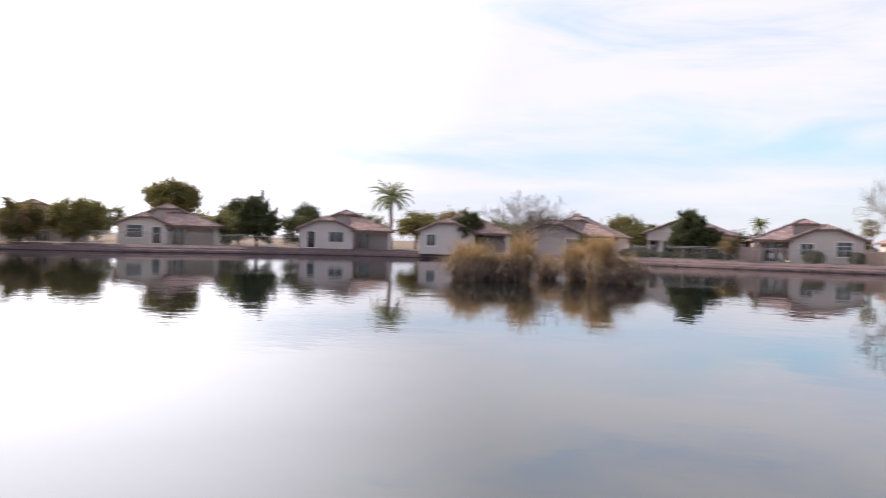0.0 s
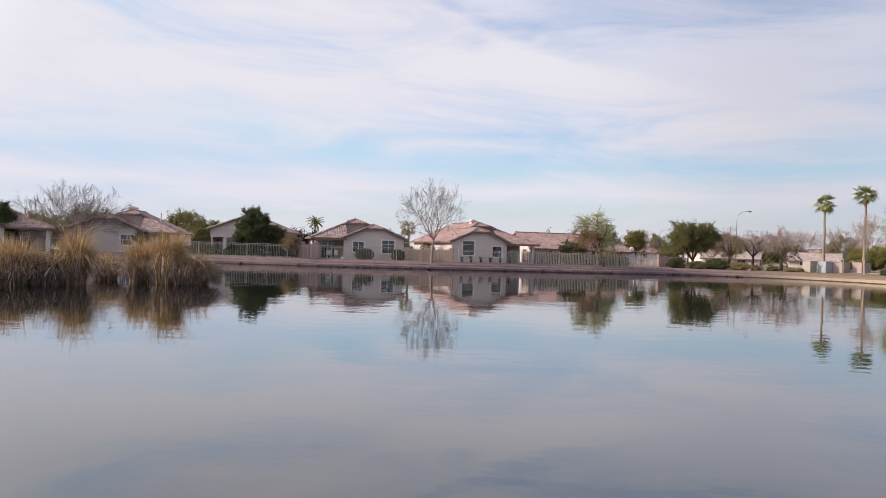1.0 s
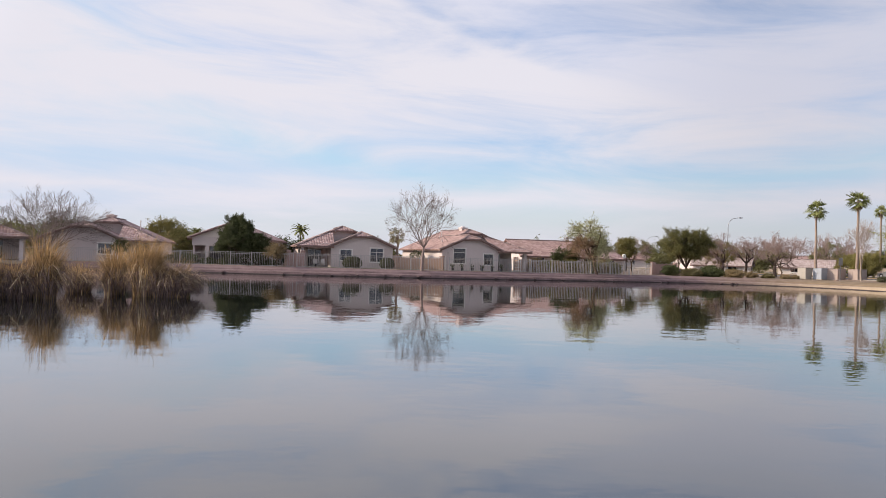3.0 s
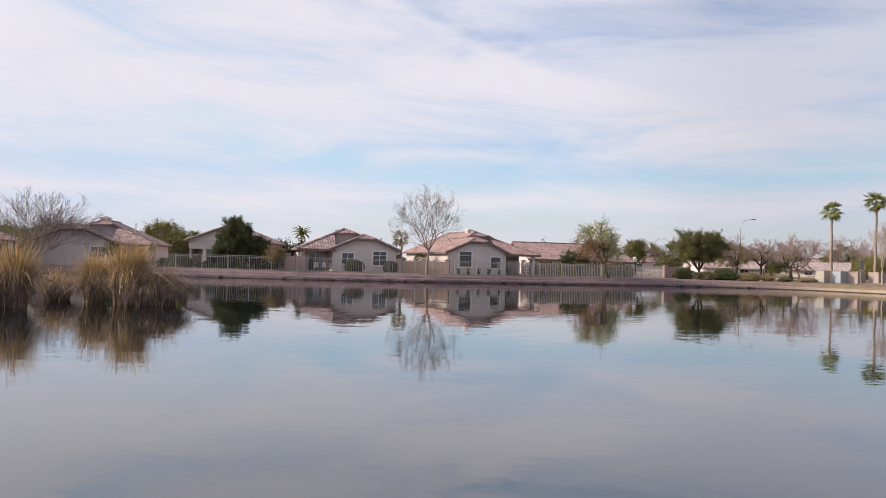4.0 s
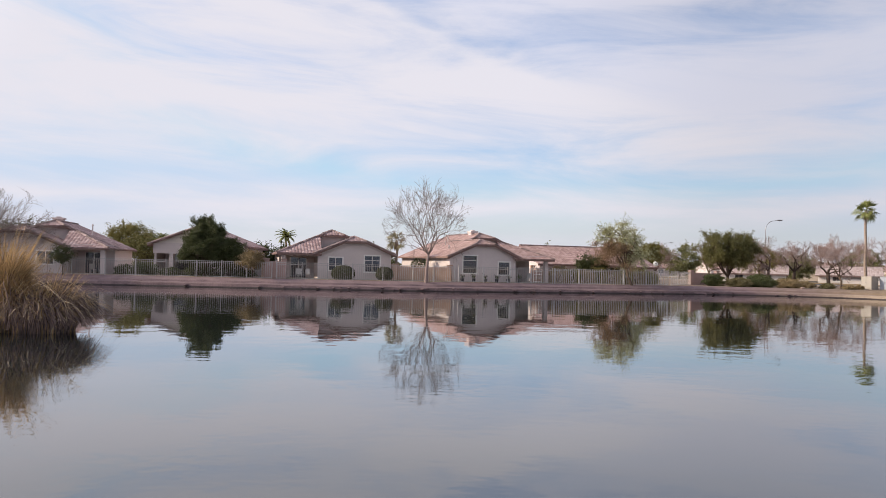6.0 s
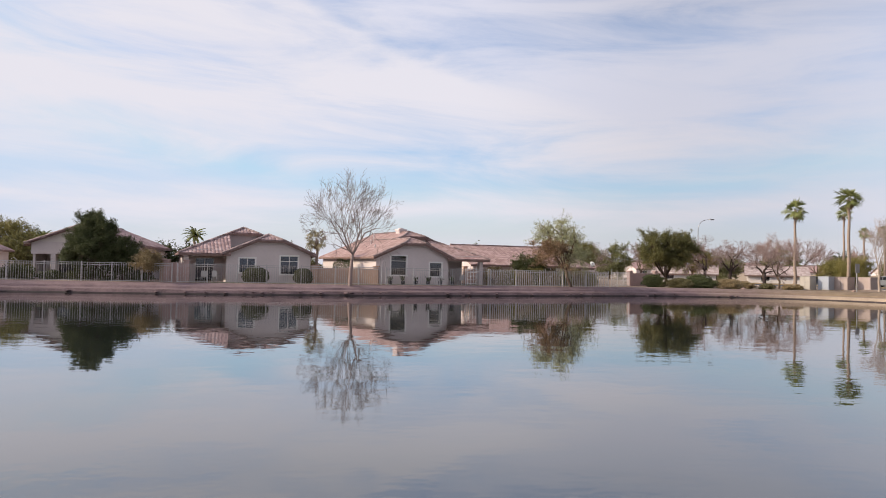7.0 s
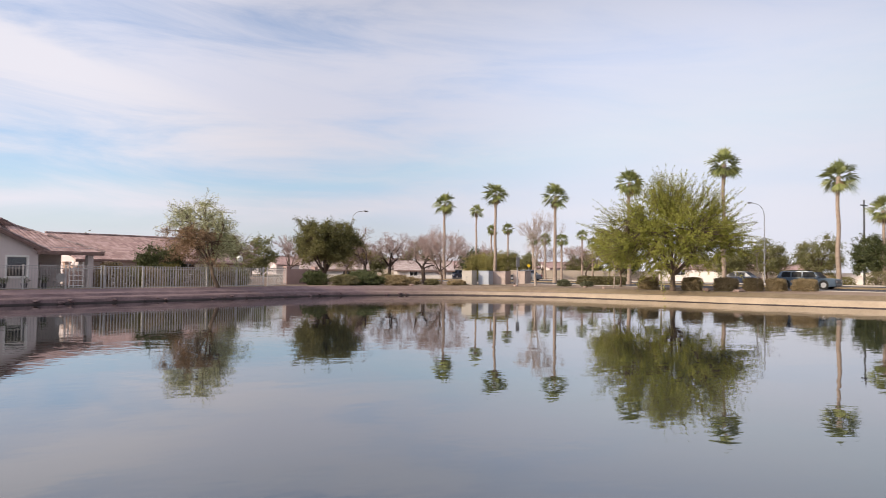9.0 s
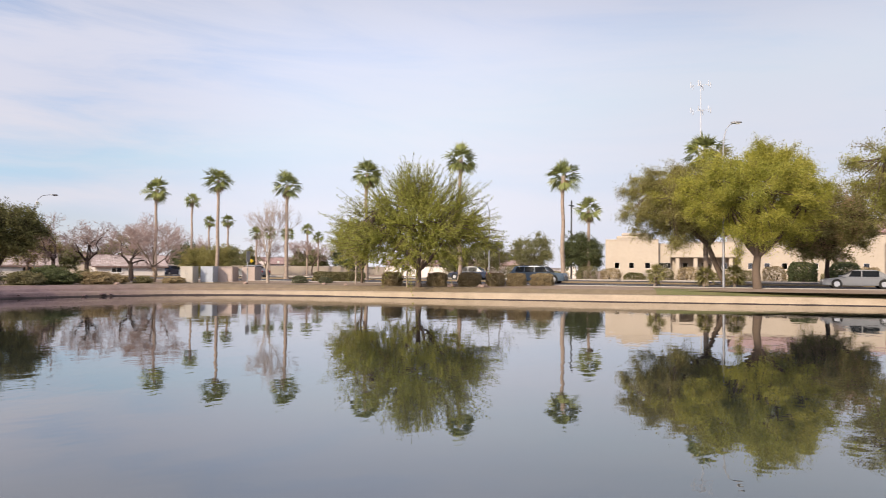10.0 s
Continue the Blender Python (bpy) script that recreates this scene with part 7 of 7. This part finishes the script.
        for side in (-1, 1):
            ab = bmesh.new()
            bmesh.ops.create_cone(ab, cap_ends=True, segments=18, radius1=R * 1.14, radius2=R * 1.14, depth=0.03, matrix=Matrix.Translation(((u - 0.5) * L, side * (W / 2 - 0.006), R + 0.02)) @ Matrix.Rotation(radians(90), 4, "X"))
            part("wheel_arch", ab, "rubber", t)
    for side in (-1, 1):
        part("headlight", boxes((L / 2 - 0.12, L / 2 + 0.01, side * W * 0.36 - 0.16, side * W * 0.36 + 0.16, hood * 0.62, hood * 0.78), bevel=0.02), "lamp_clear", t)
        part("tail_light", boxes((-L / 2 - 0.01, -L / 2 + 0.10, side * W * 0.40 - 0.10, side * W * 0.40 + 0.10, belt * 0.66, belt * 0.92), bevel=0.02), "lamp_red", t)
        part("wing_mirror", boxes((L * 0.20, L * 0.24, side * (W / 2 + 0.08) - 0.09, side * (W / 2 + 0.08) + 0.09, belt, belt + 0.14), bevel=0.02), paint, t)
    part("bumper", boxes((L / 2 - 0.1, L / 2 + 0.04, -W * 0.46, W * 0.46, 0.26, 0.46), bevel=0.03), paint, t)
    part("bumper", boxes((-L / 2 - 0.04, -L / 2 + 0.1, -W * 0.46, W * 0.46, 0.28, 0.5), bevel=0.03), paint, t)
    if suv:
        part("roof_rack", boxes((-L * 0.32, L * 0.08, -W * 0.33, -W * 0.31, H + 0.02, H + 0.06), (-L * 0.32, L * 0.08, W * 0.31, W * 0.33, H + 0.02, H + 0.06)), "rubber", t)
    return t


ROAD_ANGLE = math.degrees(math.atan2(ROAD_DIR.y, ROAD_DIR.x))
ROAD_TOP = GROUND + RISE + 0.02


def car_at(along, off, paint, label, turn=0, **k):
    p = road_pt(along, off)
    return car(pose(p.x, p.y, ROAD_TOP + (0.06 if off > 0 else 0.0), 0, 0, ROAD_ANGLE + turn), paint, label, **k)


car_at(48.6, -4.9, "car_blue", "blue-grey sport utility car with roof rails on the road", suv=True, L=5.0, W=1.9, H=1.56)
car_at(73.4, -7.8, "car_silver", "silver saloon car on the road", turn=180, L=4.9, W=1.85, H=1.38)
for (cx, cy, turn, paint, text, big) in ((75.6, 142.9, 20, "car_deep", "dark blue car parked beyond the road", False), (81.0, 139.0, 200, "car_deep", "dark sport utility car parked beyond the road", True),
                                         (78.4, 141.6, 25, "car_white", "white saloon car parked beyond the road", False), (67.5, 116.0, 150, "car_blue", "blue pick-up sized car waiting in the side street", True)):
    car(pose(cx, cy, GROUND + (RISE + 0.08 if cx < 70 else 0), 0, 0, turn), paint, text, suv=big, L=4.5, H=1.6 if big else 1.42)
car_at(10.0, 5.2, "car_silver", "silver car on the far carriageway", turn=180, L=4.6)
car_at(38.0, 6.4, "car_deep", "dark car on the far carriageway", turn=180, L=4.5)

# flat stones along the waterline below the houses
ROCKS = []
for k in range(6):
    bm = bmesh.new()
    bmesh.ops.create_icosphere(bm, subdivisions=2, radius=1.0)
    for v in bm.verts:
        v.co *= 1 + 0.45 * noise.noise(v.co * 1.6 + Vector((k * 3.1, 5, 0)))
        v.co.z *= 0.45
    me = bpy.data.meshes.new("stone")
    bm.to_mesh(me)
    bm.free()
    me.materials.append(M["rim"])
    ROCKS.append(me)
st = random.Random(31)
row = [i for i, p in enumerate(LOOP) if p.y > 72 and -46 < p.x < 37]
for k in range(120):
    i = row[int(len(row) * (k + st.random()) / 120)]
    q = LOOP[i] + outward(i) * st.uniform(0.06, 0.40)
    r = st.uniform(0.07, 0.21)
    ob = link("stone", ROCKS[k % 6], None, m=pose(q.x, q.y, 0.06 + st.uniform(0, 0.16), st.uniform(-8, 8), st.uniform(-8, 8), st.uniform(0, 360)) @ Matrix.Diagonal((r * 1.3, r, r, 1)))
    tagged(ob, "flat weathered purplish stone on the waterline", "stone", "waterline stones")


def satellite_dish(m):
    t = thing("satellite_dish", m, "small white satellite dish on a bracket beside the porch", "satellite dish")
    part("bracket", boxes((-0.03, 0.03, -0.03, 0.03, -0.7, 0.1), (-0.03, 0.03, -0.20, 0.03, 0.04, 0.1)), "pole", t)
    bm = bmesh.new()
    bmesh.ops.create_cone(bm, cap_ends=False, segments=20, radius1=0.32, radius2=0.08, depth=0.10, matrix=Matrix.Translation((0, -0.22, 0.08)) @ Matrix.Rotation(radians(70), 4, "X"))
    bmesh.ops.solidify(bm, geom=bm.faces[:], thickness=0.015)
    part("reflector", bm, "white", t, smooth=True)
    part("feed_arm", boxes((-0.012, 0.012, -0.55, -0.22, -0.10, -0.075)), "pole", t)


satellite_dish(at(26.75, 103.0, 10, GROUND + 2.3))

# rocks on the eastern bank
rk = random.Random(9)
for k in range(10):
    i = rk.randrange(44, 100)
    p = LOOP[i] + outward(i) * rk.uniform(2.2, 4.5)
    bm = bmesh.new()
    bmesh.ops.create_icosphere(bm, subdivisions=2, radius=rk.uniform(0.15, 0.35))
    for v in bm.verts:
        v.co *= 1 + 0.35 * noise.noise(v.co * 4 + Vector((k, 0, 0)))
        v.co.z *= 0.6
    ob = part("rock", bm, "rock", m=pose(p.x, p.y, GROUND + 0.05, 0, 0, rk.uniform(0, 360)))
    tagged(ob, "rounded brown landscape rock on the bank", "rock", "bank rocks")
